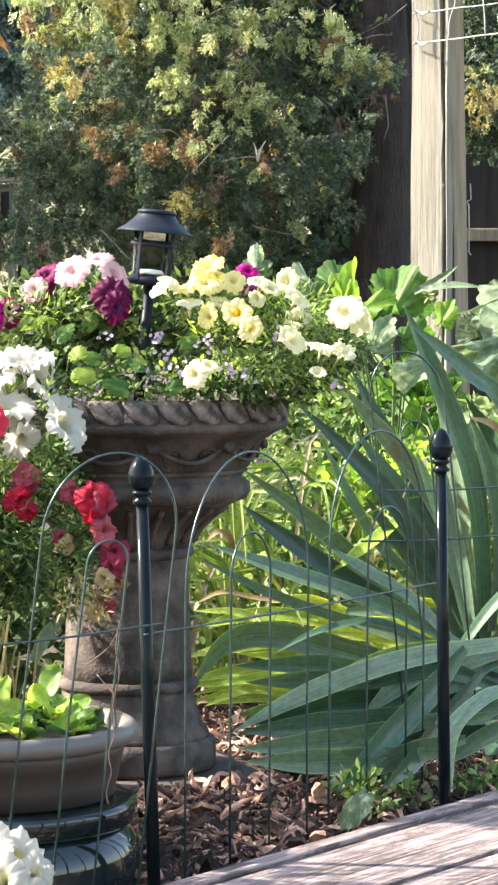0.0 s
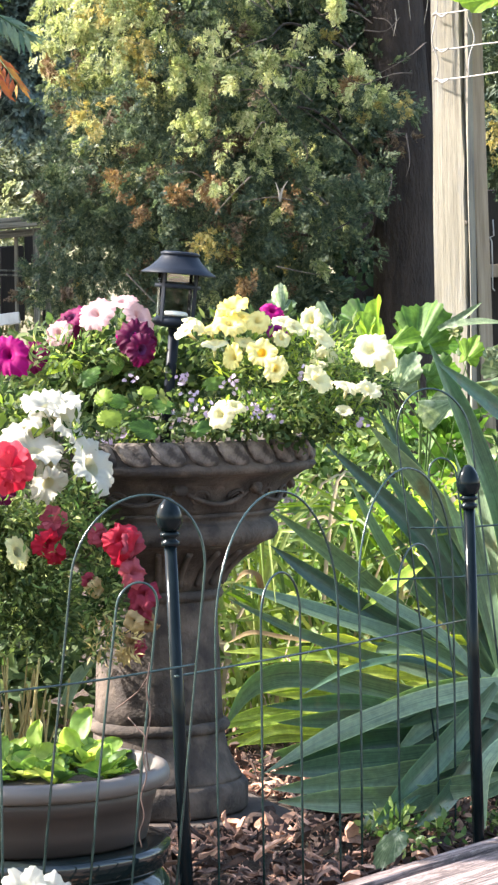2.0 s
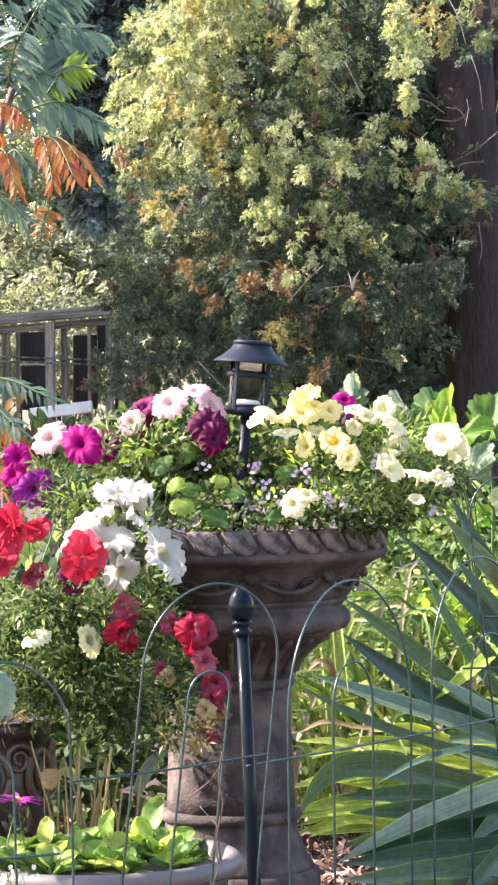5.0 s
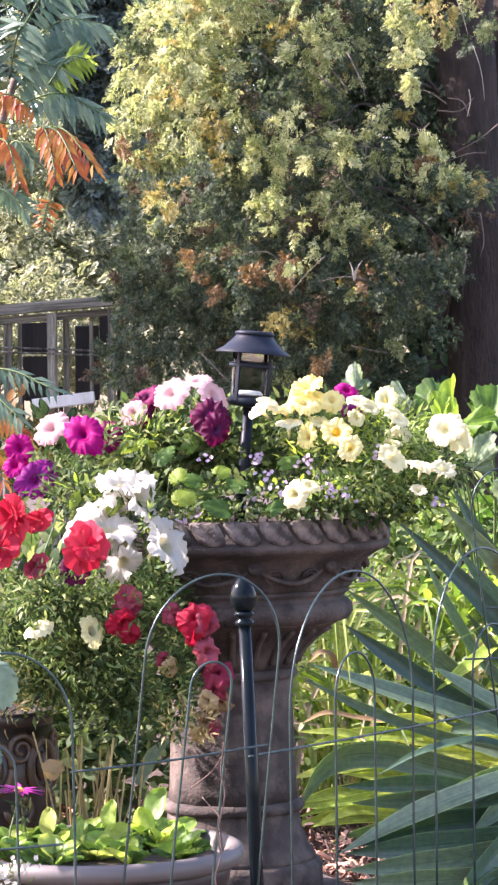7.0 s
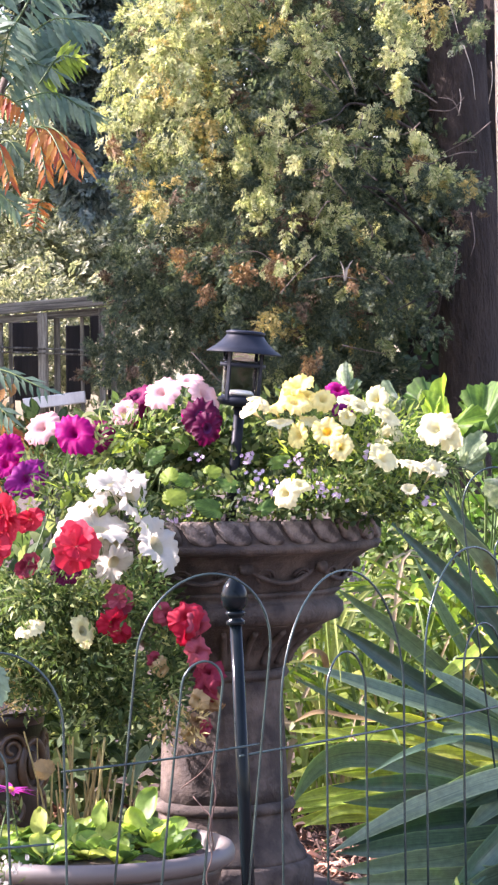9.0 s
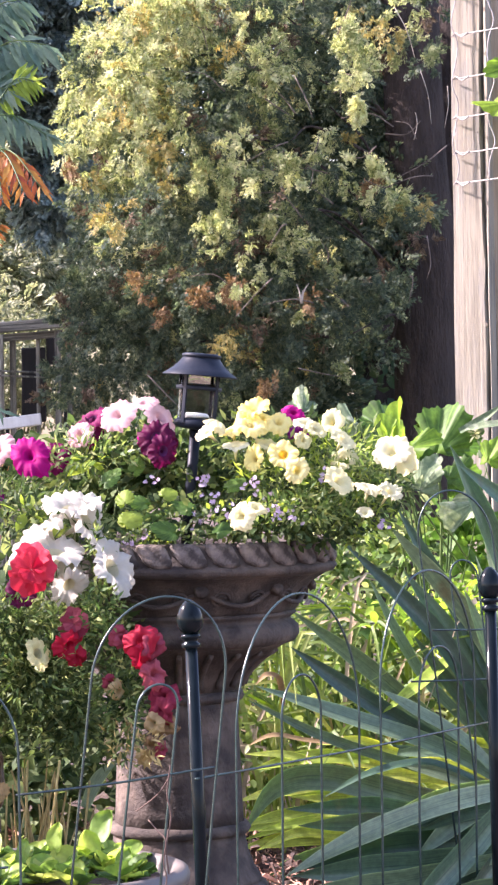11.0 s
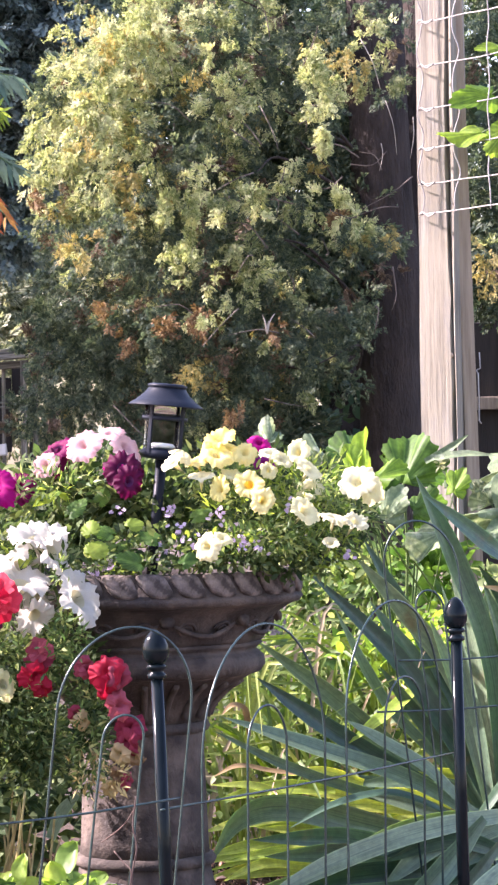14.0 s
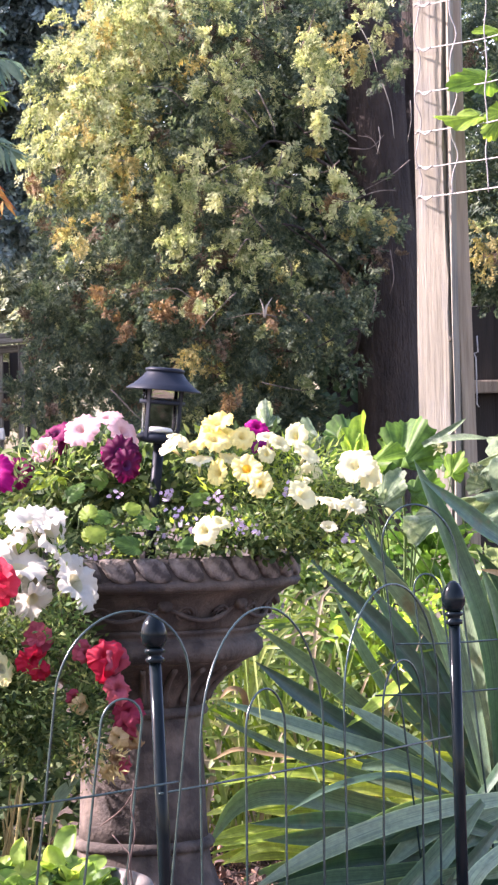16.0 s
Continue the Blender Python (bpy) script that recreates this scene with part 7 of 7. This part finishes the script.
build_bowl()
gp = thing("glazed_pot", (BOWL.x, BOWL.y, -0.13), "dark green glossy glazed ceramic pot under the bowl", "plant pot")
part("body", lathe([(0.16, 0.0), (0.190, 0.01), (0.212, 0.06), (0.219, 0.115), (0.218, 0.145), (0.211, 0.165), (0.198, 0.178), (0.193, 0.184)], 72, "body"), "glaze", gp)
part("lip", lathe([(0.192, 0.182), (0.204, 0.184), (0.210, 0.190), (0.212, 0.204), (0.214, 0.212), (0.210, 0.219), (0.200, 0.2205), (0.19, 0.2212), (0.02, 0.2215)], 72, "lip", lambda a, i: 1 + (0.006 * math.sin(a * 9) if 1 < i < 6 else 0)), "glaze", gp)


def spoon_leaf(parent, place, way, face, length, mat, wide_from=0.32, wide=1.12):
    """A smooth spoon-shaped leaf on a short stalk, cupped and bent outwards."""
    d = Vector(way).normalized()
    side = d.cross(Vector(face)).normalized()
    up = side.cross(d)
    m, nn = 13, 7
    ph = rnd.uniform(0, 6.3)
    vs, fs = [], []
    for i in range(m):
        s = i / (m - 1)
        q = max(0.0, (s - wide_from) / (1 - wide_from))
        w = length * (0.022 + wide * (1 - wide_from) * max(0.0, q * (1.0001 - q)) ** 0.55)
        for j in range(nn):
            q = (j / (nn - 1) - 0.5) * 2
            vs.append(Vector(place) - parent.location + d * (length * s) + side * (q * w) + up * (length * (0.07 * q * q * min(1, s * 2) - 0.22 * s * s + 0.030 * math.sin(s * 9 + q * 3 + ph) * min(1, s * 2) + 0.020 * math.sin(q * 7 + s * 5 + ph) - 0.05 * (1 - abs(q)) * s)))
    for i in range(m - 1):
        for j in range(nn - 1):
            fs.append((i * nn + j, i * nn + j + 1, (i + 1) * nn + j + 1, (i + 1) * nn + j))
    return part("leaf", mesh_of(vs, fs, "leaf", True), mat, parent)


def build_lettuce(place, n, size, name="lettuce"):
    t = plant(name, place, "young bright green lettuce growing in the bowl", "lettuce", "lettuce in the bowl")
    for k in range(n):
        a = rnd.uniform(0, 6.3)
        out = rnd.uniform(0.2, 1.1)
        way = Vector((math.cos(a) * out, math.sin(a) * out, rnd.uniform(0.5, 1.2)))
        face = Vector((-math.cos(a), -math.sin(a), 0.8)) + Vector((rnd.uniform(-0.7, 0.4), rnd.uniform(-0.9, 0.1), 0))
        spoon_leaf(t, t.location, way, face, size * rnd.uniform(0.55, 1.15), rnd.choice(("lettuce", "lettuce", "lettuce", "lettuce_old")), rnd.uniform(0.28, 0.45))
    return t


first = [build_lettuce(BOWL + Vector((0.02, 0, 0.092)), 18, 0.050), build_lettuce(BOWL + Vector((0.09, 0.03, 0.092)), 17, 0.045)]
for dx, dy, turn, s in ((-0.06, -0.09, 40, 0), (-0.13, 0.0, 110, 1), (0.05, -0.11, 200, 1), (0.12, -0.05, 300, 0), (-0.02, 0.10, 20, 1), (0.10, 0.11, 80, 0), (-0.10, 0.09, 250, 0), (-0.12, -0.08, 160, 1), (0.0, -0.05, 75, 1), (0.05, 0.06, 190, 0), (-0.05, 0.03, 310, 0)):
    copy_thing(first[s], Matrix.Translation(BOWL + Vector((dx, dy, 0.090))) @ Matrix.Rotation(radians(turn), 4, "Z"))
t = plant("spinach", (BOWL.x + 0.07, BOWL.y + 0.04, BOWL.z + 0.09), "taller upright pale green seedlings in the bowl", "seedling")
for x, s, f in (((-0.215, 4.190, 0.277), 0.075, (-0.7, -1, 0.2)), ((-0.290, 4.150, 0.262), 0.060, (-0.9, -1, 0.3)), ((-0.238, 4.170, 0.249), 0.065, (0.4, -1, 0.2)), ((-0.184, 4.120, 0.230), 0.062, (-0.8, -1, 0.1)), ((-0.382, 4.150, 0.253), 0.055, (-0.6, -1, 0.4)), ((-0.333, 4.100, 0.247), 0.05, (-0.8, -1, 0.4))):
    way = Vector((rnd.uniform(-0.3, 0.3), rnd.uniform(-0.1, 0.1), 1)).normalized()
    spoon_leaf(t, Vector(x) - way * s, way, f, s, "lettuce", 0.25, 0.72)

# ---------------------------------------------------------------- squash, bright leaves and grass behind
t = plant("squash_plant", (0.628, 5.900, 0.0), "squash plant with large lobed silvery-green leaves", "vegetable plant")
root = Vector((t.location.x, t.location.y, 0.2))
for x, f, u, s, l in (
    ((0.676, 5.800, 0.832), (-0.25, -0.55, 1.0), (-1, 0, 0.15), 0.25, 7), ((0.783, 5.950, 0.865), (0.0, -0.6, 1), (0.9, 0, 0.3), 0.22, 7), ((0.610, 5.620, 0.740), (-0.2, -0.5, 1.0), (-1, -0.2, -0.1), 0.21, 7), ((0.722, 5.700, 0.750), (0.1, -0.5, 1), (1, -0.2, 0.2), 0.18, 7), ((0.663, 5.500, 0.681), (0.1, -0.6, 1), (-0.8, -0.3, 0), 0.13, 7), ((0.483, 5.700, 0.790), (-0.6, -1, 0.4), (0.3, 0, 1), 0.05, 3),
    ((0.340, 5.420, 0.741), (-0.8, -1, 0.4), (0.3, 0, 1), 0.09, 5), ((0.565, 5.800, 0.760), (0.1, -1, 0.5), (-0.4, 0, 0.8), 0.08, 3), ((0.431, 5.500, 0.687), (0.1, -0.7, 0.8), (-0.6, 0, -0.5), 0.10, 3), ((0.108, 5.300, 0.885), (0.1, -1, 0.4), (0, 0, 1), 0.06, 3), ((0.196, 5.400, 0.852), (0.4, -1, 0.8), (-1, 0, 0.5), 0.08, 5),
):
    broad_leaf(t, x, f, u, s * 1.0, "squash", l, 0.66 if l > 5 else 0.40, wave=0.16, stalk=root)

t = plant("rhubarb", (0.378, 5.700, 0.0), "broad bright green leaves glowing in the sun behind the urn", "vegetable plant")
root = Vector((t.location.x, t.location.y, 0.3))
for x, f, u, s, l, d, g in (
    ((0.392, 5.620, 0.822), (-0.25, -1, 0.30), (0.25, 0, 1), 0.125, 5, 0.10, 1.0), ((0.435, 5.660, 0.812), (0.35, -1, 0.3), (0.8, 0, 0.7), 0.080, 5, 0.10, 1.15), ((0.278, 5.680, 0.846), (0.2, -1, 0.5), (-0.4, 0, 1), 0.085, 5, 0.14, 1.1),
    ((0.298, 5.540, 0.822), (0.9, -0.8, 0.1), (0.10, 0, 1), 0.090, 5, 0.42, 1.45), ((0.272, 5.520, 0.815), (-0.8, -0.8, 0.1), (-0.25, 0, 1), 0.070, 3, 0.35, 1.35), ((0.333, 5.480, 0.808), (-0.4, -0.8, 0.6), (1, 0, 0.35), 0.058, 3, 0.12, 1.5),
    ((0.235, 5.400, 0.790), (-0.5, -1, 0.2), (-0.15, 0, 1), 0.060, 5, 0.30, 1.4), ((0.257, 5.400, 0.757), (-0.5, -1, 0.4), (-0.8, 0, 0.3), 0.050, 5, 0.25, 1.3), ((0.330, 5.550, 0.760), (-0.3, -1, 0.3), (0.4, 0, 0.6), 0.080, 5, 0.2, 1.1), ((0.420, 5.560, 0.740), (0.2, -1, 0.3), (0.7, 0, 0.2), 0.085, 5, 0.2, 1.1), ((0.477, 5.500, 0.785), (-0.4, -1, 0.3), (0.3, 0, 1), 0.055, 5, 0.3, 1.3),
):
    # Wide leaves take the dimmer green, which paints them as less sunlit.
    broad_leaf(t, x, f, u, s, "bright_leaf" if d > 0.2 or s < 0.06 else "dim_leaf", l, d, wave=0.16, long=g, stalk=root)
a, b = Vector((0.425, 5.600, 0.832)) - t.location, Vector((0.512, 5.600, 0.885)) - t.location
blade([a, a.lerp(b, 0.55) + Vector((0, 0, -0.004)), b], 0.016, "squash", t, 0.5, face=(-0.3, -1, 0.5))
a, b = Vector((0.440, 5.560, 0.838)) - t.location, Vector((0.560, 5.560, 0.843)) - t.location
blade([a, a.lerp(b, 0.5) + Vector((0, 0, 0.006)), b], 0.018, "squash", t, 0.4, face=(0, -0.7, 0.8))

t = plant("day_lily_grass", (0.259, 5.600, 0.0), "arching yellow-green grassy leaves behind the iris", "grass")
for k in range(260):
    a = Vector((rnd.uniform(-0.06, 0.70), rnd.uniform(5.52, 6.05), rnd.uniform(-0.02, 0.05)))
    h = rnd.uniform(0.15, 0.50)
    lean = Vector((rnd.gauss(-0.02, 0.26), rnd.uniform(-0.2, 0.12), 0)) * (0.5 + h)
    b = a + lean + Vector((0, 0, h))
    c = b + lean * 1.3 + Vector((0, 0, -rnd.uniform(-0.02, 0.22)))
    mat = rnd.choices(("grass", "dry_stem", "lime_leaf"), (0.60, 0.24, 0.16))[0]
    blade([a - t.location, a.lerp(b, 0.5) - lean * 0.2 - t.location, b - t.location, c - t.location], rnd.uniform(0.0035, 0.010), mat, t, 0.2, n=10)


def weeds(name, lobes, mat, size, label, template=OVATE):
    t = thing(name, (0, 0, 0), label, "weeds", kind="stuff")
    foliage(t, lobes, mat, size, template, "leafage", 0.7, 0.0)
    return t


weeds("garden_greenery", [
    ((0.15, 5.9, 0.22), (0.45, 0.45, 0.24), 2000), ((0.65, 5.7, 0.25), (0.4, 0.4, 0.28), 1800), ((0.2, 6.6, 0.35), (0.7, 0.5, 0.35), 3000), ((0.8, 6.5, 0.40), (0.5, 0.5, 0.36), 2200),
], "weed", 0.028, "low sunlit garden greenery behind the flowers")
weeds("autumn_greenery", [((-0.720, 7.0, 0.795), (0.14, 0.12, 0.13), 90), ((-0.660, 7.2, 0.756), (0.10, 0.12, 0.08), 50)], "autumn_leaf", 0.036, "orange and brown autumn leaves below the railing")
weeds("shady_greenery", [((-0.690, 7.3, 0.736), (0.30, 0.12, 0.14), 700), ((-0.48, 5.55, 0.42), (0.22, 0.2, 0.24), 900), ((-0.303, 6.0, 0.677), (0.22, 0.12, 0.11), 700), ((-0.45, 5.6, 0.16), (0.40, 0.35, 0.20), 1500), ((-0.15, 6.3, 0.22), (0.6, 0.4, 0.26), 1300), ((-0.60, 6.0, 0.42), (0.36, 0.3, 0.26), 1600)], "petunia_leaf", 0.040, "low shady greenery behind the pots")
weeds("garden_greenery", [((0.40, 5.55, 0.48), (0.20, 0.15, 0.10), 260), ((0.68, 5.5, 0.50), (0.16, 0.16, 0.14), 260)], "bright_leaf", 0.030, "bright leafy plants growing among the squash")
weeds("garden_greenery", [((0.196, 6.100, 0.540), (0.14, 0.15, 0.10), 420), ((0.285, 6.300, 0.568), (0.16, 0.15, 0.10), 420), ((0.392, 6.200, 0.597), (0.14, 0.15, 0.10), 380)], "weed", 0.026, "small-leaved greenery between the urn and the post")
weeds("garden_greenery", [((0.45, 5.80, 0.60), (0.16, 0.10, 0.14), 150), ((0.40, 5.9, 0.40), (0.2, 0.1, 0.12), 130)], "dim_leaf", 0.050, "broad dark green leaves growing before the post")
weeds("garden_greenery", [((0.60, 5.62, 0.54), (0.12, 0.10, 0.12), 120), ((0.70, 5.6, 0.44), (0.10, 0.10, 0.14), 90)], "squash", 0.046, "pale silvery leaves growing under the squash")
weeds("bed_weeds", [((0.275, 4.550, 0.028), (0.08, 0.08, 0.045), 120), ((0.345, 4.620, 0.011), (0.07, 0.07, 0.045), 90), ((0.484, 4.700, 0.021), (0.06, 0.05, 0.03), 60), ((0.223, 4.600, 0.005), (0.04, 0.05, 0.02), 30), ((0.274, 4.520, 0.005), (0.08, 0.06, 0.03), 60), ((0.444, 4.680, 0.005), (0.06, 0.04, 0.025), 60)], "weed", 0.017, "small clover-like weeds at the edge of the deck")
t = plant("plantain", (0.260, 4.450, 0.0), "pale broad leaf lying at the deck edge", "weed")
broad_leaf(t, (0.252, 4.420, 0.026), (-0.9, -0.6, 0.7), (-0.7, -0.2, -0.5), 0.062, "squash", 1, 0.05, wave=0.04, long=1.4)
broad_leaf(t, (0.233, 4.620, 0.025), (0.2, -1, 0.7), (0.8, 0, -0.3), 0.045, "squash", 1, 0.05, wave=0.04, long=1.2)

# pale bracts by the squash
t = plant("pale_flower_spike", (0.629, 5.300, 0.0), "plant with spikes of pale whitish bracts", "plant")
for x, r, k in (((0.629, 5.300, 0.713), (0.018, 0.015, 0.03), 40), ((0.607, 5.300, 0.660), (0.02, 0.015, 0.03), 40), ((0.661, 5.300, 0.670), (0.02, 0.02, 0.04), 46), ((0.456, 5.600, 0.824), (0.012, 0.01, 0.02), 24), ((0.534, 5.600, 0.774), (0.012, 0.01, 0.02), 24), ((0.650, 5.300, 0.734), (0.015, 0.01, 0.02), 20), ((0.591, 5.300, 0.746), (0.02, 0.015, 0.035), 40), ((0.639, 5.300, 0.799), (0.02, 0.015, 0.03), 34), ((0.575, 5.250, 0.652), (0.018, 0.015, 0.03), 30)):
    foliage(t, [(x, r, k)], "far_leaf", 0.017, OVATE, "bract_spike", 0.4, 0.1)
stems(t, t.location + Vector((0, 0, 0.2)), [(0.629, 5.300, 0.713), (0.607, 5.300, 0.660), (0.661, 5.300, 0.670)])

# vine leaves on the field wire
t = plant("squash_vine", (POST_AT.x + 0.2, POST_AT.y, 1.0), "sunlit vine leaves hanging on the field wire", "vine")
for x, f, u, s in (((0.612, 6.250, 1.643), (0.3, -1, 0.6), (-0.9, 0, -0.35), 0.085), ((0.586, 6.250, 1.560), (0.0, -0.5, 1.0), (-1, 0, 0.05), 0.085), ((0.652, 6.220, 1.552), (0.1, -1, 0.4), (-0.5, 0, -0.7), 0.07), ((0.641, 6.250, 1.750), (0.2, -0.8, 0.8), (-0.9, 0, -0.2), 0.05), ((0.765, 6.200, 1.244), (-0.1, -1, 0.5), (-0.9, 0, -0.5), 0.09), ((0.752, 6.250, 1.434), (0.2, -1, 0.7), (-0.6, 0, 0.6), 0.08)):
    broad_leaf(t, x, f, u, s, "bright_leaf", 3, 0.28, wave=0.10, long=1.6, stalk=Vector((POST_AT.x + 0.26, POST_AT.y - 0.05, Vector(x).z + 0.03)))
part("vine_stem", tube(spline([(0.10, -0.05, -0.5), (0.14, -0.05, 0.1), (0.11, -0.06, 0.5), (0.15, -0.05, 0.9)], 24), 0.004, 6, "vine_stem"), "stem", t)

# white blossoms low in front of the fence
t = plant("white_petunia", (-0.253, 3.700, -0.12), "frilly white petunia blossoms low before the fence")
for x, s, f in (((-0.240, 3.700, 0.084), 0.070, (0.2, -1, 0.5)), ((-0.210, 3.680, 0.063), 0.056, (0.5, -1, 0.3)), ((-0.257, 3.660, 0.061), 0.066, (-0.2, -1, 0.4)), ((-0.276, 3.700, 0.098), 0.060, (-0.4, -1, 0.6)), ((-0.221, 3.660, 0.039), 0.06, (0.3, -1, 0.2))):
    blossom(t, x, s, "p_white", "p_cream", f)
foliage(t, [((-0.255, 3.720, 0.026), (0.05, 0.03, 0.05), 160)], "petunia_leaf", 0.018, SLIM)
stems(t, t.location, [(-0.241, 3.710, 0.073), (-0.211, 3.690, 0.053), (-0.257, 3.670, 0.052), (-0.276, 3.710, 0.088)])

# ---------------------------------------------------------------- small things near the fence
t = plant("aster", (-0.427, 4.050, 0.0), "single hot pink aster on a thin stem", "flower")
head = Vector((-0.414, 4.100, 0.282))
m = Matrix.Translation(head - t.location) @ Vector((0.04, 0.02, 1)).to_track_quat("Z", "Y").to_matrix().to_4x4()
n = 26
ang = np.linspace(0, 6.283, n, endpoint=False)
dirs = np.stack([np.cos(ang), np.sin(ang), rng.uniform(0.05, 0.5, n)], 1)
fl = part("flower_head", scatter(([(v[0] * 1.4, v[1], v[2]) for v in NARROW[0]], NARROW[1]), dirs * 0.004, dirs, np.tile([0, 0, 1.0], (n, 1)), rng.uniform(0.032, 0.040, n), "ray_petals"), "p_hotpink", t, at=m)
part("disc", lathe([(0.006, 0.0), (0.0075, 0.004), (0.005, 0.008), (0.001, 0.009)], 14, "disc"), "p_gold", fl)
stems(t, t.location, [head, head], 0.002)
foliage(t, [(head + Vector((0.005, 0, -0.03)), (0.02, 0.015, 0.02), 22)], "petunia_leaf", 0.022, NARROW)

t = plant("alyssum", (-0.415, 3.850, 0.0), "sprig of tiny white flowers beside the bowl", "flower")
for x in ((-0.400, 3.860, 0.212), (-0.384, 3.880, 0.217), (-0.391, 3.850, 0.195), (-0.421, 3.840, 0.193), (-0.410, 3.840, 0.179), (-0.436, 3.850, 0.203)):
    for _ in range(4):
        floret(t, Vector(x) + Vector((rnd.gauss(0, 0.011), rnd.gauss(0, 0.006), rnd.gauss(0, 0.010))), rnd.uniform(0.0045, 0.007), "p_white")
foliage(t, [((-0.410, 3.880, 0.198), (0.04, 0.02, 0.03), 40)], "petunia_leaf", 0.014, NARROW)
stems(t, t.location, [(-0.400, 3.860, 0.209), (-0.421, 3.840, 0.189)], 0.0012)

t = plant("climbing_bean", (-0.446, 3.750, 0.0), "dark green bean leaves against the wire fence", "vine")
root = t.location + Vector((0, 0, 0.1))
for x, s in (((-0.414, 3.780, 0.480), 0.060), ((-0.425, 3.760, 0.384), 0.042), ((-0.449, 3.780, 0.427), 0.07)):
    broad_leaf(t, x, (0.1, -1, 0.3), (0.3, 0, -0.9), s, "sumac_green", 1, 0.05, wave=0.04, long=1.25, stalk=root)
# Unseen leaves added to the left, to shade the brown pot and bowl.
foliage(t, [((-0.602, 4.000, 0.486), (0.09, 0.22, 0.13), 110), ((-0.686, 4.200, 0.318), (0.11, 0.26, 0.12), 80), ((-0.776, 4.400, 0.568), (0.12, 0.26, 0.12), 110)], "sumac_green", 0.060)
stems(t, root, [(-0.602, 4.000, 0.486), (-0.670, 4.100, 0.330), (-0.776, 4.400, 0.568), (-0.666, 4.300, 0.374)], 0.004)

t = plant("dry_tendril", (-0.114, 3.900, 0.217), "thin reddish dry tendril twined on the fence wire", "vine")
tendril = [(-0.141, 3.920, 0.297), (-0.128, 3.910, 0.283), (-0.117, 3.900, 0.271), (-0.120, 3.900, 0.241), (-0.116, 3.900, 0.217), (-0.124, 3.900, 0.189), (-0.120, 3.900, 0.162), (-0.127, 3.900, 0.138), (-0.124, 3.900, 0.118)]
part("tendril", tube(spline([Vector(q) - t.location for q in tendril], 40), 0.0010, 5, "tendril"), "tendril", t)
tendril = [(-0.109, 3.900, 0.375), (-0.114, 3.900, 0.335), (-0.109, 3.900, 0.304), (-0.116, 3.900, 0.264), (-0.113, 3.900, 0.225)]
part("tendril", tube(spline([Vector(q) - t.location for q in tendril], 40), 0.0012, 5, "tendril"), "tendril", t)
part("tendril", tube(spline([Vector(q) - t.location for q in ((-0.109, 3.900, 0.361), (-0.127, 3.920, 0.333), (-0.159, 3.950, 0.305))], 14), 0.0010, 5, "tendril"), "tendril", t)
